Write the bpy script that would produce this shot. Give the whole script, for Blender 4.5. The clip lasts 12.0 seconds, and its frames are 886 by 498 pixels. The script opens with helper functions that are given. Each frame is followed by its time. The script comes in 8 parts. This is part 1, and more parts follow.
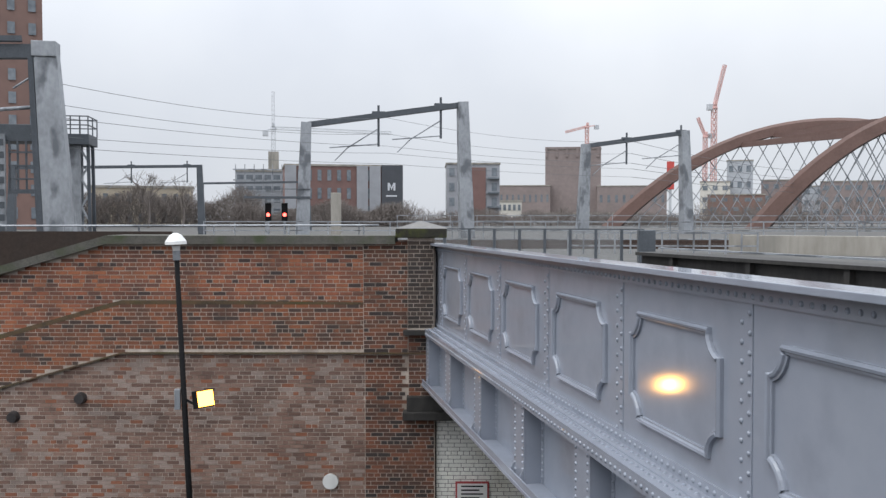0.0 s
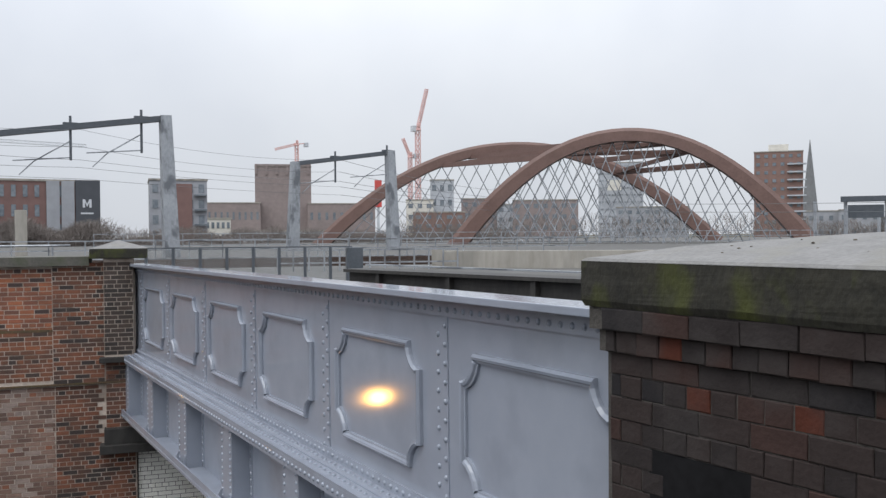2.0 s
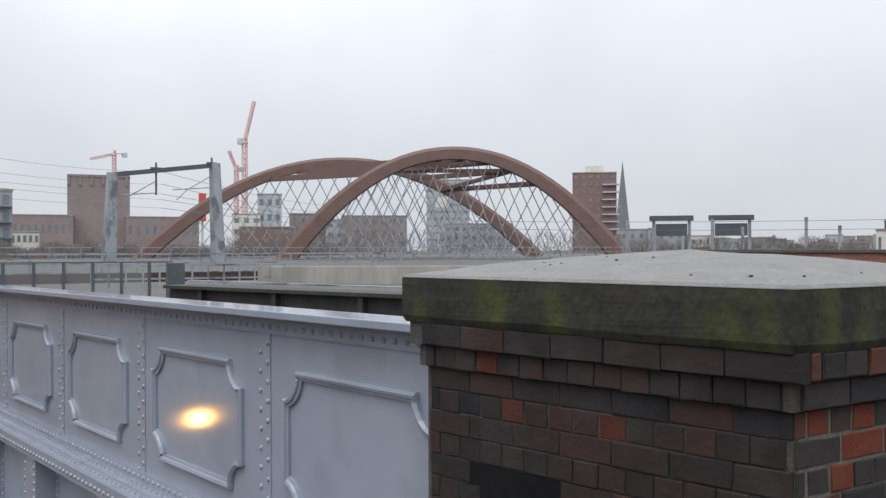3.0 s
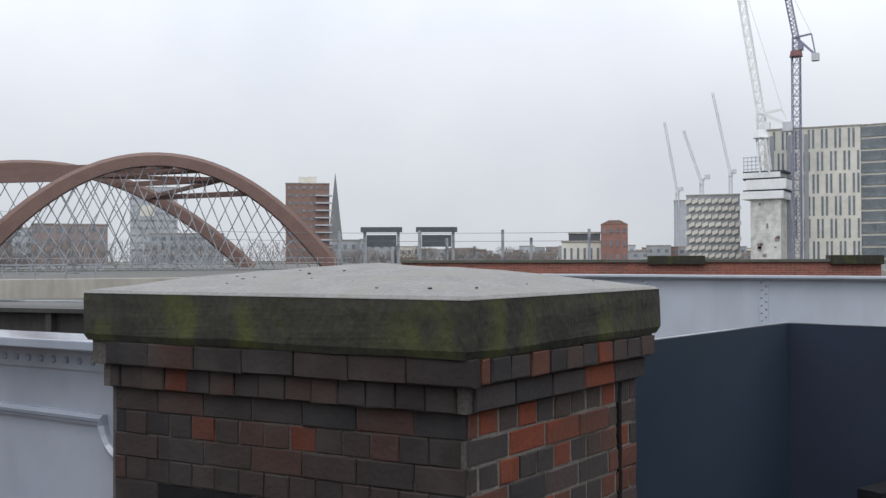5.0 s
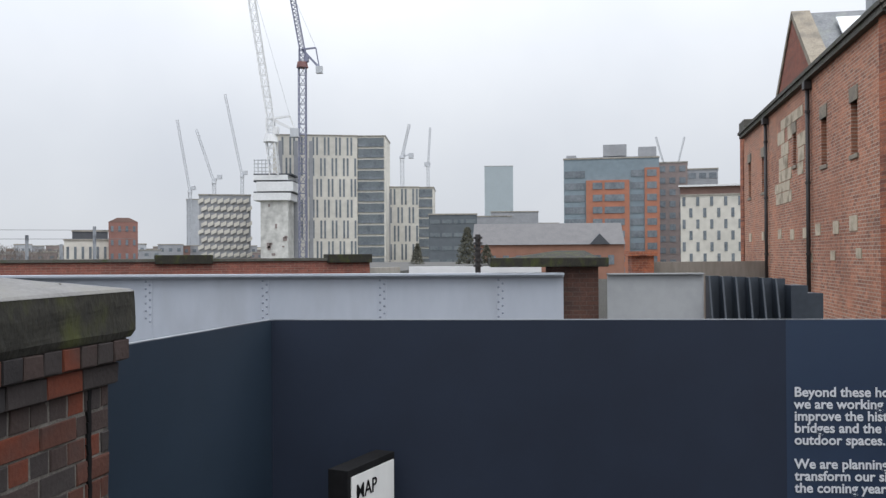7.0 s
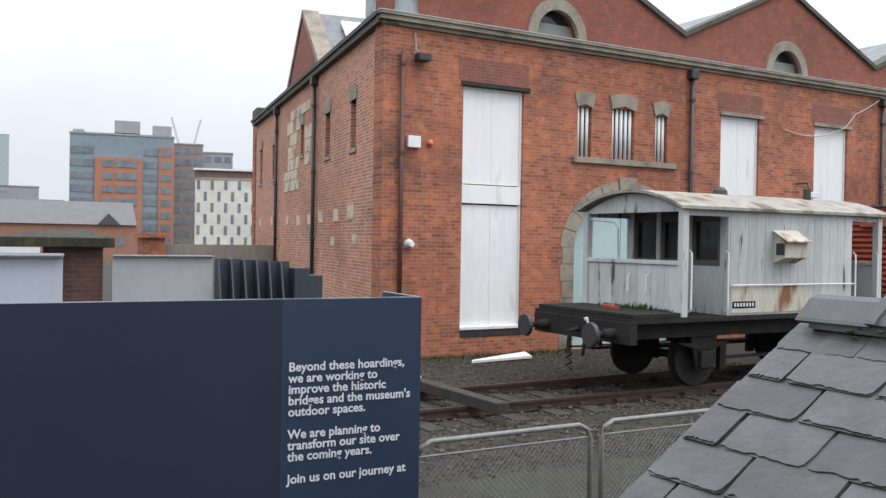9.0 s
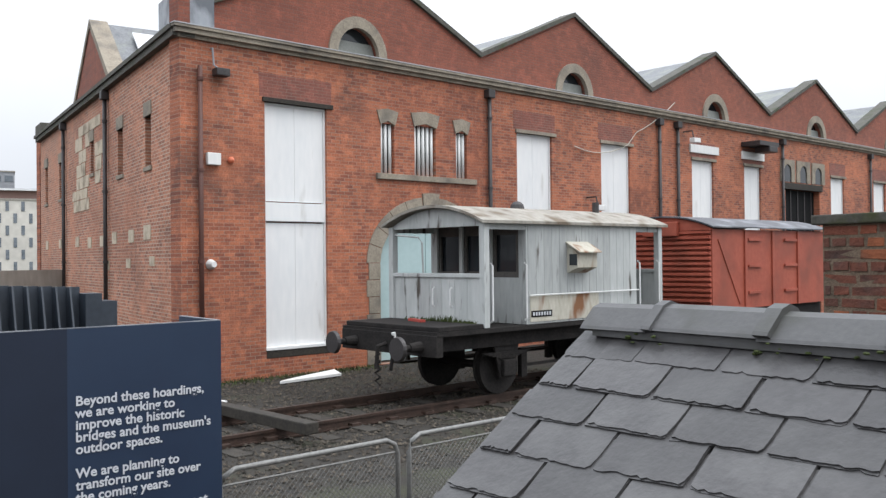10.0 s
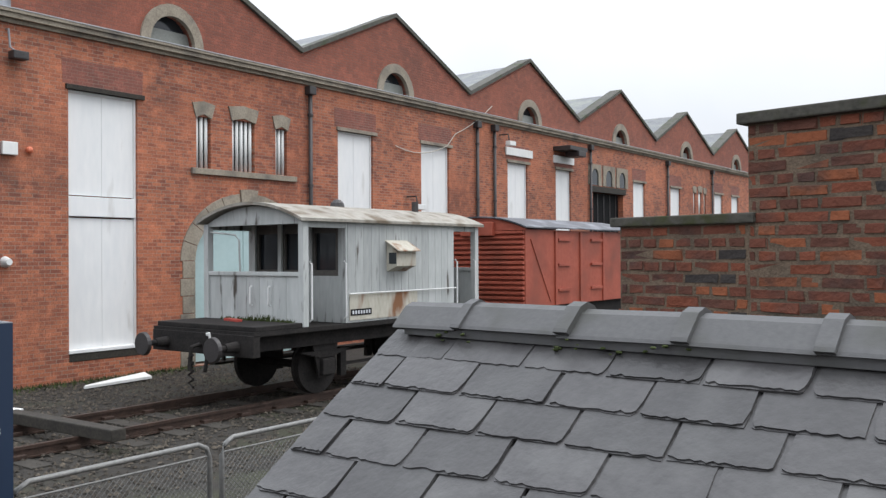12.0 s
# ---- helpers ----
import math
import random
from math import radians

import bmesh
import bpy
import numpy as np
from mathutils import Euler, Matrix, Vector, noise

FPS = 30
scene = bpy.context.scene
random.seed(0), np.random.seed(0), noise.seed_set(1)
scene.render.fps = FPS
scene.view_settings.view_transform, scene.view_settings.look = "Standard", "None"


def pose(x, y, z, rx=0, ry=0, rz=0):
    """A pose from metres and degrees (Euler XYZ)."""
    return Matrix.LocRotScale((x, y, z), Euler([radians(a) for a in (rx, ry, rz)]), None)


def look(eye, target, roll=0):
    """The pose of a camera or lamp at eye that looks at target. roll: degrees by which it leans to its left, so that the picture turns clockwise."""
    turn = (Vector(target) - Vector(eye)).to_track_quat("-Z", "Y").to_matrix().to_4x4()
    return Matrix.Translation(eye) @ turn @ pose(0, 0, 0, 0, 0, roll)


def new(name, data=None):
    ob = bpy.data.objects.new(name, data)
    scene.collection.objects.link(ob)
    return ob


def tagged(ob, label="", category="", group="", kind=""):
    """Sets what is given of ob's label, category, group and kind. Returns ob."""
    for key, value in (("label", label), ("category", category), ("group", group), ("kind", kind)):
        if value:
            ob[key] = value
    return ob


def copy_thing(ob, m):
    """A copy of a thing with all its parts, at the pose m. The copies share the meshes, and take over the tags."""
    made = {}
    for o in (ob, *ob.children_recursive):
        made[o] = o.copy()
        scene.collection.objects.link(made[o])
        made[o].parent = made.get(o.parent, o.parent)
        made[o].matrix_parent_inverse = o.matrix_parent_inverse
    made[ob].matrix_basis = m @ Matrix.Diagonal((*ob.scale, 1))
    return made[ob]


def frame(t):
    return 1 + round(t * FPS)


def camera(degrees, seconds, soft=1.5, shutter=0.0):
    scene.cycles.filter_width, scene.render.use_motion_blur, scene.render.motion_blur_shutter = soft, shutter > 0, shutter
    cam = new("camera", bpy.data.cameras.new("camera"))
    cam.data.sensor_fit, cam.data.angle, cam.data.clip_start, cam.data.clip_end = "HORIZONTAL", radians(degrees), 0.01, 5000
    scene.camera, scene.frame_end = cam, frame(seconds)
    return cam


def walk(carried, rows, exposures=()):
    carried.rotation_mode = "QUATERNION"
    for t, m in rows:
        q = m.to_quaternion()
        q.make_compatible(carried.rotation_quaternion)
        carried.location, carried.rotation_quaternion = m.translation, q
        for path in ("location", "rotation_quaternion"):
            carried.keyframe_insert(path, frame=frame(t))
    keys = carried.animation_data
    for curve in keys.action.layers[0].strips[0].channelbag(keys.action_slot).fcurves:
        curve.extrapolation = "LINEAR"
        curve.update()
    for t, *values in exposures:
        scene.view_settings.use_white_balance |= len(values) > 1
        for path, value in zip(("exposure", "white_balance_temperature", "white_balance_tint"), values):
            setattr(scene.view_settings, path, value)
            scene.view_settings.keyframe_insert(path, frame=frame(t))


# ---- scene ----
cam = camera(53.35, 12.0, soft=1.4, shutter=0.0)

PATH = [
    (0, (0.187, 0.049, 2.477), (1.876, 9.898, 2.116), 0.05),
    (0.5, (0.203, 0.043, 2.479), (2.525, 9.763, 2.122), -0.41),
    (1, (0.213, 0.045, 2.479), (3.365, 9.530, 2.156), -0.47),
    (1.5, (0.226, 0.033, 2.483), (4.132, 9.235, 2.219), -0.57),
    (2, (0.237, 0.018, 2.486), (4.980, 8.820, 2.313), -0.37),
    (2.5, (0.240, 0.001, 2.490), (5.859, 8.272, 2.402), -0.32),
    (3, (0.251, -0.013, 2.489), (6.597, 7.715, 2.485), -0.09),
    (3.2, (0.255, -0.022, 2.490), (6.866, 7.482, 2.496), 0.09),
    (4.8, (0.272, -0.086, 2.500), (8.528, 5.556, 2.608), 0.08),
    (5, (0.274, -0.094, 2.501), (8.741, 5.227, 2.608), -0.20),
    (5.5, (0.268, -0.150, 2.509), (9.366, 3.999, 2.622), 0.09),
    (6, (0.297, -0.180, 2.508), (9.838, 2.810, 2.619), -0.12),
    (6.5, (0.308, -0.204, 2.506), (10.148, 1.575, 2.606), -0.07),
    (7, (0.311, -0.230, 2.509), (10.308, -0.010, 2.580), -0.33),
    (7.5, (0.306, -0.249, 2.513), (10.223, -1.535, 2.538), -0.55),
    (7.7, (0.293, -0.264, 2.516), (10.118, -2.127, 2.515), -0.46),
    (9.3, (0.305, -0.309, 2.495), (8.637, -5.839, 2.465), 0.21),
    (9.5, (0.302, -0.334, 2.499), (8.371, -6.242, 2.522), -0.56),
    (10, (0.284, -0.333, 2.508), (7.719, -7.019, 2.607), -0.60),
    (10.5, (0.262, -0.340, 2.510), (7.136, -7.601, 2.682), -0.71),
    (11, (0.259, -0.360, 2.517), (6.742, -7.972, 2.679), -0.13),
    (11.5, (0.256, -0.359, 2.517), (6.359, -8.280, 2.651), -0.55),
    (12, (0.256, -0.352, 2.513), (6.203, -8.391, 2.574), -0.36),
]
walk(cam, [(t, look(eye, target, roll)) for t, eye, target, roll in PATH],
     [(0, 0.28), (2.5, 0.18), (5, 0.18), (7, 0.22), (9.5, 0.5), (12, 0.38)])


# ---- world and light: an overcast winter day ----
world = bpy.data.worlds.new("world")
scene.world = world
world.use_nodes = True
wt = world.node_tree
sky = wt.nodes.new("ShaderNodeTexSky")
sky.sky_type, sky.sun_disc = "NISHITA", False
sky.sun_elevation, sky.sun_rotation = radians(38), radians(205)
hazy = wt.nodes.new("ShaderNodeHueSaturation")
hazy.inputs["Saturation"].default_value = 0.25
hazy.inputs["Value"].default_value = 0.10
cloud_noise = wt.nodes.new("ShaderNodeTexNoise")
cloud_noise.inputs["Scale"].default_value = 2.2
cloud_noise.inputs["Detail"].default_value = 5.0
cloud = wt.nodes.new("ShaderNodeValToRGB")
cloud.color_ramp.elements[0].position, cloud.color_ramp.elements[1].position = 0.3, 0.72
cloud.color_ramp.elements[0].color = (0.69, 0.735, 0.82, 1)
cloud.color_ramp.elements[1].color = (0.90, 0.935, 0.99, 1)
overcast = wt.nodes.new("ShaderNodeMixRGB")
overcast.inputs[0].default_value = 0.85
wt.links.new(sky.outputs[0], hazy.inputs["Color"])
wt.links.new(cloud_noise.outputs[0], cloud.inputs[0])
wt.links.new(hazy.outputs[0], overcast.inputs[1])
wt.links.new(cloud.outputs[0], overcast.inputs[2])
coords = wt.nodes.new("ShaderNodeTexCoord")
split = wt.nodes.new("ShaderNodeSeparateXYZ")
rise = wt.nodes.new("ShaderNodeMapRange")  # an overcast sky is brightest overhead
rise.interpolation_type = "SMOOTHSTEP"
for key, value in (("From Min", 0.0), ("From Max", 0.95), ("To Min", 0.80), ("To Max", 2.6)):
    rise.inputs[key].default_value = value
dome = wt.nodes.new("ShaderNodeMixRGB")
dome.blend_type = "MULTIPLY"
dome.inputs[0].default_value = 1
wt.links.new(coords.outputs["Generated"], split.inputs[0])
wt.links.new(split.outputs["Z"], rise.inputs["Value"])
wt.links.new(coords.outputs["Generated"], cloud_noise.inputs["Vector"])
wt.links.new(overcast.outputs[0], dome.inputs[1])
wt.links.new(rise.outputs[0], dome.inputs[2])
wt.links.new(dome.outputs[0], wt.nodes["Background"].inputs[0])
wt.nodes["Background"].inputs[1].default_value = 0.95

sun = new("sun", bpy.data.lights.new("sun", "SUN"))
sun.data.energy, sun.data.angle, sun.data.color = 1.0, radians(40), (1.0, 0.97, 0.93)
sun.matrix_world = look((0, 0, 60), (28, 14, 0))


# ---- materials ----
def mat(name, dark, light, rough=0.7, scale=6.0, bump=0.15, metal=0.0, stain=None, stain_scale=1.2, stain_low=0.5,
        stain_high=0.7, spread=0.0, streak=1.0, per=None, vary=0.12, shine=0.5):
    """A surface that varies between two colours at two scales, with relief, stains, and a spread of brightness per piece."""
    m = bpy.data.materials.new(name)
    m.use_nodes = True
    nt = m.node_tree
    p = nt.nodes["Principled BSDF"]
    geo = nt.nodes.new("ShaderNodeNewGeometry")
    mp = nt.nodes.new("ShaderNodeMapping")
    mp.inputs["Scale"].default_value = (1, 1, 1 / streak)
    nt.links.new(geo.outputs["Position"], mp.inputs["Vector"])
    fine = nt.nodes.new("ShaderNodeTexNoise")
    fine.inputs["Scale"].default_value, fine.inputs["Detail"].default_value = scale * 6, 6
    wide = nt.nodes.new("ShaderNodeTexNoise")
    wide.inputs["Scale"].default_value, wide.inputs["Detail"].default_value = scale, 4
    for n in (fine, wide):
        nt.links.new(mp.outputs[0], n.inputs["Vector"])
    both = nt.nodes.new("ShaderNodeMath")
    both.operation = "ADD"
    half = nt.nodes.new("ShaderNodeMath")
    half.operation = "MULTIPLY"
    half.inputs[1].default_value = 0.5
    nt.links.new(fine.outputs[0], both.inputs[0])
    nt.links.new(wide.outputs[0], both.inputs[1])
    nt.links.new(both.outputs[0], half.inputs[0])
    ramp = nt.nodes.new("ShaderNodeValToRGB")
    ramp.color_ramp.elements[0].position, ramp.color_ramp.elements[1].position = 0.36, 0.64
    ramp.color_ramp.elements[0].color, ramp.color_ramp.elements[1].color = (*dark, 1), (*light, 1)
    nt.links.new(half.outputs[0], ramp.inputs[0])
    col = ramp.outputs[0]
    if stain:
        sn = nt.nodes.new("ShaderNodeTexNoise")
        sn.inputs["Scale"].default_value, sn.inputs["Detail"].default_value = stain_scale, 8
        nt.links.new(mp.outputs[0], sn.inputs["Vector"])
        sr = nt.nodes.new("ShaderNodeMapRange")
        sr.inputs["From Min"].default_value, sr.inputs["From Max"].default_value = stain_low, stain_high
        nt.links.new(sn.outputs[0], sr.inputs["Value"])
        mx = nt.nodes.new("ShaderNodeMixRGB")
        mx.inputs[2].default_value = (*stain, 1)
        nt.links.new(sr.outputs[0], mx.inputs[0])
        nt.links.new(col, mx.inputs[1])
        col = mx.outputs[0]
    if spread:
        src = nt.nodes.new("ShaderNodeObjectInfo").outputs["Random"] if per == "object" else geo.outputs["Random Per Island"]
        r = nt.nodes.new("ShaderNodeMapRange")
        r.inputs["To Min"].default_value, r.inputs["To Max"].default_value = 1 - spread, 1 + spread
        nt.links.new(src, r.inputs["Value"])
        hs = nt.nodes.new("ShaderNodeHueSaturation")
        nt.links.new(r.outputs[0], hs.inputs["Value"])
        nt.links.new(col, hs.inputs["Color"])
        col = hs.outputs[0]
    nt.links.new(col, p.inputs["Base Color"])
    rr = nt.nodes.new("ShaderNodeMapRange")
    rr.inputs["To Min"].default_value, rr.inputs["To Max"].default_value = max(rough - vary, 0.03), min(rough + vary, 1)
    nt.links.new(wide.outputs[0], rr.inputs["Value"])
    nt.links.new(rr.outputs[0], p.inputs["Roughness"])
    p.inputs["Metallic"].default_value = metal
    p.inputs["Specular IOR Level"].default_value = shine
    if bump:
        b = nt.nodes.new("ShaderNodeBump")
        b.inputs["Strength"].default_value, b.inputs["Distance"].default_value = bump, 0.02
        nt.links.new(half.outputs[0], b.inputs["Height"])
        nt.links.new(b.outputs[0], p.inputs["Normal"])
    return m


def pieces_mat(name, colours, mortar_wear=0.0, rough=0.85, per="object", bump=0.4, scale=9.0, soot_scale=4.5):
    """Fired or cut pieces: each takes one of several colours by chance, with grain and soot on it."""
    m = mat(name, (0.75, 0.75, 0.75), (1.0, 1.0, 1.0), rough, scale, bump, shine=0.2)
    nt = m.node_tree
    p = nt.nodes["Principled BSDF"]
    old = p.inputs["Base Color"].links[0].from_socket
    src = nt.nodes.new("ShaderNodeObjectInfo").outputs["Random"] if per == "object" else nt.nodes.new("ShaderNodeNewGeometry").outputs["Random Per Island"]
    ramp = nt.nodes.new("ShaderNodeValToRGB")
    ramp.color_ramp.interpolation = "CONSTANT"
    el = ramp.color_ramp.elements
    while len(el) < len(colours):
        el.new(0.5)
    at = 0.0
    for e, (share, c) in zip(el, colours):
        e.position, e.color = at, (*c, 1)
        at += share
    nt.links.new(src, ramp.inputs[0])
    mx = nt.nodes.new("ShaderNodeMixRGB")
    mx.blend_type = "MULTIPLY"
    mx.inputs[0].default_value = 1
    nt.links.new(ramp.outputs[0], mx.inputs[1])
    nt.links.new(old, mx.inputs[2])
    sn = nt.nodes.new("ShaderNodeTexNoise")
    sn.inputs["Scale"].default_value, sn.inputs["Detail"].default_value = soot_scale, 8
    sg = nt.nodes.new("ShaderNodeNewGeometry")
    nt.links.new(sg.outputs["Position"], sn.inputs["Vector"])
    sr = nt.nodes.new("ShaderNodeMapRange")
    sr.inputs["From Min"].default_value, sr.inputs["From Max"].default_value, sr.inputs["To Max"].default_value = 0.48, 0.68, mortar_wear
    nt.links.new(sn.outputs[0], sr.inputs["Value"])
    m2 = nt.nodes.new("ShaderNodeMixRGB")
    m2.inputs[2].default_value = (0.045, 0.04, 0.038, 1)
    nt.links.new(sr.outputs[0], m2.inputs[0])
    nt.links.new(mx.outputs[0], m2.inputs[1])
    nt.links.new(m2.outputs[0], p.inputs["Base Color"])
    return m


def brick_mat(name, one, two, mortar, along="y", width=0.235, row=0.078, soot=(0.06, 0.04, 0.035), soot_low=0.52, soot_high=0.75, soot_scale=0.5, joint=0.008):
    """Brickwork of a wall that stays some way off; along: the horizontal axis of the wall."""
    m = bpy.data.materials.new(name)
    m.use_nodes = True
    nt = m.node_tree
    p = nt.nodes["Principled BSDF"]
    geo = nt.nodes.new("ShaderNodeNewGeometry")
    sep = nt.nodes.new("ShaderNodeSeparateXYZ")
    com = nt.nodes.new("ShaderNodeCombineXYZ")
    nt.links.new(geo.outputs["Position"], sep.inputs[0])
    nt.links.new(sep.outputs["Y" if along == "y" else "X"], com.inputs[0])
    nt.links.new(sep.outputs["Z"], com.inputs[1])
    br = nt.nodes.new("ShaderNodeTexBrick")
    br.inputs["Scale"].default_value = 1
    br.inputs["Brick Width"].default_value, br.inputs["Row Height"].default_value = width, row
    br.inputs["Mortar Size"].default_value, br.inputs["Mortar Smooth"].default_value = joint, 0.3
    br.inputs["Bias"].default_value = -0.1
    for k, c in (("Color1", one), ("Color2", two), ("Mortar", mortar)):
        br.inputs[k].default_value = (*c, 1)
    nt.links.new(com.outputs[0], br.inputs["Vector"])
    def noise_of(scale, detail, lo, hi, colour, before, amount=1.0):
        n = nt.nodes.new("ShaderNodeTexNoise")
        n.inputs["Scale"].default_value, n.inputs["Detail"].default_value = scale, detail
        nt.links.new(geo.outputs["Position"], n.inputs["Vector"])
        r = nt.nodes.new("ShaderNodeMapRange")
        r.inputs["From Min"].default_value, r.inputs["From Max"].default_value, r.inputs["To Max"].default_value = lo, hi, amount
        nt.links.new(n.outputs[0], r.inputs["Value"])
        x = nt.nodes.new("ShaderNodeMixRGB")
        x.inputs[2].default_value = (*colour, 1)
        nt.links.new(r.outputs[0], x.inputs[0])
        nt.links.new(before, x.inputs[1])
        return x.outputs[0], n
    c, _ = noise_of(soot_scale, 8, soot_low, soot_high, soot, br.outputs["Color"], 0.75)
    c, _ = noise_of(0.9, 7, 0.46, 0.70, tuple(v * 1.12 for v in one), c, 0.55)
    c, _ = noise_of(0.28, 6, 0.50, 0.72, tuple(v * 0.75 for v in two), c, 0.5)
    c, _ = noise_of(5.0, 5, 0.5, 0.75, tuple(v * 1.5 for v in one), c, 0.5)
    c, fine = noise_of(30.0, 4, 0.45, 0.8, tuple(v * 0.45 for v in two), c, 0.6)
    nt.links.new(c, p.inputs["Base Color"])
    p.inputs["Roughness"].default_value = 0.85
    inv = nt.nodes.new("ShaderNodeMath")
    inv.operation = "SUBTRACT"
    nt.links.new(fine.outputs[0], inv.inputs[0])
    nt.links.new(br.outputs["Fac"], inv.inputs[1])
    b = nt.nodes.new("ShaderNodeBump")
    b.inputs["Strength"].default_value, b.inputs["Distance"].default_value = 0.5, 0.012
    nt.links.new(inv.outputs[0], b.inputs["Height"])
    nt.links.new(b.outputs[0], p.inputs["Normal"])
    return m


def plain(name, colour, rough=0.5, metal=0.0, emit=0.0):
    m = bpy.data.materials.new(name)
    m.use_nodes = True
    p = m.node_tree.nodes["Principled BSDF"]
    p.inputs["Base Color"].default_value = (*colour, 1)
    p.inputs["Roughness"].default_value, p.inputs["Metallic"].default_value = rough, metal
    if emit:
        p.inputs["Emission Color"].default_value, p.inputs["Emission Strength"].default_value = (*colour, 1), emit
    return m


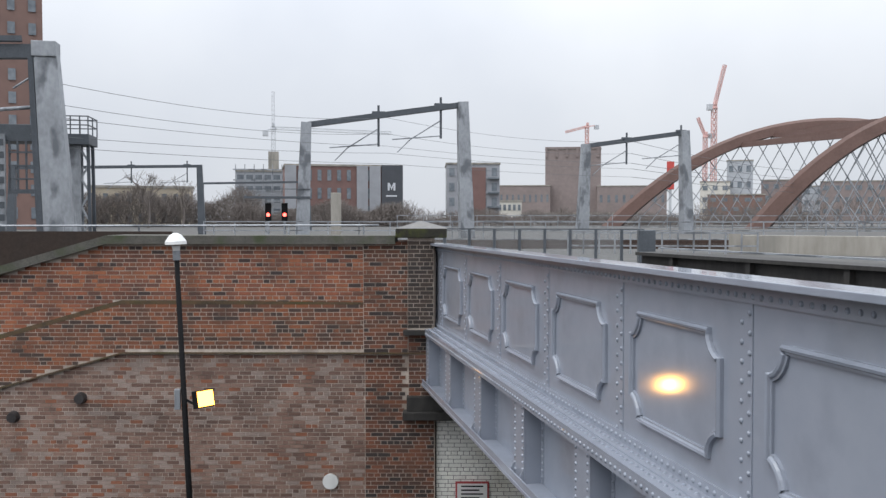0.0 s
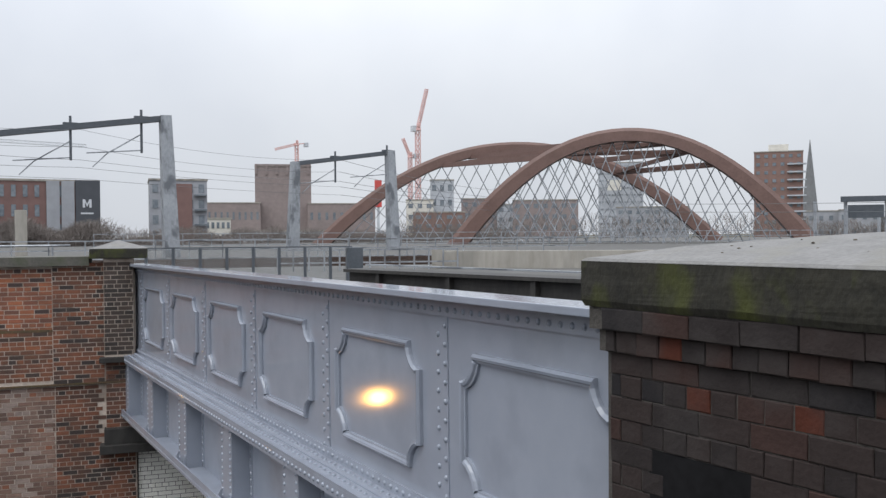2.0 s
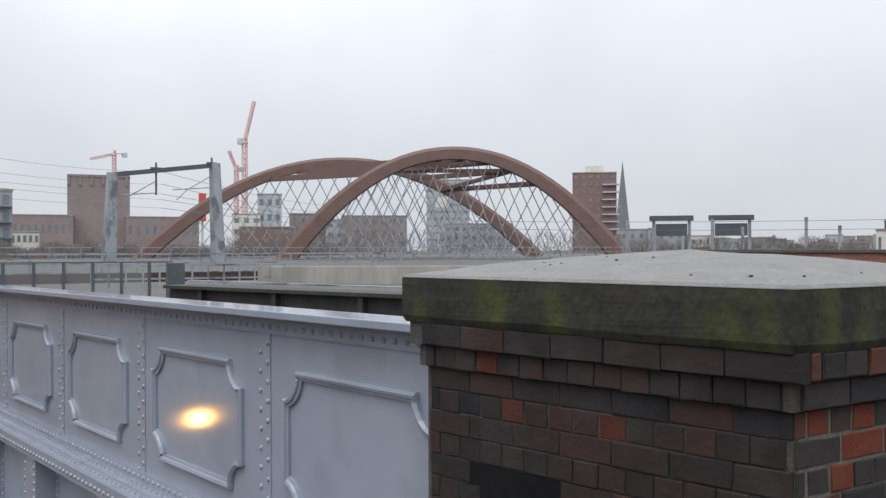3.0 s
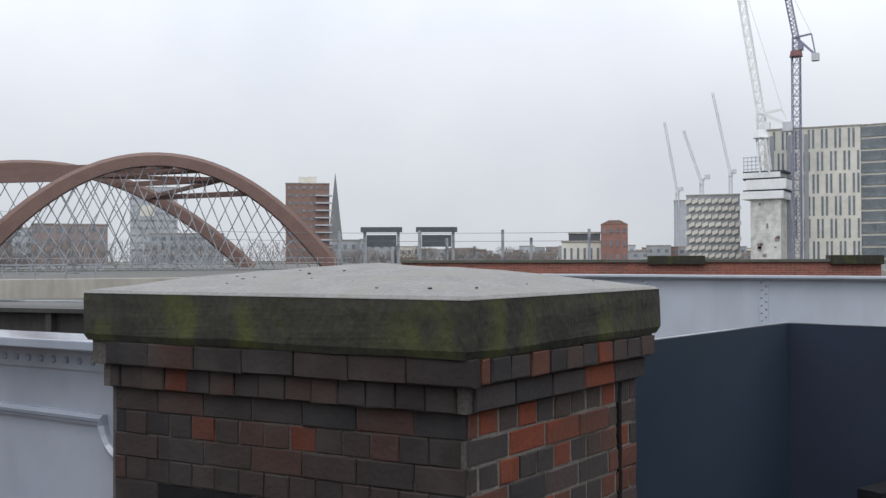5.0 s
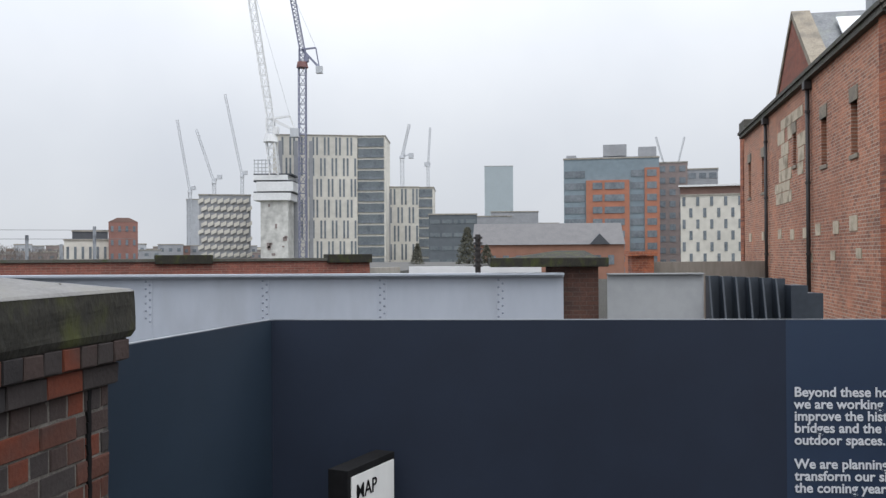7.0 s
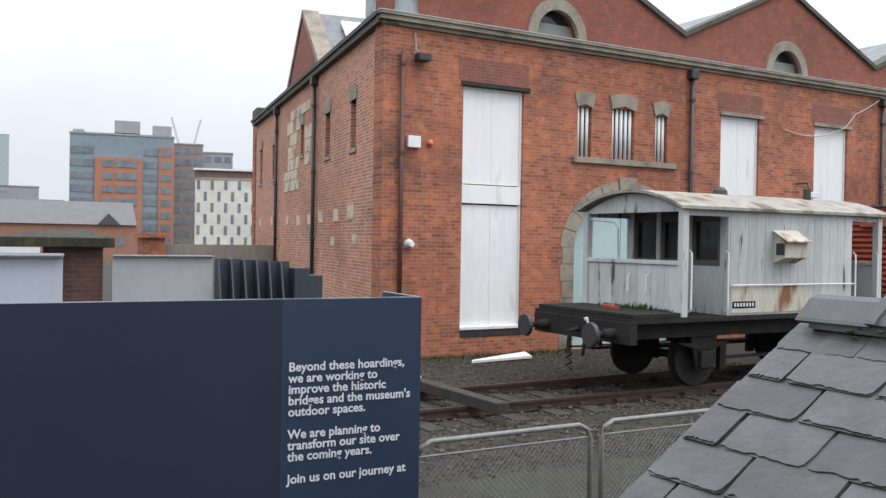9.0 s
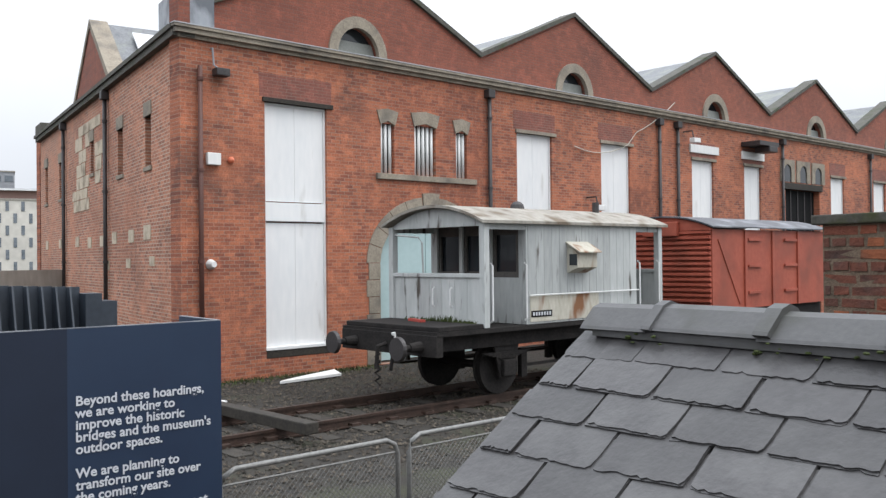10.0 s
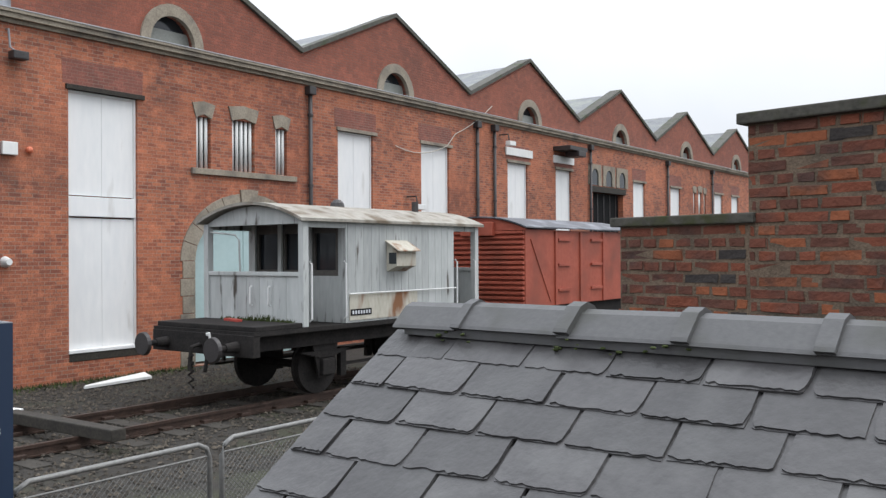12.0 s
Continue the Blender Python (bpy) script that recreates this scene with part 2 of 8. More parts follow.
M = {
    "grey_paint": mat("blue_grey_bridge_paint", (0.245, 0.270, 0.320), (0.270, 0.296, 0.347), 0.085, 0.8, 0.008, stain=(0.215, 0.235, 0.275), stain_scale=2.2, stain_low=0.52, stain_high=0.8, vary=0.02),
    # bridge paint made lighter, with the sky's reflection put into its colour
    "grey_skylit": mat("skylit_blue_grey_girder_paint", (0.37, 0.40, 0.455), (0.41, 0.44, 0.495), 0.3, 0.8, 0.01, stain=(0.33, 0.35, 0.39), stain_scale=1.6, stain_low=0.5, stain_high=0.8, streak=3, vary=0.05),
    "grey_dark": mat("dark_grey_steel_paint", (0.05, 0.06, 0.07), (0.075, 0.085, 0.1), 0.5, 3, 0.08),
    "hoarding": mat("dark_slate_blue_hoarding", (0.0112, 0.0170, 0.0318), (0.0135, 0.0208, 0.0385), 0.6, 0.7, 0.02, shine=0.3),
    "hoarding_teal": mat("blue_grey_hoarding_return", (0.0095, 0.020, 0.0345), (0.0119, 0.0238, 0.041), 0.55, 0.7, 0.02),
    "hoarding_navy": mat("navy_hoarding_print", (0.0095, 0.0235, 0.053), (0.0115, 0.028, 0.06), 0.5, 0.7, 0.02),
    "white": mat("white_painted_board", (0.62, 0.63, 0.62), (0.72, 0.72, 0.70), 0.55, 2.0, 0.08, stain=(0.42, 0.41, 0.37), stain_scale=1.4, stain_low=0.58, stain_high=0.8, streak=6),
    "door_white": mat("clean_white_door_paint", (0.70, 0.71, 0.71), (0.77, 0.77, 0.76), 0.5, 1.5, 0.06, stain=(0.50, 0.49, 0.46), stain_scale=2.2, stain_low=0.66, stain_high=0.8, streak=4),
    "slate_dull": mat("dull_far_roof_slates", (0.10, 0.098, 0.10), (0.145, 0.14, 0.142), 0.7, 0.8, 0.2),
    "balcony_glass": mat("grey_blue_balcony_glass", (0.10, 0.12, 0.135), (0.16, 0.185, 0.20), 0.3, 0.3, 0.0),
    "pipe_red": mat("red_brown_painted_pipe", (0.07, 0.028, 0.02), (0.11, 0.042, 0.03), 0.6, 6, 0.2),
    "lettering": plain("white_lettering", (0.52, 0.54, 0.57), 0.6),
    "black": mat("black_enamel", (0.006, 0.006, 0.0065), (0.011, 0.011, 0.012), 0.75, 5, 0.05, shine=0.12),
    "pale_stone": mat("pale_cream_sandstone", (0.45, 0.38, 0.28), (0.60, 0.52, 0.40), 0.9, 3, 0.3, stain=(0.22, 0.18, 0.13), stain_scale=1.6),
    "mortar_mid": mat("grey_lime_mortar", (0.035, 0.032, 0.028), (0.085, 0.077, 0.068), 0.95, 12, 0.5),
    "stone": mat("weathered_sandstone", (0.20, 0.17, 0.13), (0.33, 0.29, 0.23), 0.9, 4, 0.4, stain=(0.10, 0.09, 0.08), stain_scale=2.0, stain_low=0.5, stain_high=0.75),
    "coping": mat("dark_stone_coping", (0.06, 0.058, 0.05), (0.11, 0.105, 0.09), 0.9, 5, 0.4, stain=(0.05, 0.06, 0.03), stain_scale=2.5),
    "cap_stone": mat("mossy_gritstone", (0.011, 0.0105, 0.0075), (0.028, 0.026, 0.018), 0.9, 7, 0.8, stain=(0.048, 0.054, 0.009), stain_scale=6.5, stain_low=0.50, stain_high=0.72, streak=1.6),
    # cap tops take a much paler stone colour than the sides
    "cap_top": mat("pale_gritstone_top", (0.13, 0.127, 0.123), (0.19, 0.186, 0.18), 0.85, 9, 0.35, stain=(0.16, 0.155, 0.14), stain_scale=5),
    # tone spread between slates also paints in their uneven wet shine
    "slate": mat("welsh_roof_slate", (0.034, 0.0325, 0.033), (0.055, 0.053, 0.0535), 0.40, 6, 0.34, stain=(0.080, 0.079, 0.078), stain_scale=5.0, stain_low=0.48, stain_high=0.80, spread=0.30, per="object"),
    "ridge": mat("grey_clay_ridge_tile", (0.064, 0.064, 0.065), (0.084, 0.084, 0.085), 0.6, 8, 0.12, stain=(0.05, 0.051, 0.045), stain_scale=6),
    "moss": mat("bright_moss", (0.02, 0.03, 0.006), (0.05, 0.068, 0.012), 0.95, 20, 0.6),
    "mortar_tan": mat("crumbling_tan_mortar", (0.085, 0.060, 0.040), (0.175, 0.128, 0.088), 0.95, 14, 0.5, stain=(0.07, 0.06, 0.045), stain_scale=4),
    "mortar_far": mat("pale_sandy_mortar", (0.36, 0.30, 0.25), (0.55, 0.48, 0.42), 0.95, 8, 0.4, stain=(0.13, 0.10, 0.08), stain_scale=1.6, stain_low=0.5, stain_high=0.75),
    "olive": mat("mossy_sooty_and_shadow_band", (0.05, 0.038, 0.022), (0.12, 0.075, 0.038), 0.95, 9, 0.5, stain=(0.065, 0.062, 0.022), stain_scale=2.0),
    "gravel": mat("ballast_and_dirt", (0.006, 0.005, 0.0038), (0.032, 0.027, 0.020), 0.95, 9, 0.9, stain=(0.03, 0.033, 0.014), stain_scale=0.7, stain_low=0.52, stain_high=0.7),
    "stones": mat("ballast_stones", (0.017, 0.014, 0.0105), (0.082, 0.068, 0.051), 0.9, 8, 0.4, spread=0.6),
    "asphalt": mat("street_asphalt", (0.04, 0.04, 0.042), (0.06, 0.06, 0.062), 0.85, 3, 0.3),
    "earth": mat("winter_grass_and_earth", (0.05, 0.05, 0.03), (0.09, 0.085, 0.055), 0.95, 0.15, 0.2),
    "concrete": mat("weathered_concrete", (0.25, 0.235, 0.205), (0.34, 0.32, 0.285), 0.85, 1.2, 0.2, stain=(0.17, 0.165, 0.15), stain_scale=0.8, streak=4),
    "deck": mat("dirty_track_deck", (0.05, 0.05, 0.046), (0.10, 0.097, 0.092), 0.9, 1.0, 0.3),
    "dark_beam": mat("sooty_dark_girder", (0.018, 0.017, 0.016), (0.04, 0.037, 0.034), 0.75, 2, 0.2, streak=3),
    "galv": mat("galvanised_steel", (0.24, 0.255, 0.275), (0.34, 0.36, 0.385), 0.5, 1.5, 0.05, metal=0.35, stain=(0.13, 0.14, 0.155), stain_scale=1.3, stain_low=0.52, stain_high=0.62, streak=1.8),
    "weathering": mat("weathering_steel_paint", (0.115, 0.066, 0.054), (0.155, 0.092, 0.077), 0.6, 0.6, 0.05),
    "rail": mat("rusty_rail", (0.028, 0.017, 0.012), (0.065, 0.038, 0.028), 0.6, 6, 0.2, metal=0.3),
    "timber": mat("old_creosoted_timber", (0.016, 0.014, 0.011), (0.045, 0.039, 0.031), 0.9, 4, 0.5),
    "van_grey": mat("faded_grey_wagon_paint", (0.345, 0.362, 0.355), (0.45, 0.466, 0.455), 0.75, 2.6, 0.3, stain=(0.075, 0.064, 0.052), stain_scale=6.0, stain_low=0.625, stain_high=0.72, streak=5, spread=0.13, per="object"),
    "van_roof": mat("stained_canvas_roof", (0.22, 0.205, 0.175), (0.34, 0.32, 0.28), 0.85, 2, 0.3, stain=(0.12, 0.09, 0.06), stain_scale=3),
    "van_frame": mat("sooty_black_underframe", (0.012, 0.011, 0.011), (0.03, 0.027, 0.025), 0.85, 4, 0.25, shine=0.2),
    "rust_cream": mat("rusty_cream_panel", (0.38, 0.355, 0.29), (0.50, 0.48, 0.41), 0.75, 4, 0.2, stain=(0.20, 0.09, 0.04), stain_scale=3.0, stain_low=0.5, stain_high=0.62, streak=3),
    "van_red": mat("faded_red_wagon_paint", (0.27, 0.055, 0.03), (0.36, 0.085, 0.05), 0.6, 1.6, 0.12, stain=(0.19, 0.05, 0.03), stain_scale=1.2),
    "pale_blue": mat("pale_blue_door_paint", (0.37, 0.50, 0.50), (0.42, 0.55, 0.55), 0.6, 1.2, 0.05),
    "pipe": mat("black_cast_iron_pipe", (0.02, 0.018, 0.018), (0.045, 0.04, 0.04), 0.5, 6, 0.2),
    "fence_galv": mat("dull_galvanised_barrier", (0.13, 0.13, 0.125), (0.22, 0.22, 0.21), 0.55, 6, 0.1, metal=0.4),
    "tile_white": mat("white_glazed_brick", (0.74, 0.74, 0.69), (0.84, 0.83, 0.78), 0.25, 3, 0.1, stain=(0.55, 0.52, 0.44), stain_scale=1.5, spread=0.06),
    "glass_dark": plain("dark_window_glass", (0.03, 0.035, 0.04), 0.08),
    "glass_far": mat("far_window_glass", (0.10, 0.12, 0.14), (0.2, 0.225, 0.25), 0.2, 0.3, 0.0),
    "roof_slate_far": mat("grey_green_far_slates", (0.085, 0.09, 0.098), (0.18, 0.188, 0.196), 0.55, 3.0, 0.5, stain=(0.20, 0.215, 0.18), stain_scale=1.6),
    # twigs are coloured lighter to hold the haze before the far bushes
    "twig": mat("bare_winter_twigs", (0.135, 0.115, 0.104), (0.19, 0.167, 0.152), 0.95, 2, 0.2),
    "cable": plain("dark_cable", (0.10, 0.105, 0.11), 0.6),
    "crane_red": mat("pale_red_crane", (0.56, 0.33, 0.31), (0.64, 0.40, 0.375), 0.6, 0.3, 0.0),
    "crane_white": mat("white_crane", (0.62, 0.63, 0.64), (0.72, 0.73, 0.74), 0.6, 0.3, 0.0),
    "crane_blue": mat("blue_grey_crane", (0.16, 0.17, 0.25), (0.22, 0.23, 0.31), 0.6, 0.3, 0.0),
    "crane_ring": mat("dull_red_slewing_ring", (0.12, 0.05, 0.05), (0.17, 0.075, 0.07), 0.6, 0.3, 0.0),
    "crane_grey": mat("pale_grey_crane", (0.42, 0.44, 0.47), (0.5, 0.52, 0.55), 0.6, 0.3, 0.0),
    "brick_facade": brick_mat("old_red_brickwork", (0.45, 0.150, 0.074), (0.175, 0.054, 0.036), (0.33, 0.23, 0.175), "y", soot_low=0.46, soot_high=0.82, soot_scale=0.6),
    "brick_side": brick_mat("old_brown_brickwork", (0.50, 0.215, 0.125), (0.22, 0.085, 0.055), (0.50, 0.41, 0.33), "x", soot_low=0.58, soot_high=0.85, joint=0.011),
    "brick_gable": brick_mat("smooth_red_gable_brick", (0.26, 0.082, 0.05), (0.19, 0.06, 0.04), (0.16, 0.09, 0.068), "y", soot_low=0.6, soot_high=0.9),
    "brick_soot": brick_mat("sooty_dark_brickwork", (0.10, 0.045, 0.032), (0.055, 0.03, 0.025), (0.10, 0.075, 0.06), "y", soot_low=0.45, soot_high=0.7),
    "bracket_blue": mat("dark_slate_blue_steel", (0.022, 0.029, 0.040), (0.033, 0.042, 0.055), 0.45, 2, 0.06),
    "brick_arch": brick_mat("purple_repair_brick", (0.25, 0.088, 0.062), (0.16, 0.06, 0.047), (0.24, 0.16, 0.13), "y", row=0.07, soot_low=0.6, soot_high=0.9),
}
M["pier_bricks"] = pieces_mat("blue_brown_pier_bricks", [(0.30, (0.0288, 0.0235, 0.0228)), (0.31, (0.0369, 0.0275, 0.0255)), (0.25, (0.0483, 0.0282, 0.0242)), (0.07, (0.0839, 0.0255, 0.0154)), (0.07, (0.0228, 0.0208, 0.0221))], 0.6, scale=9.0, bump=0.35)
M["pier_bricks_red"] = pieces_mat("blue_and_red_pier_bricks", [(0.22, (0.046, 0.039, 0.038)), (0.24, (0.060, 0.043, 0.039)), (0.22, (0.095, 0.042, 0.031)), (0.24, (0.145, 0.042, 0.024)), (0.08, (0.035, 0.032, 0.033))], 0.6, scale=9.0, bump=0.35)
M["yard_coping"] = mat("mossy_dark_flagstone", (0.040, 0.038, 0.030), (0.085, 0.080, 0.066), 0.9, 6, 0.5, stain=(0.040, 0.044, 0.014), stain_scale=7.0, stain_low=0.48, stain_high=0.62)
M["wall_bricks"] = pieces_mat("red_garden_wall_bricks", [(0.33, (0.215, 0.071, 0.042)), (0.30, (0.170, 0.062, 0.041)), (0.12, (0.285, 0.098, 0.048)), (0.22, (0.130, 0.056, 0.040)), (0.03, (0.055, 0.048, 0.045))], 0.7, scale=7.0, bump=0.8)
M["far_bricks"] = pieces_mat("sooty_orange_bricks", [(0.3, (0.34, 0.13, 0.068)), (0.27, (0.29, 0.108, 0.062)), (0.23, (0.22, 0.092, 0.06)), (0.14, (0.16, 0.078, 0.056)), (0.06, (0.07, 0.05, 0.045))], 0.62, per="island", bump=0.15, soot_scale=1.7)
M["brown_bricks"] = pieces_mat("sooty_brown_bricks", [(0.3, (0.27, 0.105, 0.055)), (0.3, (0.21, 0.088, 0.053)), (0.25, (0.15, 0.075, 0.05)), (0.15, (0.08, 0.055, 0.045))], 0.62, per="island", bump=0.2, soot_scale=1.7)
M["quoin_bricks"] = pieces_mat("dark_sooty_quoin_bricks", [(0.3, (0.215, 0.090, 0.055)), (0.3, (0.155, 0.074, 0.050)), (0.25, (0.105, 0.060, 0.046)), (0.15, (0.055, 0.044, 0.040))], 0.5, per="island", bump=0.2, soot_scale=2.5)
M["end_pier_bricks"] = pieces_mat("grey_brown_end_pier_bricks", [(0.35, (0.085, 0.064, 0.054)), (0.35, (0.068, 0.054, 0.047)), (0.3, (0.050, 0.043, 0.039))], 0.5, per="island", bump=0.2, soot_scale=2.5)
M["lower_bricks"] = pieces_mat("pale_weathered_bricks", [(0.3, (0.27, 0.175, 0.138)), (0.25, (0.22, 0.135, 0.105)), (0.22, (0.33, 0.255, 0.22)), (0.15, (0.16, 0.10, 0.08)), (0.08, (0.27, 0.115, 0.07))], 0.42, per="island", bump=0.15, soot_scale=1.4)


# ---- building helpers ----
def mesh_of(name, bm, material, smooth=False):
    me = bpy.data.meshes.new(name)
    bmesh.ops.recalc_face_normals(bm, faces=bm.faces)
    bm.to_mesh(me)
    bm.free()
    me.materials.append(M[material] if isinstance(material, str) else material)
    if smooth:
        for f in me.polygons:
            f.use_smooth = True
    return me


def part(name, bm, material, parent=None, label="", smooth=False):
    ob = new(name, mesh_of(name, bm, material, smooth))
    ob.parent = parent
    if label:
        ob["label"] = label
    return ob


def thing(name, label, category, m=None, group="", kind=""):
    ob = new(name)
    ob.empty_display_size = 0.2
    if m is not None:
        ob.matrix_basis = m
    return tagged(ob, label, category, group, kind)


def solid(name, bm, material, label, category="", kind="", group="", smooth=False, m=None):
    ob = part(name, bm, material, None, "", smooth)
    if m is not None:
        ob.matrix_basis = m
    return tagged(ob, label, category, group, kind)


def box(bm, x0, x1, y0, y1, z0, z1, bevel=0.0):
    vs = [bm.verts.new((x, y, z)) for x in (x0, x1) for y in (y0, y1) for z in (z0, z1)]
    fs = [bm.faces.new([vs[i] for i in q]) for q in ((0, 1, 3, 2), (4, 6, 7, 5), (0, 4, 5, 1), (2, 3, 7, 6), (0, 2, 6, 4), (1, 5, 7, 3))]
    if bevel:
        es = {e for f in fs for e in f.edges}
        bmesh.ops.bevel(bm, geom=list(es), offset=bevel, segments=2, affect="EDGES", profile=0.6)
    return bm


def prism(bm, pts, lift):
    """A flat outline (list of 3D points) pushed along the vector lift."""
    a = [bm.verts.new(p) for p in pts]
    b = [bm.verts.new(Vector(p) + Vector(lift)) for p in pts]
    bm.faces.new(a)
    bm.faces.new(b[::-1])
    n = len(pts)
    for i in range(n):
        bm.faces.new((a[i], b[i], b[(i + 1) % n], a[(i + 1) % n]))
    return bm


def beam(bm, p, q, w, h=None, up=(0, 0, 1), taper=1.0):
    """A square bar from p to q, w wide and h high."""
    p, q, h = Vector(p), Vector(q), h or w
    d = (q - p).normalized()
    u = Vector(up)
    if abs(d.dot(u)) > 0.98:
        u = Vector((1, 0, 0))
    s = d.cross(u).normalized()
    u = s.cross(d).normalized()
    ring = lambda c, k: [bm.verts.new(c + s * (a * w / 2 * k) + u * (b * h / 2 * k)) for a, b in ((-1, -1), (1, -1), (1, 1), (-1, 1))]
    a, b = ring(p, 1), ring(q, taper)
    bm.faces.new(a)
    bm.faces.new(b[::-1])
    for i in range(4):
        bm.faces.new((a[i], b[i], b[(i + 1) % 4], a[(i + 1) % 4]))
    return bm


def tube(bm, pts, r, n=8, taper=1.0):
    """A round bar along a line of points."""
    pts = [Vector(p) for p in pts]
    rings = []
    for i, p in enumerate(pts):
        d = (pts[min(i + 1, len(pts) - 1)] - pts[max(i - 1, 0)]).normalized()
        u = Vector((0, 0, 1)) if abs(d.z) < 0.95 else Vector((1, 0, 0))
        s = d.cross(u).normalized()
        u = s.cross(d).normalized()
        k = r * (1 + (taper - 1) * i / max(len(pts) - 1, 1))
        rings.append([bm.verts.new(p + (s * math.cos(a) + u * math.sin(a)) * k) for a in (2 * math.pi * j / n for j in range(n))])
    for a, b in zip(rings, rings[1:]):
        for j in range(n):
            bm.faces.new((a[j], b[j], b[(j + 1) % n], a[(j + 1) % n]))
    bm.faces.new(rings[0])
    bm.faces.new(rings[-1][::-1])
    return bm


def sweep(bm, path, profile, closed=False):
    """Carries an outline of (out, up) offsets along a level-ish line; out is to the right of the way."""
    rings = []
    for i, p in enumerate(path):
        p = Vector(p)
        a, b = Vector(path[max(i - 1, 0)]), Vector(path[min(i + 1, len(path) - 1)])
        d = (b - a).normalized()
        s = d.cross(Vector((0, 0, 1))).normalized()
        u = s.cross(d)
        rings.append([bm.verts.new(p + s * o + u * h) for o, h in profile])
    n = len(profile)
    for a, b in zip(rings, rings[1:]):
        for j in range(n):
            bm.faces.new((a[j], b[j], b[(j + 1) % n], a[(j + 1) % n]))
    bm.faces.new(rings[0])
    bm.faces.new(rings[-1][::-1])
    return bm


def slices(bm, xs, bottom, top, y0, y1):
    """A wall from y0 to y1 in upright strips, whose foot and head follow two functions of x."""
    for a, b in zip(xs, xs[1:]):
        p = [(a, bottom(a)), (b, bottom(b)), (b, top(b)), (a, top(a))]
        if p[2][1] - p[1][1] < 1e-4 and p[3][1] - p[0][1] < 1e-4:
            continue
        p = [q for i, q in enumerate(p) if i == 0 or abs(q[0] - p[i - 1][0]) + abs(q[1] - p[i - 1][1]) > 1e-5]
        if len(p) > 2:
            prism(bm, [(x, y0, z) for x, z in p], (0, y1 - y0, 0))
    return bm


def walling(bm, x0, x1, z0, z1, y0, y1, holes):
    """A wall with square openings (a, b, low, high) left out."""
    xs = sorted({x0, x1, *(v for h in holes for v in h[:2])})
    for a, b in zip(xs, xs[1:]):
        z = z0
        for h in sorted((h for h in holes if h[0] <= a and h[1] >= b), key=lambda h: h[2]):
            if h[2] > z:
                box(bm, a, b, y0, y1, z, h[2])
            z = h[3]
        if z < z1:
            box(bm, a, b, y0, y1, z, z1)
    return bm


def frange(a, b, n):
    return [a + (b - a) * i / n for i in range(n + 1)]


def aim(x, y, z, degrees):
    """A local frame at a place, turned about the upright."""
    return pose(x, y, z, 0, 0, degrees)


# ---- ground, street and railway levels ----
SKEW = -10.0  # the street crosses at this angle

bm = bmesh.new()
bmesh.ops.create_grid(bm, x_segments=24, y_segments=24, size=2400)
for v in bm.verts:
    v.co.z = -4.6
solid("ground", bm, "earth", "flat winter earth and grass out to the horizon", "ground", "structure")

bm = bmesh.new()
box(bm, -80, 60, 0, 12.4, -4.7, -4.55)
solid("road", bm, "asphalt", "dark asphalt street in the cutting under the bridge", "road", "structure", m=aim(2.9, 2.9, 0, SKEW))

bm = bmesh.new()
box(bm, -60, 90, -90, 0, -4.65, -0.02)
solid("ground_yard", bm, "gravel", "muddy ballast and gravel yard beside the tracks", "ground", "structure", m=aim(2.9, 2.72, 0, SKEW))

bm = bmesh.new()
box(bm, -90, 160, 0, 150, -4.65, 1.3)
solid("ground_viaduct", bm, "deck", "dirty grey railway viaduct deck", "railway", "structure", m=aim(2.52, 16.6, 0, SKEW))


def bricks(bm, x0, x1, z0, z1, y, length=0.225, row=0.075, joint=0.014, depth=0.003, head=None, foot=None, jitter=0.0015):
    """Courses of single bricks in English garden wall bond, standing proud of y; head and foot: limits as functions of x."""
    n = 0
    z = z0
    while z < z1 - 0.02:
        step = length / 2 if n % 4 == 3 else length
        x = x0 - (length / 4 if n % 4 == 3 else (length / 2 if n % 2 else 0)) - random.uniform(0, 0.02)
        while x < x1:
            x_to = x + step * random.uniform(0.96, 1.04)
            a, b = max(x, x0), min(x_to, x1)
            if b - a > 0.017 and not (head and z + row > head((a + b) / 2)) and not (foot and z < foot((a + b) / 2)):
                d = random.uniform(-jitter, jitter)
                box(bm, a + joint / 2, b - joint / 2, y - depth + d, y + 0.03, z + joint / 2, z + row - joint / 2)
            x = x_to
        z += row
        n += 1
    return bm


# ---- far abutment wall across the street ----
far_m = aim(2.735, 15.45, 0.015, SKEW)


def far_top(x):
    return 1.985 if x > -5.85 else 1.985 + (x + 5.85) * 0.288


def far_step(x):
    return 0.04 if x > -5.62 else 0.04 + (x + 5.62) * 0.288


far_wall = thing("wall_abutment", "tall sooty orange brick abutment wall with a stone coping", "wall", far_m, kind="structure")
bm = bmesh.new()
xs = [-14, -10, -7.8, -5.85, -5.62, -2, -0.05]
slices(bm, xs, lambda x: -4.6, far_step, 0.06, 0.7)
slices(bm, xs, far_step, far_top, 0.0, 0.7)
box(bm, -0.53, -0.07, -0.10, 0.75, 0.42, 2.10)
box(bm, -0.52, -0.12, 0.0, 0.72, -1.1, 0.42)
part("core", bm, "mortar_far", far_wall)
bm = bmesh.new()
bricks(bm, -9.6, -1.32, -0.7, 1.985, -0.004, head=lambda x: far_top(x) + 0.001, foot=lambda x: far_step(x) + 0.9, row=0.0735)
ob = part("brickwork_upper", bm, "far_bricks", far_wall, "sooty orange bricks in old bond")
tagged(ob, kind="stuff")
bm = bmesh.new()
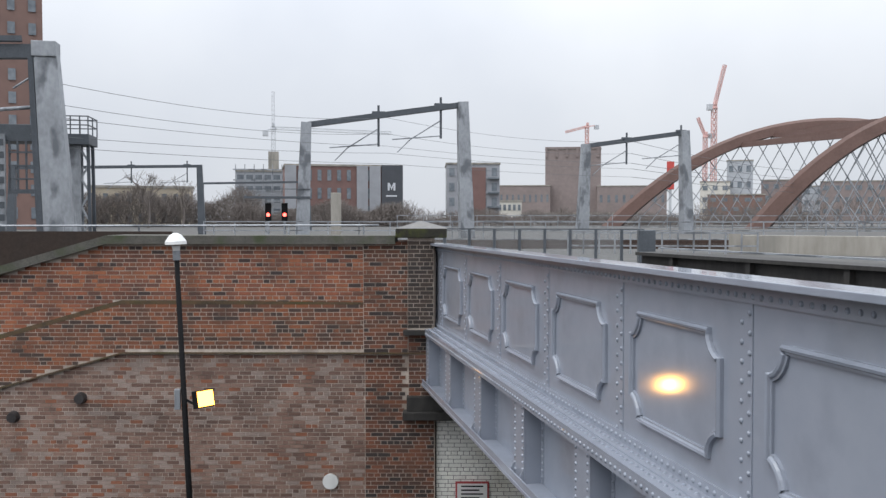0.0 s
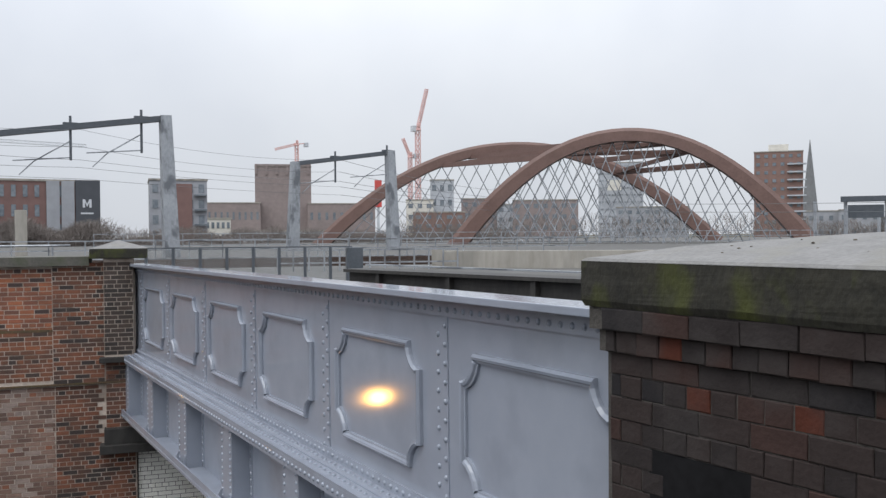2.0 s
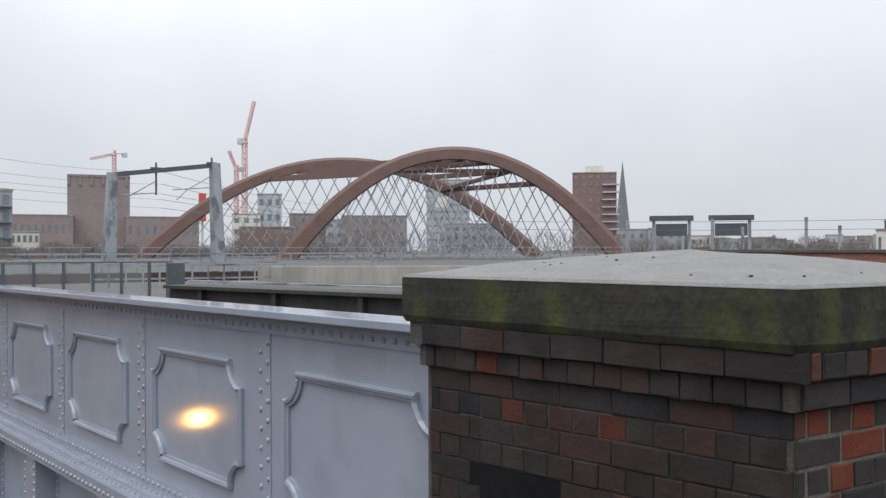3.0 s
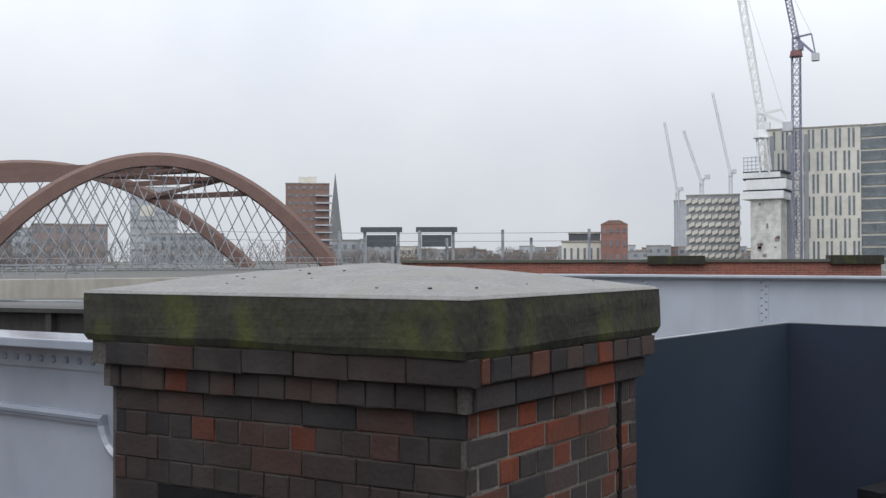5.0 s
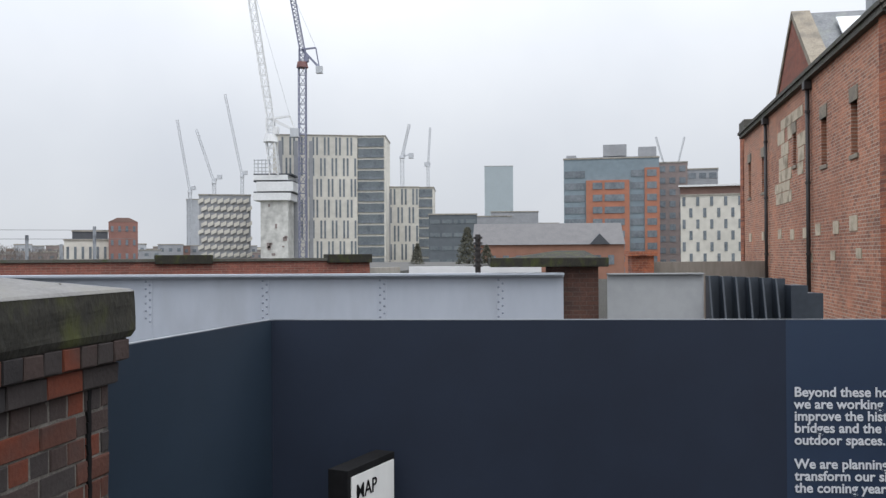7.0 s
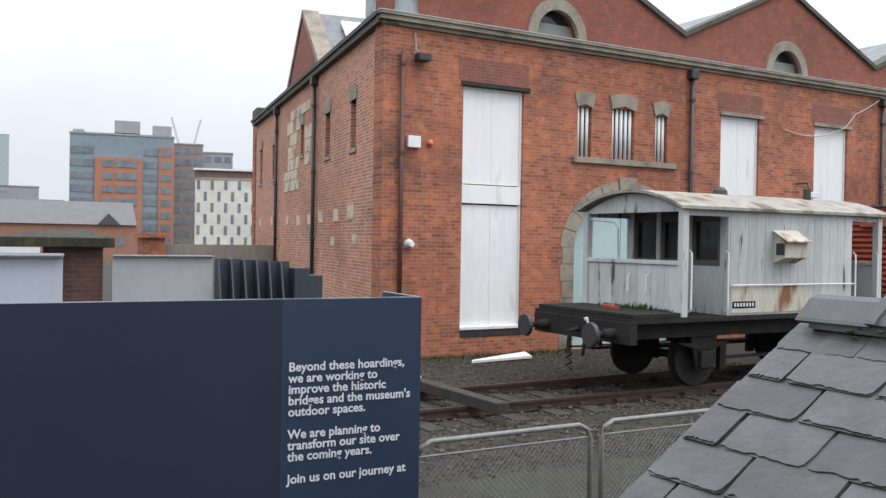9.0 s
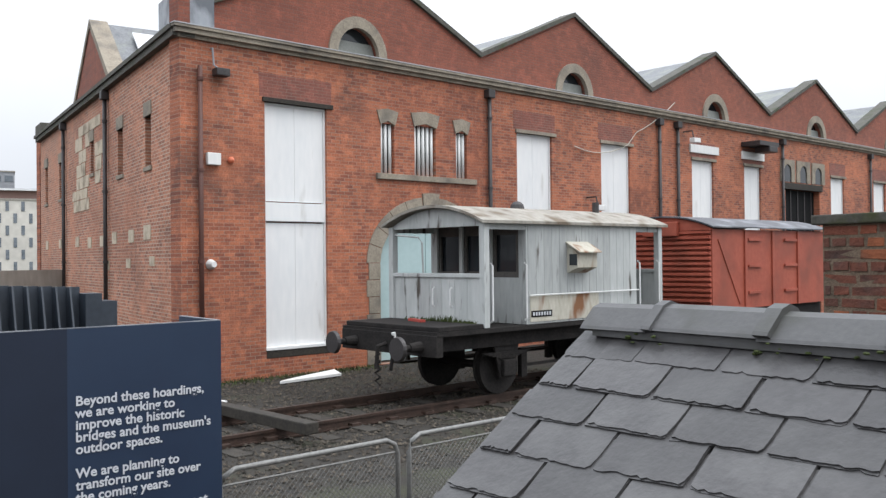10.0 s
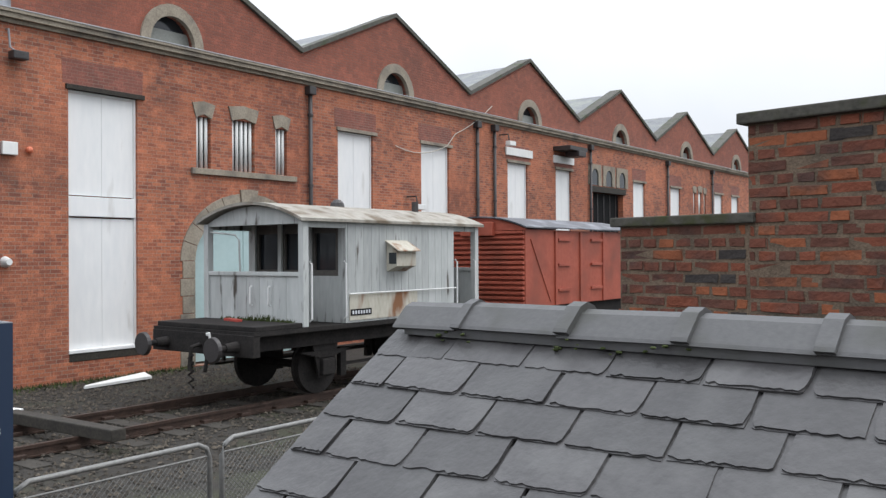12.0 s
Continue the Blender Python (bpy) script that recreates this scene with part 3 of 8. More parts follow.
bricks(bm, -9.6, -1.32, -0.7, 2.05, -0.004, head=lambda x: far_step(x) + 0.96, foot=far_step, row=0.0735)
tagged(part("brickwork_brown", bm, "brown_bricks", far_wall, "sooty brown bricks below the mossy band"), kind="stuff")
bm = bmesh.new()
bricks(bm, -1.32, -0.53, 0.05, 1.985, -0.004, row=0.0735)
bricks(bm, -1.3, -0.06, -3.6, 0.04, 0.056, head=lambda x: 0.04 if x < -0.55 else -1.1, row=0.0735)
bricks(bm, -0.52, -0.12, -0.72, 0.40, -0.004, row=0.0735)
tagged(part("brickwork_quoin", bm, "quoin_bricks", far_wall, "dark sooty bricks of the wall's end"), kind="stuff")
bm = bmesh.new()
slices(bm, [-9.6, -7.8, -5.85, -5.62, -3.4, -1.32], lambda x: far_step(x) + 0.87, lambda x: far_step(x) + 0.93 + 0.05 * noise.noise(Vector((x * 2, 0, 0))), -0.009, 0.1)
part("mossy_band", bm, "olive", far_wall, "olive mossy line along the old course")
bm = bmesh.new()
bricks(bm, -9.6, -1.3, -3.6, 0.05, 0.056, head=far_step, row=0.0735)
tagged(part("brickwork_lower", bm, "lower_bricks", far_wall, "pale weathered bricks, limewashed in patches"), kind="stuff")
bm = bmesh.new()
bricks(bm, -0.53, -0.07, 0.5, 2.05, -0.104, row=0.0735)
tagged(part("brickwork_pier", bm, "end_pier_bricks", far_wall, "dark bricks of the end pier"), kind="stuff")
# brick ledge whose shadow line is put into its dark colour
bm = bmesh.new()
slices(bm, xs, lambda x: far_step(x) - 0.012, lambda x: far_step(x) + 0.016, -0.02, 0.1)
part("string_course", bm, "olive", far_wall, "thin ledge of the set-back, dark for its shadow line")
bm = bmesh.new()
slices(bm, [-14, -10, -7.8, -5.85, -4.4, -3.0, -1.6, -0.75], far_top, lambda x: far_top(x) + 0.15, -0.12, 0.8)
part("coping", bm, "coping", far_wall, "dark weathered stone coping")
bm = bmesh.new()
box(bm, -0.74, 0.16, -0.2, 0.85, 2.10, 2.26, 0.02)
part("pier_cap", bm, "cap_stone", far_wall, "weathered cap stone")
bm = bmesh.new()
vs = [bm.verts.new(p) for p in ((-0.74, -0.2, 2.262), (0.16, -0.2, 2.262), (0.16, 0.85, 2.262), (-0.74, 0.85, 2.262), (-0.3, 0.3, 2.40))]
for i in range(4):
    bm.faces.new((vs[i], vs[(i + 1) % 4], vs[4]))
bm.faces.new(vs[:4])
part("cap_pyramid", bm, "cap_top", far_wall, "pale pyramid top of the cap")
bm = bmesh.new()
box(bm, -0.61, -0.06, -0.18, 0.7, 0.38, 0.47, 0.01)
box(bm, -0.62, 0.9, -0.22, 0.6, -1.12, -0.98, 0.01)
box(bm, -0.55, 0.9, -0.12, 0.6, -0.98, -0.72, 0.01)
part("bearing_stone", bm, "dark_beam", far_wall, "dark bearing stone under the girder")
bm = bmesh.new()
box(bm, -0.04, 30, 0.15, 1.2, -4.6, -1.12)
box(bm, -0.05, 30, 0.6, 1.2, -1.0, 1.3)
part("return_wall", bm, "mortar_mid", far_wall)
bm = bmesh.new()
bricks(bm, -0.03, 6.0, -4.4, -1.12, 0.148, row=0.0735, joint=0.009, jitter=0.001)
tagged(part("glazed_brickwork", bm, "tile_white", far_wall, "white glazed bricks under the bridge"), kind="stuff")

bm = bmesh.new()
slices(bm, [-14, -10, -7.8, -5.85, -5.0], lambda x: -4.6, lambda x: 2.19, 0.85, 0.95)
solid("board_fence", bm, mat("dark_brown_boards", (0.018, 0.011, 0.008), (0.035, 0.022, 0.016), 0.85, 3, 0.2), "dark brown board fence behind the sloping coping", "fence", m=far_m)
bm = bmesh.new()
bmesh.ops.create_cone(bm, cap_ends=True, segments=24, radius1=0.14, radius2=0.14, depth=0.03, matrix=pose(-1.92, 0.01, -2.27, 90))
solid("round_sign", bm, "white", "small round white sign on the brick wall", "sign", m=far_m)
for k, (x, z, r) in enumerate(((-6.39, -0.78, 0.11), (-7.6, -1.12, 0.11))):
    bm = bmesh.new()
    bmesh.ops.create_cone(bm, cap_ends=True, segments=16, radius1=r, radius2=r * 0.8, depth=0.12, matrix=pose(x, 0.0, z, 90))
    solid("wall_anchor", bm, "pipe", "round black iron tie plate on the wall", "tie plate", group="tie plates", m=far_m)
thing_sign = thing("notice_board", "white notice with a red border on the glazed wall", "sign", far_m @ pose(0.62, 0.12, -2.42))
bm = bmesh.new()
box(bm, -0.3, 0.3, -0.02, 0.02, -0.3, 0.12)
part("border", bm, plain("red_sign_border", (0.35, 0.05, 0.05), 0.5), thing_sign, "red border")
bm = bmesh.new()
box(bm, -0.27, 0.27, -0.026, 0.0, -0.27, 0.09)
part("plate", bm, "white", thing_sign)
bm = bmesh.new()
for j in range(4):
    box(bm, -0.2, 0.2 - 0.07 * (j % 2), -0.03, -0.02, 0.03 - 0.07 * j, 0.055 - 0.07 * j)
part("writing", bm, "black", thing_sign)

handrail = thing("handrail", "thin pale steel handrail behind the wall's coping", "railing", far_m)
bm = bmesh.new()
tube(bm, [(-9.6, 2.0, 2.28), (-5.0, 2.0, 2.29), (-1.2, 2.0, 2.30)], 0.022, 6)
part("rail", bm, "galv", handrail)
for k in range(6):
    bm = bmesh.new()
    tube(bm, [(-9.0 + 1.5 * k, 2.0, 1.3), (-9.0 + 1.5 * k, 2.0, 2.285)], 0.018, 6)
    part("post", bm, "galv", handrail)

# ---- the ornamental plate girder over the street ----
GIRDER = pose(3.024, 2.75, 2.130, 0, 0.5, 91.25)  # local x along the span, y to the street's far side of the web, z from the top
LEN = 12.95
girder = thing("plate_girder_bridge", "blue-grey painted riveted plate girder with moulded panels", "bridge", GIRDER)
bm = bmesh.new()
box(bm, 0, LEN, -0.012, 0.012, -2.50, -0.02)
part("web", bm, "grey_paint", girder)
bm = bmesh.new()
box(bm, 0, LEN, -0.14, 0.16, -0.045, 0.0, 0.006)
box(bm, 0, LEN, 0.012, 0.10, -0.06, -0.045)
box(bm, 0, LEN, 0.012, 0.028, -0.16, -0.06)
part("top_flange", bm, "grey_paint", girder)
bm = bmesh.new()
box(bm, 0, LEN, 0.012, 0.26, -1.54, -1.515)
shelf = part("middle_flange", bm, "grey_paint", girder)
for y0, y1, z0, z1, name in ((0.012, 0.03, -1.50, -1.41, "flange_angle"), (0.012, 0.14, -1.515, -1.50, "flange_angle"), (0.24, 0.26, -1.635, -1.541, "edge_strip")):
    bm = bmesh.new()
    box(bm, 0, LEN, y0, y1, z0, z1)
    part(name, bm, "grey_paint", shelf)
bm = bmesh.new()
box(bm, 0, LEN, -0.2, 0.30, -2.54, -2.50)
box(bm, 0, LEN, 0.27, 0.29, -2.50, -2.42)
part("bottom_flange", bm, "grey_paint", girder)
LINES = (0.32, 2.34, 4.36, 6.38, 8.39, 10.40, 12.32)


def rivet_mesh():
    b = bmesh.new()
    bmesh.ops.create_uvsphere(b, u_segments=8, v_segments=5, radius=0.019)
    for v in list(b.verts):
        v.co.y *= 0.8
    bmesh.ops.bisect_plane(b, geom=list(b.verts) + list(b.edges) + list(b.faces), plane_co=(0, -0.001, 0), plane_no=(0, 1, 0), clear_inner=True)
    return mesh_of("rivet", b, "grey_paint", True)


RIVET = rivet_mesh()
for s in LINES:
    bm = bmesh.new()
    box(bm, s - 0.075, s + 0.075, 0.012, 0.020, -1.41, -0.16)
    strip = part("cover_strip", bm, "grey_paint", girder)
    k = 0
    z = -0.22
    while z > -1.40:
        for dx in (-0.045, 0.045):
            if (k % 2 == 0) == (dx < 0):
                r = new("rivet", RIVET)
                r.parent, r.location = strip, (s + dx, 0.020, z)
        k += 1
        z -= 0.062
# rivets of the flanges, too many to count
rv = bmesh.new()
tmp = bmesh.new()
tmp.from_mesh(RIVET)
small = [v.co.copy() for v in tmp.verts]
small_f = [[v.index for v in f.verts] for f in tmp.faces]
tmp.free()


def add_rivet(b, x, y, z, turn=None):
    vs = [b.verts.new((turn @ c if turn else c) + Vector((x, y, z))) for c in small]
    for f in small_f:
        b.faces.new([vs[i] for i in f])


upward, downward = Matrix.Rotation(radians(90), 3, "X"), Matrix.Rotation(radians(-90), 3, "X")
x = 0.05
while x < LEN:
    add_rivet(rv, x, 0.028, -0.115)
    add_rivet(rv, x + 0.05, 0.03, -1.455)
    add_rivet(rv, x, 0.08, -1.50, upward)
    add_rivet(rv, x + 0.05, 0.19, -1.515, upward)
    add_rivet(rv, x, 0.26, -1.585)
    x += 0.1
part("flange_rivets", rv, "grey_paint", girder, "rows of domed rivets")
girder.children[-1]["kind"] = "stuff"


def moulding(c, half, zt, zb, notch_x=0.19, notch_z=0.18):
    """The raised frame of a panel with concave corners."""
    pts = []
    corners = ((half, zt, -1, -1), (half, zb, -1, 1), (-half, zb, 1, 1), (-half, zt, 1, -1))
    for i, (cx, cz, ix, iz) in enumerate(corners):
        arc = [(cx + ix * notch_x * math.cos(a), cz + iz * notch_z * math.sin(a)) for a in frange(0, math.pi / 2, 6)]
        if i in (1, 3):
            arc = arc[::-1]
        pts += arc
    return [(c + a, b) for a, b in pts]


def ring(bm, pts, inner, y0, y1):
    """A closed frame between an outline and the same pulled in."""
    n = len(pts)
    cx, cz = sum(p[0] for p in pts) / n, sum(p[1] for p in pts) / n
    def pulled(k):
        out = []
        for i in range(n):
            a, b = Vector(pts[i - 1]), Vector(pts[(i + 1) % n])
            d = (b - a).normalized()
            nn = Vector((-d.y, d.x))
            out.append(Vector(pts[i]) + nn * k)
        return out
    loops = [[bm.verts.new((p[0], y, p[1])) for p in pulled(k)] for k, y in ((0, y0), (0.0, y0 + (y1 - y0) * 0.6), (inner * 0.3, y1), (inner * 0.6, y1 * 0.9), (inner * 0.75, y0 + (y1 - y0) * 0.5), (inner, y0 + (y1 - y0) * 0.45), (inner, y0))]
    for a, b in zip(loops, loops[1:]):
        for i in range(n):
            bm.faces.new((a[i], a[(i + 1) % n], b[(i + 1) % n], b[i]))
    return bm


for a, b in zip(LINES, LINES[1:]):
    bm = bmesh.new()
    ring(bm, moulding((a + b) / 2 + 0.015, 0.74, -0.362, -1.250, 0.165, 0.185), -0.055, 0.012, 0.055)
    part("panel_moulding", bm, "grey_paint", girder)
for s in LINES:  # box stiffeners of the lower part, flared at head and foot
    a, b, y = s + 0.16, s + 0.56, 0.205
    if b > LEN:
        a, b = LEN - 0.42, LEN - 0.02
    bm = bmesh.new()
    flare = [(b + 0.14 * (1 - math.sin(t)), -1.54 - 0.14 * (1 - math.cos(t))) for t in frange(0, math.pi / 2, 6)]
    low = [(b + 0.09 * (1 - math.cos(t)), -2.41 - 0.09 * math.sin(t)) for t in frange(0, math.pi / 2, 4)]
    outline = [(a, -1.54)] + flare + low + [(a, -2.50)]
    prism(bm, [(x, y, z) for x, z in outline], (0, 0.015, 0))
    part("stiffener_face", bm, "grey_paint", girder)
    for e in (a, b - 0.012):
        bm = bmesh.new()
        box(bm, e, e + 0.012, 0.012, y - 0.001, -2.50, -1.54)
        box(bm, e - (0.06 if e == a else -0.012), e if e == a else e + 0.072, 0.012, 0.022, -2.50, -1.54)
        part("stiffener", bm, "grey_paint", girder)
    bm = bmesh.new()
    z = -1.60
    while z > -2.46:
        for x in (a + 0.05, b - 0.05):
            add_rivet(bm, x, y + 0.015, z)
        add_rivet(bm, a - 0.03, 0.022, z)
        z -= 0.075
    part("stiffener_rivets", bm, "grey_paint", girder)["kind"] = "stuff"
    bm = bmesh.new()  # knee plates on the bottom flange
    for e in (a + 0.02, b - 0.02):
        prism(bm, [(e, 0.295, -2.50), (e, y + 0.016, -2.34), (e, y + 0.016, -2.50)], (0.02, 0, 0))
    part("knee_plate", bm, "grey_paint", girder)

# ---- deck, dark girder and glazed parapet behind the ornamental girder ----
bm = bmesh.new()
box(bm, 0, LEN, -9.8, -0.03, -1.9, -1.45)
solid("bridge_deck", bm, "dark_beam", "sooty dark bridge deck between the girders", "bridge deck", "structure", m=GIRDER)


# ---- near brick pier with its mossy cap ----
F, L, R = Vector((2.556, 1.255)), Vector((2.395, 2.863)), Vector((3.788, 1.072))
B = L + R - F


def inset(k):
    """The pier's four-cornered plan, pulled in by k."""
    c = (F + B) / 2
    u, v = (R - F).normalized(), (L - F).normalized()
    return [F + (u + v) * k, R + (v - u) * k, B - (u + v) * k, L + (u - v) * k]


def foot(k):
    """The brickwork's plan under the cap."""
    q = inset(k)
    return [q[0] + (R - F).normalized() * 0.015, *q[1:]]


pier = thing("brick_pier", "square pier of dark blue and red bricks with a mossy stone cap", "pier", kind="structure")
cap = bmesh.new()
lo = [cap.verts.new((*p, 2.193)) for p in inset(0.012)]
mid = [cap.verts.new((*p, 2.22)) for p in inset(0)]
hi = [cap.verts.new((*p, 2.34)) for p in inset(0.0)]
hi2 = [cap.verts.new((*p, 2.376)) for p in inset(0.002)]
cap.faces.new(lo)
for a, b in ((lo, mid), (mid, hi), (hi, hi2)):
    for i in range(4):
        cap.faces.new((a[i], a[(i + 1) % 4], b[(i + 1) % 4], b[i]))
cap.faces.new(hi2)
bmesh.ops.subdivide_edges(cap, edges=cap.edges, cuts=6, use_grid_fill=True)
for v in cap.verts:
    v.co += (0.008 * noise.noise_vector(v.co * 5) + 0.005 * noise.noise_vector(v.co * 17)) * min(1, max(0, (2.374 - v.co.z) / 0.06))
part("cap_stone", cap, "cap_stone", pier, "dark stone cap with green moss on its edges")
top = bmesh.new()
g = [inset(k) for k in (0.0, 0.015, 0.2, 0.42)]
zs = (2.374, 2.386, 2.42, 2.456)
rings = [[top.verts.new((*p, z)) for p in q] for q, z in zip(g, zs)]
apex = top.verts.new((*((F + B) / 2), 2.485))
for a, b in zip(rings, rings[1:]):
    for i in range(4):
        top.faces.new((a[i], a[(i + 1) % 4], b[(i + 1) % 4], b[i]))
for i in range(4):
    top.faces.new((rings[-1][i], rings[-1][(i + 1) % 4], apex))
bmesh.ops.subdivide_edges(top, edges=top.edges, cuts=4, use_grid_fill=True)
for v in top.verts:
    v.co.z += (0.006 * noise.noise(v.co * 4) + 0.003 * noise.noise(v.co * 15)) * min(1, max(0, (v.co.z - 2.376) / 0.03))
part("cap_top", top, "cap_top", pier, "pale grey top with specks")
for k in range(34):
    q = inset(0.1)
    a, b = random.random(), random.random()
    p = q[0] + (q[1] - q[0]) * a + (q[3] - q[0]) * b
    bm = bmesh.new()
    bmesh.ops.create_icosphere(bm, subdivisions=1, radius=random.uniform(0.004, 0.009))
    for v in bm.verts:
        v.co.z *= 0.5
    e = min(a, 1 - a, b, 1 - b)
    part("speck", bm, "stones", pier).location = (*p, 2.404 + 0.17 * e)
core = bmesh.new()
q0, q1 = foot(0.069), foot(0.069)
a = [core.verts.new((*p, -0.05)) for p in q0]
b = [core.verts.new((*p, 2.21)) for p in q1]
core.faces.new(a)
core.faces.new(b)
for i in range(4):
    core.faces.new((a[i], a[(i + 1) % 4], b[(i + 1) % 4], b[i]))
part("core", core, "mortar_mid", pier)
for k, z0, z1 in ((0.022, 2.106, 2.2), (0.048, 2.019, 2.106)):
    bm = bmesh.new()
    prism(bm, [(*p, z0) for p in foot(k)], (0, 0, z1 - z0))
    part("corbel_core", bm, "mortar_mid", pier)

BRICKS = {}


def brick_mesh(length, row, depth, material, seed):
    key = (round(length, 3), row, depth, material, seed)
    if key not in BRICKS:
        rnd = random.Random(seed * 7 + int(length * 1000))
        bm = bmesh.new()
        worn = material == "wall_bricks"
        g_ = 0.0045 if material == "pier_bricks_red" else (0.0025 if worn else 0.0018)
        box(bm, g_, length - g_, -depth, 0.03, g_, row - g_)
        front = [v for v in bm.verts if v.co.y < 0]
        edges = [e for e in bm.edges if all(v in front for v in e.verts)]
        bmesh.ops.bevel(bm, geom=edges, offset=0.007 if worn else 0.004, segments=2 if worn else 1, affect="EDGES")
        for v in bm.verts:
            v.co += Vector((rnd.uniform(-1, 1), rnd.uniform(-1, 1), rnd.uniform(-1, 1))) * (0.0032 if worn else 0.002)
        BRICKS[key] = mesh_of("brick", bm, material)
    return BRICKS[key]


def lay(parent, m, width, z0, z1, material, row=0.077, first=0, skip=None, lean=None, unit=0.232, rough=1.0, corner=False):
    """Single bricks on an upright face: m is the face's frame, x along it, -y outwards."""
    z, n = z1 - row, first
    while z > z0:
        step = unit if n % 2 == 0 else unit / 2
        x = -(unit / 4 if n % 2 else 0.0)
        while x < width - 0.01:
            x_to = x + (step if rough == 1 or random.random() < 0.65 else unit * random.choice((0.5, 1.0))) + random.uniform(-0.006, 0.006) * (rough - 1)
            a, b = max(x, 0), min(x_to, width)
            if b - a > 0.03 and not (skip and skip((a + b) / 2, z)):
                o = lean(z) if lean else 0.0
                if corner and b > width - 0.001:
                    b += 0.016 + o
                ob = new("brick", brick_mesh(round(b - a, 3) if rough == 1 else round(b - a, 2), row, 0.02, material, random.randrange(5)))
                ob.parent = parent
                ob.matrix_basis = m @ pose(a, -o + random.uniform(-0.003, 0.003), z, random.uniform(-0.4, 0.4), random.uniform(-0.5, 0.5) * min(rough, 2.2), random.uniform(-0.6, 0.6))
            x = x_to
        z -= row
        n += 1


def face_of(p, q, z=0.0):
    """A frame on the line from p to q, with -y on the outer side."""
    d = q - p
    return aim(p.x, p.y, z, math.degrees(math.atan2(d.y, d.x))), d.length


def corbel(z):
    return 0.055 if z > 2.09 else (0.028 if z > 2.01 else 0.0)


q = foot(0.083)
mL, wL = face_of(q[3], q[0])
mR, wR = face_of(q[0], q[1])
# left face takes darker tones and fewer reds than the right
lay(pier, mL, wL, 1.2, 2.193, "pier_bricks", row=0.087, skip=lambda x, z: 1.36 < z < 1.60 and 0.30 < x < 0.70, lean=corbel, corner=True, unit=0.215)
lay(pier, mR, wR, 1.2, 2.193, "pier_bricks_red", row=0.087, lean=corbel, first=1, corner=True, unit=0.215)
bm = bmesh.new()
box(bm, 0.02, wR - 0.02, -0.0155, 0.0, 0.0, 2.01)
part("pale_joint_bed", bm, mat("grey_weathered_mortar", (0.075, 0.068, 0.06), (0.15, 0.138, 0.122), 0.95, 14, 0.5), pier, "pale lime mortar of the joints").matrix_basis = mR
bm = bmesh.new()
# the recess is only a flat plate, its shade painted black
box(bm, 0.20, 0.82, -0.0165, 0.0, 1.36, 1.67)
ob = part("slot", bm, "black", pier, "flat black plate for a shaded recess")
ob.matrix_basis = mL
bm = bmesh.new()
zc = frange(1.2, 2.1, 22)
for a, b in zip(zc, zc[1:]):
    ja, jb = (0.02 * noise.noise(Vector((z_ * 9, 0, 5))) for z_ in (a, b))
    prism(bm, [(wR - 0.135 + ja, -0.026, a), (wR - 0.115 + ja, -0.026, a), (wR - 0.115 + jb, -0.026, b), (wR - 0.14 + jb, -0.026, b)], (0, 0.02, 0))
ob = part("crack", bm, "black", pier, "jagged dark crack down the joint")
ob.matrix_basis = mR
# plain brickwork below
bm = bmesh.new()
bricks(bm, 0, wL, 0.0, 1.2, 0.0, row=0.077)
ob = part("brickwork_foot", bm, "pier_bricks", pier)
ob.matrix_basis, ob["kind"] = mL, "stuff"

# ---- hoarding ----
hoarding = thing("hoarding", "tall dark slate-blue site hoarding of flat boards, one panel navy", "hoarding")
corner, near_end, far_end = Vector((5.64, 0.928)), Vector((3.97, 1.30)), Vector((5.45, -3.055))


def board(name, p, q, material, label=""):
    m, w = face_of(p, q)
    bm = bmesh.new()
    box(bm, 0.0, w, 0, 0.02, 0.02, 2.12)
    ob = part(name, bm, material, hoarding, label)
    ob.matrix_basis = m
    # added pale strip paints the bright highlight on the board's top
    bm = bmesh.new()
    box(bm, 0.0, w, 0.001, 0.019, 2.121, 2.126)
    part("top_edge", bm, "galv", hoarding, "pale strip for the highlight along the top").matrix_basis = m
    return ob, m, w


board("return_board", near_end, corner, "hoarding_teal", "navy painted return board")
bm = bmesh.new()
box(bm, -0.004, 0.004, -0.004, 0.004, 0.02, 2.12)
part("corner_strip", bm, "hoarding", hoarding, "thin dark strip in the corner").location = (*(corner + Vector((-0.006, -0.003))), 0)
d = (far_end - corner)
marks = [0, 0.763, 1.0]
for a, b in zip(marks, marks[1:]):
    board("board", corner + d * a, corner + d * b, "hoarding" if b < 0.9 else "hoarding_navy", "" if b < 0.9 else "navy printed board")
board("end_board", far_end, far_end + Vector((0.62, -0.03)), "hoarding_navy")
bm = bmesh.new()
m, w = face_of(corner, far_end)
for x in (0.05, 1.2, 2.4, 3.6):
    box(bm, x, x + 0.07, 0.022, 0.10, 0.0, 2.0)
box(bm, 0, w, 0.022, 0.10, 1.75, 1.82)
ob = part("timber_frame", bm, "timber", hoarding, "timber posts behind the boards")
ob.matrix_basis = m


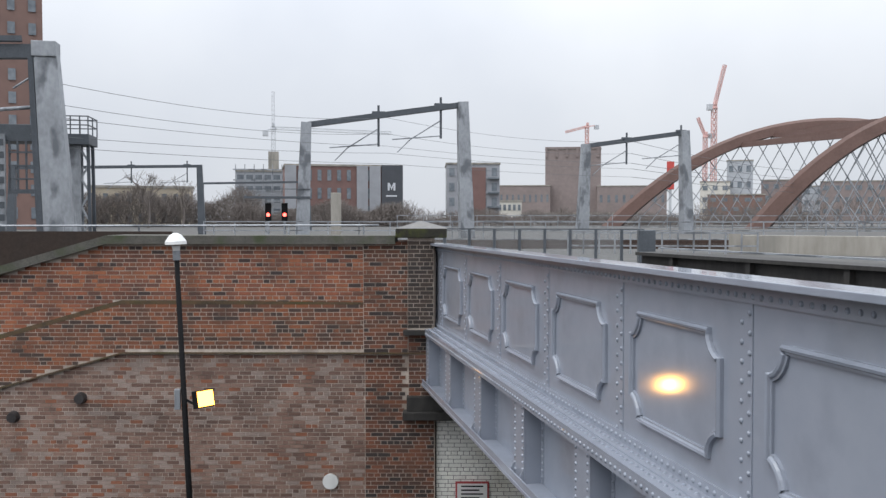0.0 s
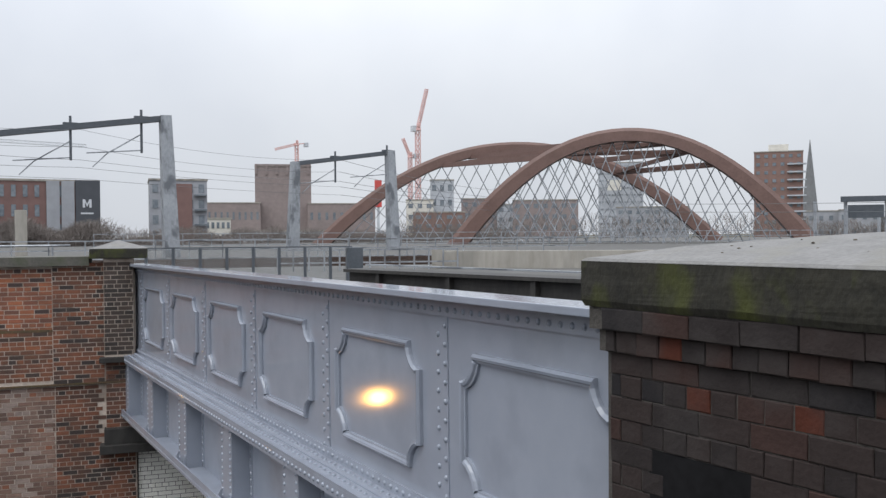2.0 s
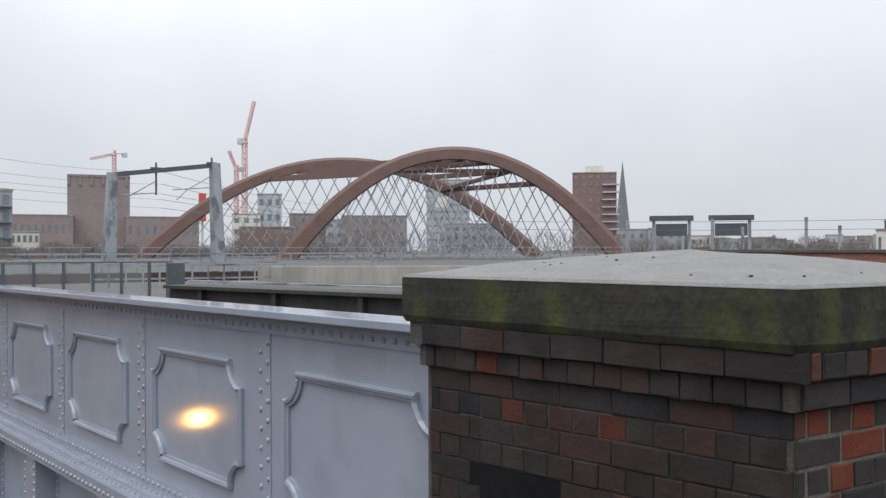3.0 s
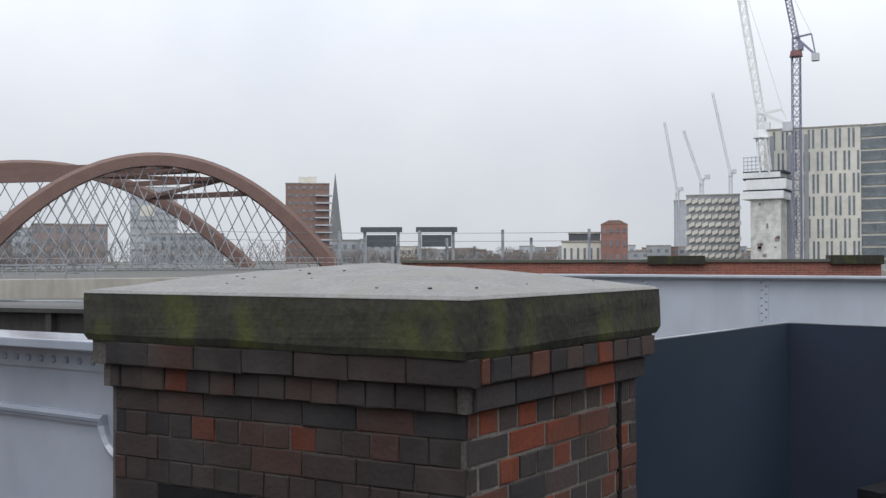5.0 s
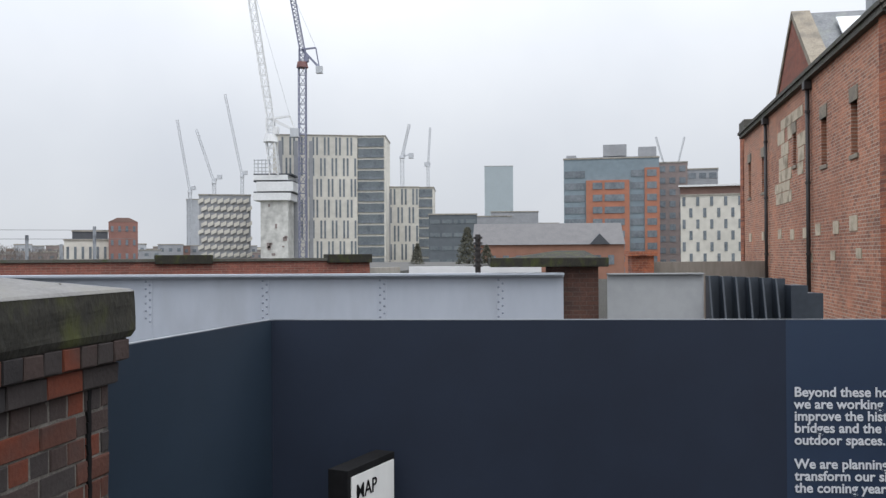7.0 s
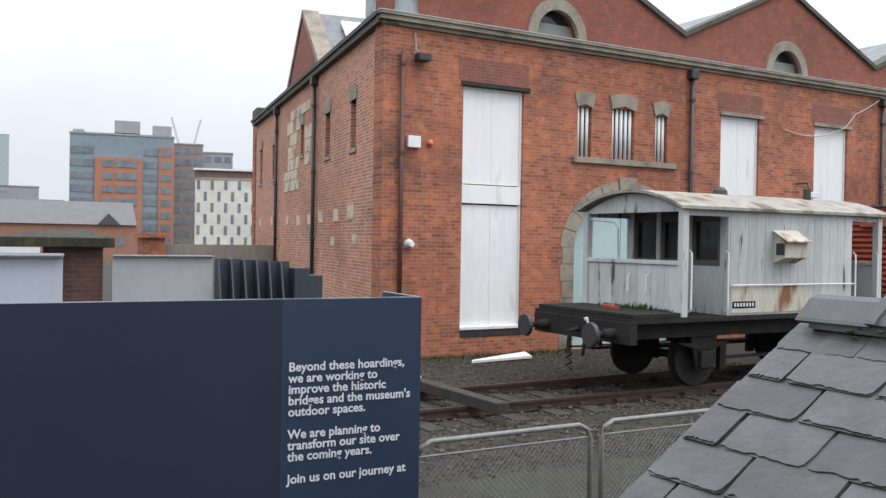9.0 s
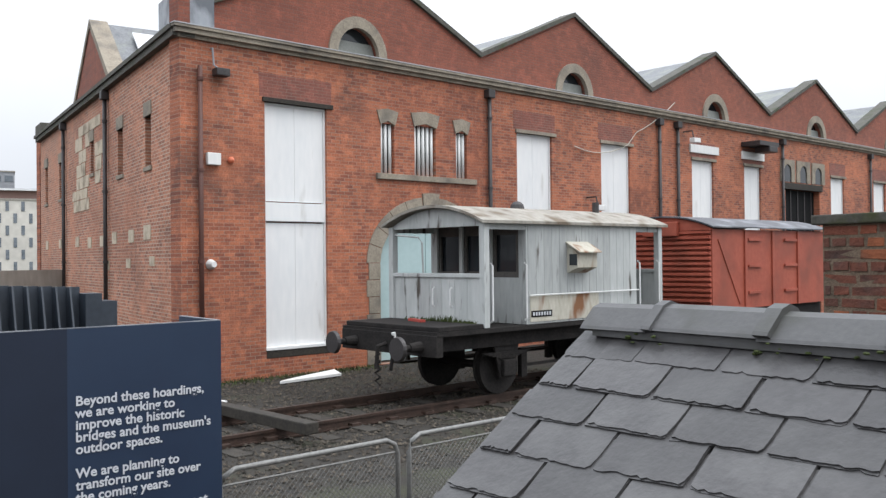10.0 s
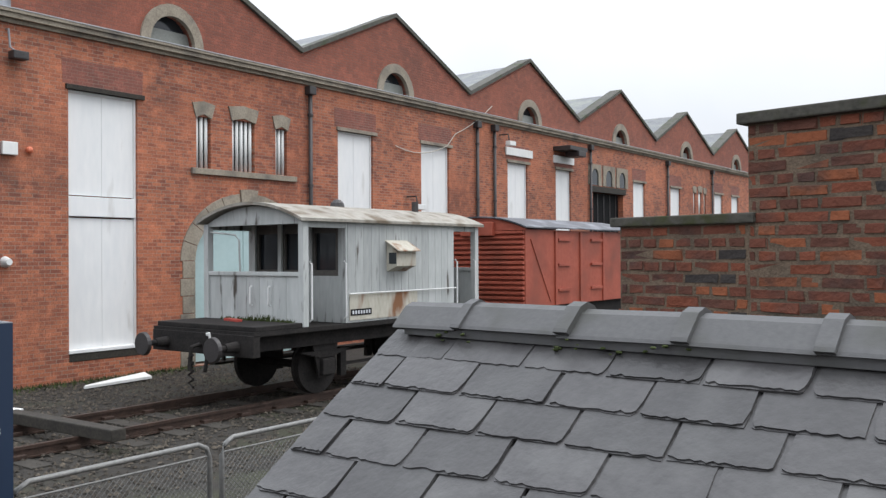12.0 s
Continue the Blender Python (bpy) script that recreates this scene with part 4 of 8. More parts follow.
def lettering(text, size, m, material, parent, name="lettering", bold=0.0):
    cu = bpy.data.curves.new(name, "FONT")
    cu.body, cu.size, cu.extrude, cu.offset = text, size, 0.001, bold
    cu.resolution_u = 3
    tmp_ob = bpy.data.objects.new(name, cu)
    scene.collection.objects.link(tmp_ob)
    bpy.context.view_layer.update()
    me = bpy.data.meshes.new_from_object(tmp_ob.evaluated_get(bpy.context.evaluated_depsgraph_get()))
    bpy.data.objects.remove(tmp_ob)
    me.materials.clear()
    me.materials.append(M[material])
    ob = new(name, me)
    ob.parent, ob.matrix_basis = parent, m
    return ob


words = ("Beyond these hoardings,", "we are working to", "improve the historic", "bridges and the museum's", "outdoor spaces.", "", "We are planning to", "transform our site over", "the coming years.", "", "Join us on our journey at", "")
m, w = face_of(corner, far_end)
z = 1.676
for line in words:
    if line:
        lettering(line, 0.079, m @ pose(3.085, -0.004, z, 90), "lettering", hoarding, bold=0.0016)
    z -= 0.0695

# ---- map totem ----
totem = thing("map_sign", "black sign post with a white map face", "sign", aim(4.99, 0.385, 0, -24))
bm = bmesh.new()
box(bm, 0.0, 0.52, 0.0, 0.125, 0.0, 1.365, 0.004)
part("case", bm, "black", totem)
bm = bmesh.new()
box(bm, 0.03, 0.50, -0.006, 0.01, 0.3, 1.325)
part("face", bm, "white", totem, "white printed face")
lettering("MAP", 0.115, pose(0.07, -0.009, 1.195, 90), "black", totem, bold=0.001)

# ---- slate roof beside the camera ----
ROOF = aim(1.63, -3.143, 0, -5.2)  # x along the ridge, -y is behind it, +y towards the camera's slope
SL = radians(36.5)
roof = thing("slate_roof", "small pitched roof of thick grey slates with clay ridge tiles", "roof", ROOF)
bm = bmesh.new()
for s in (1, -1):
    prism(bm, [(0.905, 0, 2.20), (0.905, s * 1.6, 2.20 - 1.6 * math.tan(SL)), (0.905, s * 1.6, 2.12 - 1.6 * math.tan(SL)), (0.905, 0, 2.12)], (-3.6, 0, 0))
part("roof_boards", bm, "timber", roof)
bm = bmesh.new()
box(bm, -2.6, 0.82, -1.4, 1.4, 0.0, 1.04)
prism(bm, [(0.82, -1.4, 1.04), (0.82, 1.4, 1.04), (0.82, 0, 2.08)], (-3.42, 0, 0))
part("hut_wall", bm, "brick_side", roof, "brick walls under the slates")


def slate_mesh(seed, wq, hq):
    """A riven slate: a nearly straight lower edge with fine chips, split in two thin leaves."""
    rnd = random.Random(seed)
    bm = bmesh.new()
    n = 18
    for leaf, (z0, t, out) in enumerate(((0.0, 0.008, 0.0), (0.0075, 0.006, 0.006))):
        chip = [rnd.uniform(0.001, 0.009) if rnd.random() < 0.10 + 0.22 * leaf else 0.0 for _ in range(n + 1)]
        low = [(-wq / 2 + 0.005 + (wq - 0.010) * i / n, out * rnd.uniform(0.3, 1.2) + rnd.uniform(-0.0008, 0.0008) + chip[i] + 0.002 * noise.noise(Vector((i * 0.25, seed * 0.37, leaf)))) for i in range(n + 1)]
        if rnd.random() < 0.5:
            low[0] = (low[0][0] + 0.006, low[0][1] + rnd.uniform(0.004, 0.014))
        if rnd.random() < 0.5:
            low[-1] = (low[-1][0] - 0.006, low[-1][1] + rnd.uniform(0.004, 0.014))
        sides = [(wq / 2 - 0.005 + rnd.uniform(-0.002, 0.002), hq * k / 5) for k in range(1, 6)] + [(-wq / 2 + 0.005 + rnd.uniform(-0.002, 0.002), hq * k / 5) for k in range(5, 0, -1)]
        prism(bm, [(x, y, z0) for x, y in low + sides], (0, 0, t))
    return mesh_of("slate", bm, "slate")


SLATE_W, GAUGE, VERGE = 0.36, 0.161, 0.945
SIZES = (0.372, 0.356, 0.340, 0.326, 0.312, 0.302, 0.30, 0.30, 0.30, 0.30, 0.30, 0.30)  # the slates grow narrower along the roof
kinds = {}


def slate_kind(width, height):
    """Several slates of one size, told apart by their edges."""
    key = (round(width, 2), height)
    if key not in kinds:
        kinds[key] = [slate_mesh(round(width * 1000) + k + (50 if height < 0.2 else 0), key[0] - 0.004, height) for k in range(5)]
    return kinds[key]


whole, short = slate_kind(SLATE_W, 0.33), slate_kind(SLATE_W, 0.17)
low_edges = (0.208, 0.366, 0.535, 0.712, 0.895, 1.075, 1.255, 1.435, 1.615, 1.795)
for row, d in enumerate(low_edges):
    x = VERGE + (0.004, 0.0, 0.0, 0.012, 0.018)[min(row, 4)]
    fan = (0.006, 0.0175, 0.038, 0.05, 0.065)[min(row, 4)]
    widths = ([0.183] if row % 2 else []) + list(SIZES)
    for w in widths:
        if x < -2.6:
            break
        cx = x - w / 2
        ob = new("slate", random.choice(slate_kind(w, 0.17 if row == 0 else 0.33)))
        ob.parent = roof
        dd = d + fan * (cx - 0.5) + random.uniform(-0.003, 0.003)
        p = Vector((cx, dd * math.cos(SL), 2.20 - dd * math.sin(SL)))
        up = Matrix.Rotation(-SL, 4, "X")
        ob.matrix_basis = Matrix.Translation(p) @ up @ pose(0, 0, 0.038 + random.uniform(0, 0.006), -2.9 + random.uniform(-0.5, 0.5), random.uniform(-0.7, 0.7), 180 + math.degrees(fan) + random.uniform(-0.9, 0.9))
        x -= w
for row in range(12):  # the slope behind the ridge
    d = 0.043 + GAUGE * (row + 1)
    for k in range(10):
        ob = new("slate", random.choice(short if row == 0 else whole))
        ob.parent = roof
        ob.matrix_basis = Matrix.Translation((VERGE - 0.19 - (0.362 * k + (0.16 if row % 2 else 0.0)), -d * math.cos(SL), 2.20 - d * math.sin(SL))) @ Matrix.Rotation(SL, 4, "X") @ pose(0, 0, 0.038, 2.9)


def ridge_tile_mesh():
    bm = bmesh.new()
    out = [(-0.12, -0.068), (-0.112, -0.056), (-0.04, 0.014), (0.0, 0.028), (0.04, 0.014), (0.112, -0.056), (0.12, -0.068)]
    inn = [(0.10, -0.072), (0.034, -0.008), (0, 0.004), (-0.034, -0.008), (-0.10, -0.072)]
    prism(bm, [(0, y, z) for y, z in out + inn], (0.46, 0, 0))
    out2 = [(y * 1.12, z * 1.05 + 0.016) for y, z in out]
    prism(bm, [(-0.045, y, z) for y, z in out2 + inn], (0.06, 0, 0))
    bmesh.ops.bevel(bm, geom=[e for e in bm.edges if e.calc_face_angle(0) > 1.0], offset=0.004, segments=1, affect="EDGES")
    return mesh_of("ridge_tile", bm, "ridge")


tile = ridge_tile_mesh()
for k in range(8):  # the end tile is cut short
    x, cut = (0.585, 0.72) if k == 0 else (0.545 - 0.438 * k, 0.97)
    ob = new("ridge_tile", tile)
    ob.parent = roof
    ob.matrix_basis = pose(x, 0, 2.295 + random.uniform(-0.004, 0.004), random.uniform(-1, 1), random.uniform(-0.6, 0.6), random.uniform(-0.5, 0.5)) @ Matrix.Diagonal((cut, 1, 1, 1))
bm = bmesh.new()
sweep(bm, [(0.86, 0.10, 2.205), (-2.6, 0.10, 2.205)], [(-0.03, -0.014), (0.006, -0.012), (0.006, 0.022), (-0.03, 0.025)])
part("ridge_mortar", bm, "ridge", roof, "dark mortar under the ridge tiles")
for k in range(22):
    bm = bmesh.new()
    bmesh.ops.create_icosphere(bm, subdivisions=2, radius=random.uniform(0.004, 0.012))
    for v in bm.verts:
        v.co *= 1 + 0.35 * noise.noise(v.co * 60 + Vector((k, 0, 0)))
        v.co.z *= 0.5
    part("moss_tuft", bm, "moss", roof).location = (random.choice((0.57, 0.10, -0.10, -0.34)) + random.gauss(0, 0.06), 0.115 + random.uniform(-0.01, 0.02), 2.205 + random.uniform(-0.025, 0.015))

# ---- brick wall behind the slates ----
WALL = aim(2.326, -4.79, 0, -10)
yard_wall = thing("wall_yard", "weathered red brick yard wall stepping up to a taller part", "wall", WALL, kind="structure")
bm = bmesh.new()
box(bm, -0.742, 0.0, -0.33, 0.0165, 0, 2.655)
box(bm, -4.5, -0.743, -0.4, 0.0165, 0, 3.13)
part("core", bm, "mortar_tan", yard_wall)
bm = bmesh.new()
box(bm, -0.78, 0.05, -0.40, 0.045, 2.655, 2.705, 0.008)
part("coping", bm, "yard_coping", yard_wall, "mossy flagstone coping")
bm = bmesh.new()
box(bm, -4.5, -0.70, -0.48, 0.055, 3.13, 3.185, 0.008)
part("coping_high", bm, "yard_coping", yard_wall, "dark flagstone coping")
flip = WALL.inverted() @ WALL @ Matrix.Rotation(math.pi, 4, "Z")
lay(yard_wall, flip, 0.74, 1.7, 2.655, "wall_bricks", row=0.0605, unit=0.195, rough=2.0)
lay(yard_wall, flip @ pose(0.74, 0, 0), 1.5, 1.7, 3.13, "wall_bricks", row=0.0605, unit=0.195, rough=2.0, first=1)
bm = bmesh.new()
box(bm, -4.5, 0.0, 0.0, 0.02, 0.0, 1.69)
part("wall_foot", bm, "brick_side", yard_wall)


# ---- the long brick warehouse: x runs along the front, y into the building ----
HOUSE = aim(16.87, -8.21, 0, -90)
BAY, FIRST, BAYS = 7.72, 4.62, 8
front = thing("wall_warehouse_front", "long two-storey red brick warehouse front with saw-tooth gables", "wall", HOUSE, kind="structure")
doors = [(1.93, 3.53, 0.55, 5.90)]
for a in (9.80, 13.5):
    doors.append((a, a + 1.45, 0.55, 5.92))
doors += [(18.45, 19.8, 0.55, 5.75), (21.9, 23.1, 0.55, 5.75), (28.95, 30.2, 0.55, 5.70), (33.25, 34.5, 0.55, 5.70), (39.4, 40.7, 0.55, 5.7), (42.2, 43.4, 0.55, 5.7), (47.0, 48.3, 0.55, 5.7), (50.3, 51.6, 0.55, 5.7)]
slots = [(5.08, 5.49, 4.55, 5.74), (6.13, 6.83, 4.55, 5.78), (7.52, 7.91, 4.55, 5.72), (36.3, 36.6, 4.55, 5.6), (37.0, 37.45, 4.55, 5.65), (37.8, 38.1, 4.55, 5.6)]
ARCHES = [(6.62, 1.60, 2.40, 1.22)]
GATE = (25.0, 27.9, 5.05)  # from, to and head of the dark loading gate
holes = doors + slots + [(GATE[0], GATE[1], 0.0, GATE[2])] + [(c - r, c + r, 0.0, s + h) for c, r, s, h in ARCHES]
LONG = 62.0
bm = bmesh.new()
walling(bm, 0, LONG, -0.3, 7.05, 0.0, 0.45, holes)
for c, r, s, h in ARCHES:
    slices(bm, [c + r * math.cos(a) for a in frange(math.pi, 0, 20)], lambda x: s + h * math.sqrt(max(0, 1 - ((x - c) / r) ** 2)), lambda x: s + h, 0.0, 0.45)
part("brickwork", bm, "brick_facade", front)


def roofline(x):
    k = abs(((x - FIRST) + BAY / 2) % BAY - BAY / 2)
    return 9.55 - k * 1.75 / (BAY / 2)


OCULI = [FIRST + BAY * k - (0.15 if k == 0 else 0) for k in range(BAYS)]


def eye_top(x):
    for c in OCULI:
        if abs(x - c) < 0.62:
            return 7.26 + math.sqrt(0.62 ** 2 - (x - c) ** 2) * 1.12
    return 7.22


xs = sorted({0.0, LONG, *(FIRST + BAY * k / 2 for k in range(-1, 2 * BAYS + 1) if 0 < FIRST + BAY * k / 2 < LONG), *(c + 0.62 * math.cos(a) for c in OCULI for a in frange(0, math.pi, 14))})
bm = bmesh.new()
slices(bm, xs, eye_top, roofline, 0.06, 0.45)
part("gables", bm, "brick_gable", front, "smooth dark red saw-tooth gables")
bm = bmesh.new()
for a, b in ((6.98, 7.06), (7.06, 7.16), (7.16, 7.22)):
    o = {6.98: 0.06, 7.06: 0.15, 7.16: 0.19}[a]
    box(bm, -o, LONG, -o, 0.06, a, b, 0.0)
part("cornice", bm, "stone", front, "weathered stone cornice")
bm = bmesh.new()
box(bm, -0.2, LONG, -0.2, 0.07, 7.222, 7.24)
part("lead_flashing", bm, mat("pale_lead", (0.34, 0.35, 0.37), (0.44, 0.45, 0.47), 0.5, 2, 0.1), front, "pale lead on the cornice")
for k in range(-1, 2 * BAYS):
    a, b = FIRST + BAY * k / 2, FIRST + BAY * (k + 1) / 2
    a = max(a, 0.0)
    if b <= a:
        continue
    bm = bmesh.new()
    prism(bm, [(a, -0.02, roofline(a) + 0.003), (b, -0.02, roofline(b) + 0.003), (b, -0.02, roofline(b) + 0.13), (a, -0.02, roofline(a) + 0.13)], (0, 0.55, 0))
    part("gable_coping", bm, "coping", front)
for c in OCULI:
    eye = bmesh.new()
    n = 16
    for i in range(n):
        a, b = math.pi * i / n, math.pi * (i + 1) / n
        q = [(c + r * math.cos(t), 7.245 + 1.1 * r * math.sin(t)) for r, t in ((0.60, a), (0.60, b), (0.84, b), (0.84, a))]
        prism(eye, [(x, 0.0, z) for x, z in q], (0, 0.12, 0))
    ob = part("oculus_surround", eye, "stone", front, "half-round stone window surround")
    bm = bmesh.new()
    prism(bm, [(c + 0.7 * math.cos(t), 0.30, 7.24 + 0.75 * math.sin(t)) for t in frange(0, math.pi, 14)], (0, 0.03, 0))
    part("oculus_pane", bm, "glass_dark", front, "dark half-round window")
    bm = bmesh.new()
    box(bm, c - 0.62, c + 0.62, 0.24, 0.29, 7.22, 7.62)
    part("oculus_board", bm, mat("grey_green_board", (0.2, 0.21, 0.19), (0.27, 0.28, 0.26), 0.8, 3, 0.1) if c == OCULI[0] else bpy.data.materials["grey_green_board"], front)


def board_door(a, b, z0, z1, first=False):
    """A tall white boarded loading door with its frame, lintel and sill, in the wall's opening."""
    d = thing("loading_door", "tall white painted board loading door in a brick wall", "door", HOUSE @ pose(a, 0, 0), group="loading doors")
    w = b - a
    for i in range(2):
        bm = bmesh.new()
        box(bm, 0.05 + i * (w - 0.1) / 2 + 0.003, 0.05 + (i + 1) * (w - 0.1) / 2 - 0.003, 0.10, 0.14, z0 + 0.07, (z0 + (z1 - z0) * 0.515) if first else z1 - 0.05)
        part("leaf", bm, "door_white", d)
        if first:
            bm = bmesh.new()
            box(bm, 0.05 + i * (w - 0.1) / 2 + 0.003, 0.05 + (i + 1) * (w - 0.1) / 2 - 0.003, 0.10, 0.14, z0 + (z1 - z0) * 0.602, z1 - 0.05)
            part("upper_leaf", bm, "door_white", d)
    bm = bmesh.new()
    for x in (0, w - 0.05):
        box(bm, x, x + 0.05, 0.07, 0.16, z0, z1)
    box(bm, 0.05, w - 0.05, 0.07, 0.16, z1 - 0.05, z1)
    part("door_frame", bm, "door_white", d)
    if first:
        bm = bmesh.new()
        box(bm, 0.02, w - 0.02, 0.045, 0.16, z0 + (z1 - z0) * 0.521, z0 + (z1 - z0) * 0.597, 0.01)
        part("middle_rail", bm, "door_white", d)
    bm = bmesh.new()
    box(bm, -0.06, w + 0.16, -0.05, 0.17, z1, z1 + 0.10, 0.01)
    part("lintel", bm, "timber" if first else "stone", d, "dark timber lintel" if first else "pale painted lintel")
    bm = bmesh.new()
    box(bm, -0.01, w + 0.03, -0.03, 0.17, z0, z0 + 0.07, 0.01)
    part("sill", bm, "door_white", d)
    if first:
        bm = bmesh.new()
        box(bm, 0.0, w + 0.06, -0.01, 0.17, z0 - 0.17, z0 - 0.001, 0.02)
        part("rotten_beam", bm, "timber", d, "rotten dark timber beam under the sill")
    return d


for k, (a, b, z0, z1) in enumerate(doors):
    board_door(a, b, z0, z1, k == 0)
    bm = bmesh.new()
    prism(bm, [(a - 0.12, -0.004, z1 + 0.11), (b + 0.12, -0.004, z1 + 0.11), (b + 0.14, -0.004, z1 + 0.62), (a - 0.14, -0.004, z1 + 0.62)], (0, 0.02, 0))
    part("flat_arch", bm, "brick_arch", front, "flat arch of purple repair bricks")


def barred_window(a, b, z0, z1, bars):
    w = thing("window_barred", "narrow window with white upright bars and a stone head", "window", HOUSE @ pose(a, 0, 0), group="barred windows")
    width = b - a
    bm = bmesh.new()
    box(bm, 0, width, 0.20, 0.22, z0, z1)
    part("pane", bm, "glass_dark", w)
    for i in range(bars):
        x = width * (i + 0.5) / bars
        bm = bmesh.new()
        tube(bm, [(x, 0.10, z0), (x, 0.10, z1)], 0.042, 8)
        part("bar", bm, "white", w, "", True)
    bm = bmesh.new()
    prism(bm, [(-0.02, -0.03, z1 - 0.03), (width / 2, -0.03, z1 + 0.06), (width + 0.02, -0.03, z1 - 0.03), (width + 0.12, -0.03, z1 + 0.30), (width / 2, -0.03, z1 + 0.36), (-0.12, -0.03, z1 + 0.30)], (0, 0.2, 0))
    part("head", bm, "stone", w, "splayed stone head")
    return w


for k, (a, b, z0, z1) in enumerate(slots):
    barred_window(a, b, z0, z1, (3, 5, 3)[k % 3])
bm = bmesh.new()
box(bm, 4.92, 8.2, -0.07, 0.1, 4.40, 4.54, 0.01)
solid("window_sill", bm, "stone", "long stone sill under the barred windows", "sill", "structure", m=HOUSE)

arch = thing("arched_doorway", "wide arched doorway with stone surround and pale blue doors", "doorway", HOUSE)
c, r, s, h = ARCHES[0]
for side in (-1, 1):
    z = 0.0
    k = 0
    while z < s - 0.05:
        z1 = min(z + 0.40, s)
        bm = bmesh.new()
        x0, x1 = sorted((c + side * (r - 0.0), c + side * (r + (0.40 if k % 2 == 0 else 0.34))))
        box(bm, x0, x1, -0.025, 0.3, z + 0.006, z1 - 0.006, 0.012)
        part("jamb_stone", bm, "stone", arch)
        z, k = z1, k + 1
n = 11
for i in range(n):
    a, b = math.pi * i / n + 0.006, math.pi * (i + 1) / n - 0.006
    bm = bmesh.new()
    pts = [(c + (r + e) * math.cos(t), -0.025 - (0.03 if i == 5 else 0), s + (h + e * (1.25 if i == 5 else 1)) * math.sin(t)) for e, t in ((0, a), (0, (a + b) / 2), (0, b), (0.40, b), (0.40, (a + b) / 2), (0.40, a))]
    prism(bm, pts, (0, 0.3, 0))
    part("voussoir", bm, "stone", arch)
for i in range(2):
    bm = bmesh.new()
    x0 = c - r + i * r
    slices(bm, frange(x0 + 0.01, x0 + r - 0.01, 10), lambda x: 0.05, lambda x: s + h * math.sqrt(max(0.0, 1 - ((x - c) / r) ** 2)) - 0.01, 0.20, 0.26)
    part("door_leaf", bm, "pale_blue", arch, "pale blue painted door")
gate = thing("loading_gate", "dark boarded loading gate under three small arched lights", "gate", HOUSE)
bm = bmesh.new()
box(bm, GATE[0], GATE[1], 0.25, 0.3, 0.0, GATE[2])
part("board", bm, "black", gate)
for i in range(5):
    bm = bmesh.new()
    x = GATE[0] + (GATE[1] - GATE[0]) * (i + 0.5) / 5
    box(bm, x - 0.03, x + 0.03, 0.22, 0.25, 0.0, GATE[2])
    part("batten", bm, "pipe", gate)
bm = bmesh.new()
box(bm, GATE[0] - 0.2, GATE[1] + 0.2, -0.05, 0.2, GATE[2], GATE[2] + 0.25, 0.02)
part("beam", bm, "timber", gate, "dark timber beam over the gate")
for i in range(3):
    x = GATE[0] + 0.15 + 1.3 * i
    stone = bmesh.new()
    arc = [(x + 0.30 * math.cos(t), 5.72 + 0.30 * math.sin(t)) for t in frange(math.pi, 0, 10)]
    prism(stone, [(px_, -0.05, pz_) for px_, pz_ in [(x - 0.30, 5.34)] + arc + [(x + 0.30, 5.34), (x + 0.58, 5.34), (x + 0.55, 6.20), (x - 0.55, 6.20), (x - 0.58, 5.34)]], (0, 0.1, 0))
    head_ = part("arched_head", stone, "stone", gate, "weathered stone head with a round arch")
    light = bmesh.new()
    prism(light, [(px_, -0.012, pz_) for px_, pz_ in [(x - 0.29, 5.34)] + arc + [(x + 0.29, 5.34)]], (0, 0.01, 0))
    part("arched_light", light, "glass_dark", gate)


def downpipe(m, x, z0, z1, r=0.055, paint="pipe", hopper=True):
    p = thing("downpipe", "black cast-iron rainwater downpipe with hopper head" if hopper else "thin red-brown painted pipe up the wall", "downpipe", m @ pose(x, 0, 0), group="downpipes")
    bm = bmesh.new()
    tube(bm, [(0, -0.09, z0), (0, -0.09, z1)], r, 10)
    part("pipe", bm, paint, p, "", True)
    if hopper:
        bm = bmesh.new()
        box(bm, -0.12, 0.12, -0.2, -0.0, z1, z1 + 0.22, 0.02)
        part("hopper", bm, "pipe", p)
    z = z0 + 0.6
    while z < z1:
        bm = bmesh.new()
        tube(bm, [(0, -0.09, z), (0, -0.09, z + 0.07)], r + 0.016, 10)
        part("collar", bm, paint, p)
        z += 1.85
    return p


for x in (8.67, 16.45, 17.5, 24.66, 32.75, 38.9, 46.7, 54.4):
    downpipe(HOUSE, x, 0.0, 6.72)
downpipe(HOUSE, 0.40, 0.0, 6.45, 0.05, "pipe_red", False)


def wall_lamp(m):
    f = thing("wall_floodlight", "small grey floodlight on a bracket", "lamp", m, group="wall floodlights")
    bm = bmesh.new()
    tube(bm, [(0, 0, 0), (0, -0.08, 0), (0.02, -0.10, -0.35), (0.1, -0.14, -0.42)], 0.02, 6)
    part("bracket", bm, "galv", f)
    bm = bmesh.new()
    box(bm, 0.0, 0.30, -0.28, -0.05, -0.58, -0.42, 0.02)
    part("head", bm, "pipe", f)


wall_lamp(HOUSE @ pose(0.68, 0, 6.85))
al = thing("alarm_box", "white alarm box on the brick wall", "alarm box", HOUSE @ pose(0.70, 0, 4.58))
bm = bmesh.new()
box(bm, -0.15, 0.15, -0.1, 0.0, -0.125, 0.125, 0.015)
part("case", bm, "white", al)
bm = bmesh.new()
bmesh.ops.create_uvsphere(bm, u_segments=10, v_segments=8, radius=0.07, matrix=pose(1.10, -0.05, 4.58))
solid("beacon", bm, plain("orange_beacon", (0.6, 0.16, 0.08), 0.4), "small orange beacon on the wall", "beacon", m=HOUSE)
bm = bmesh.new()
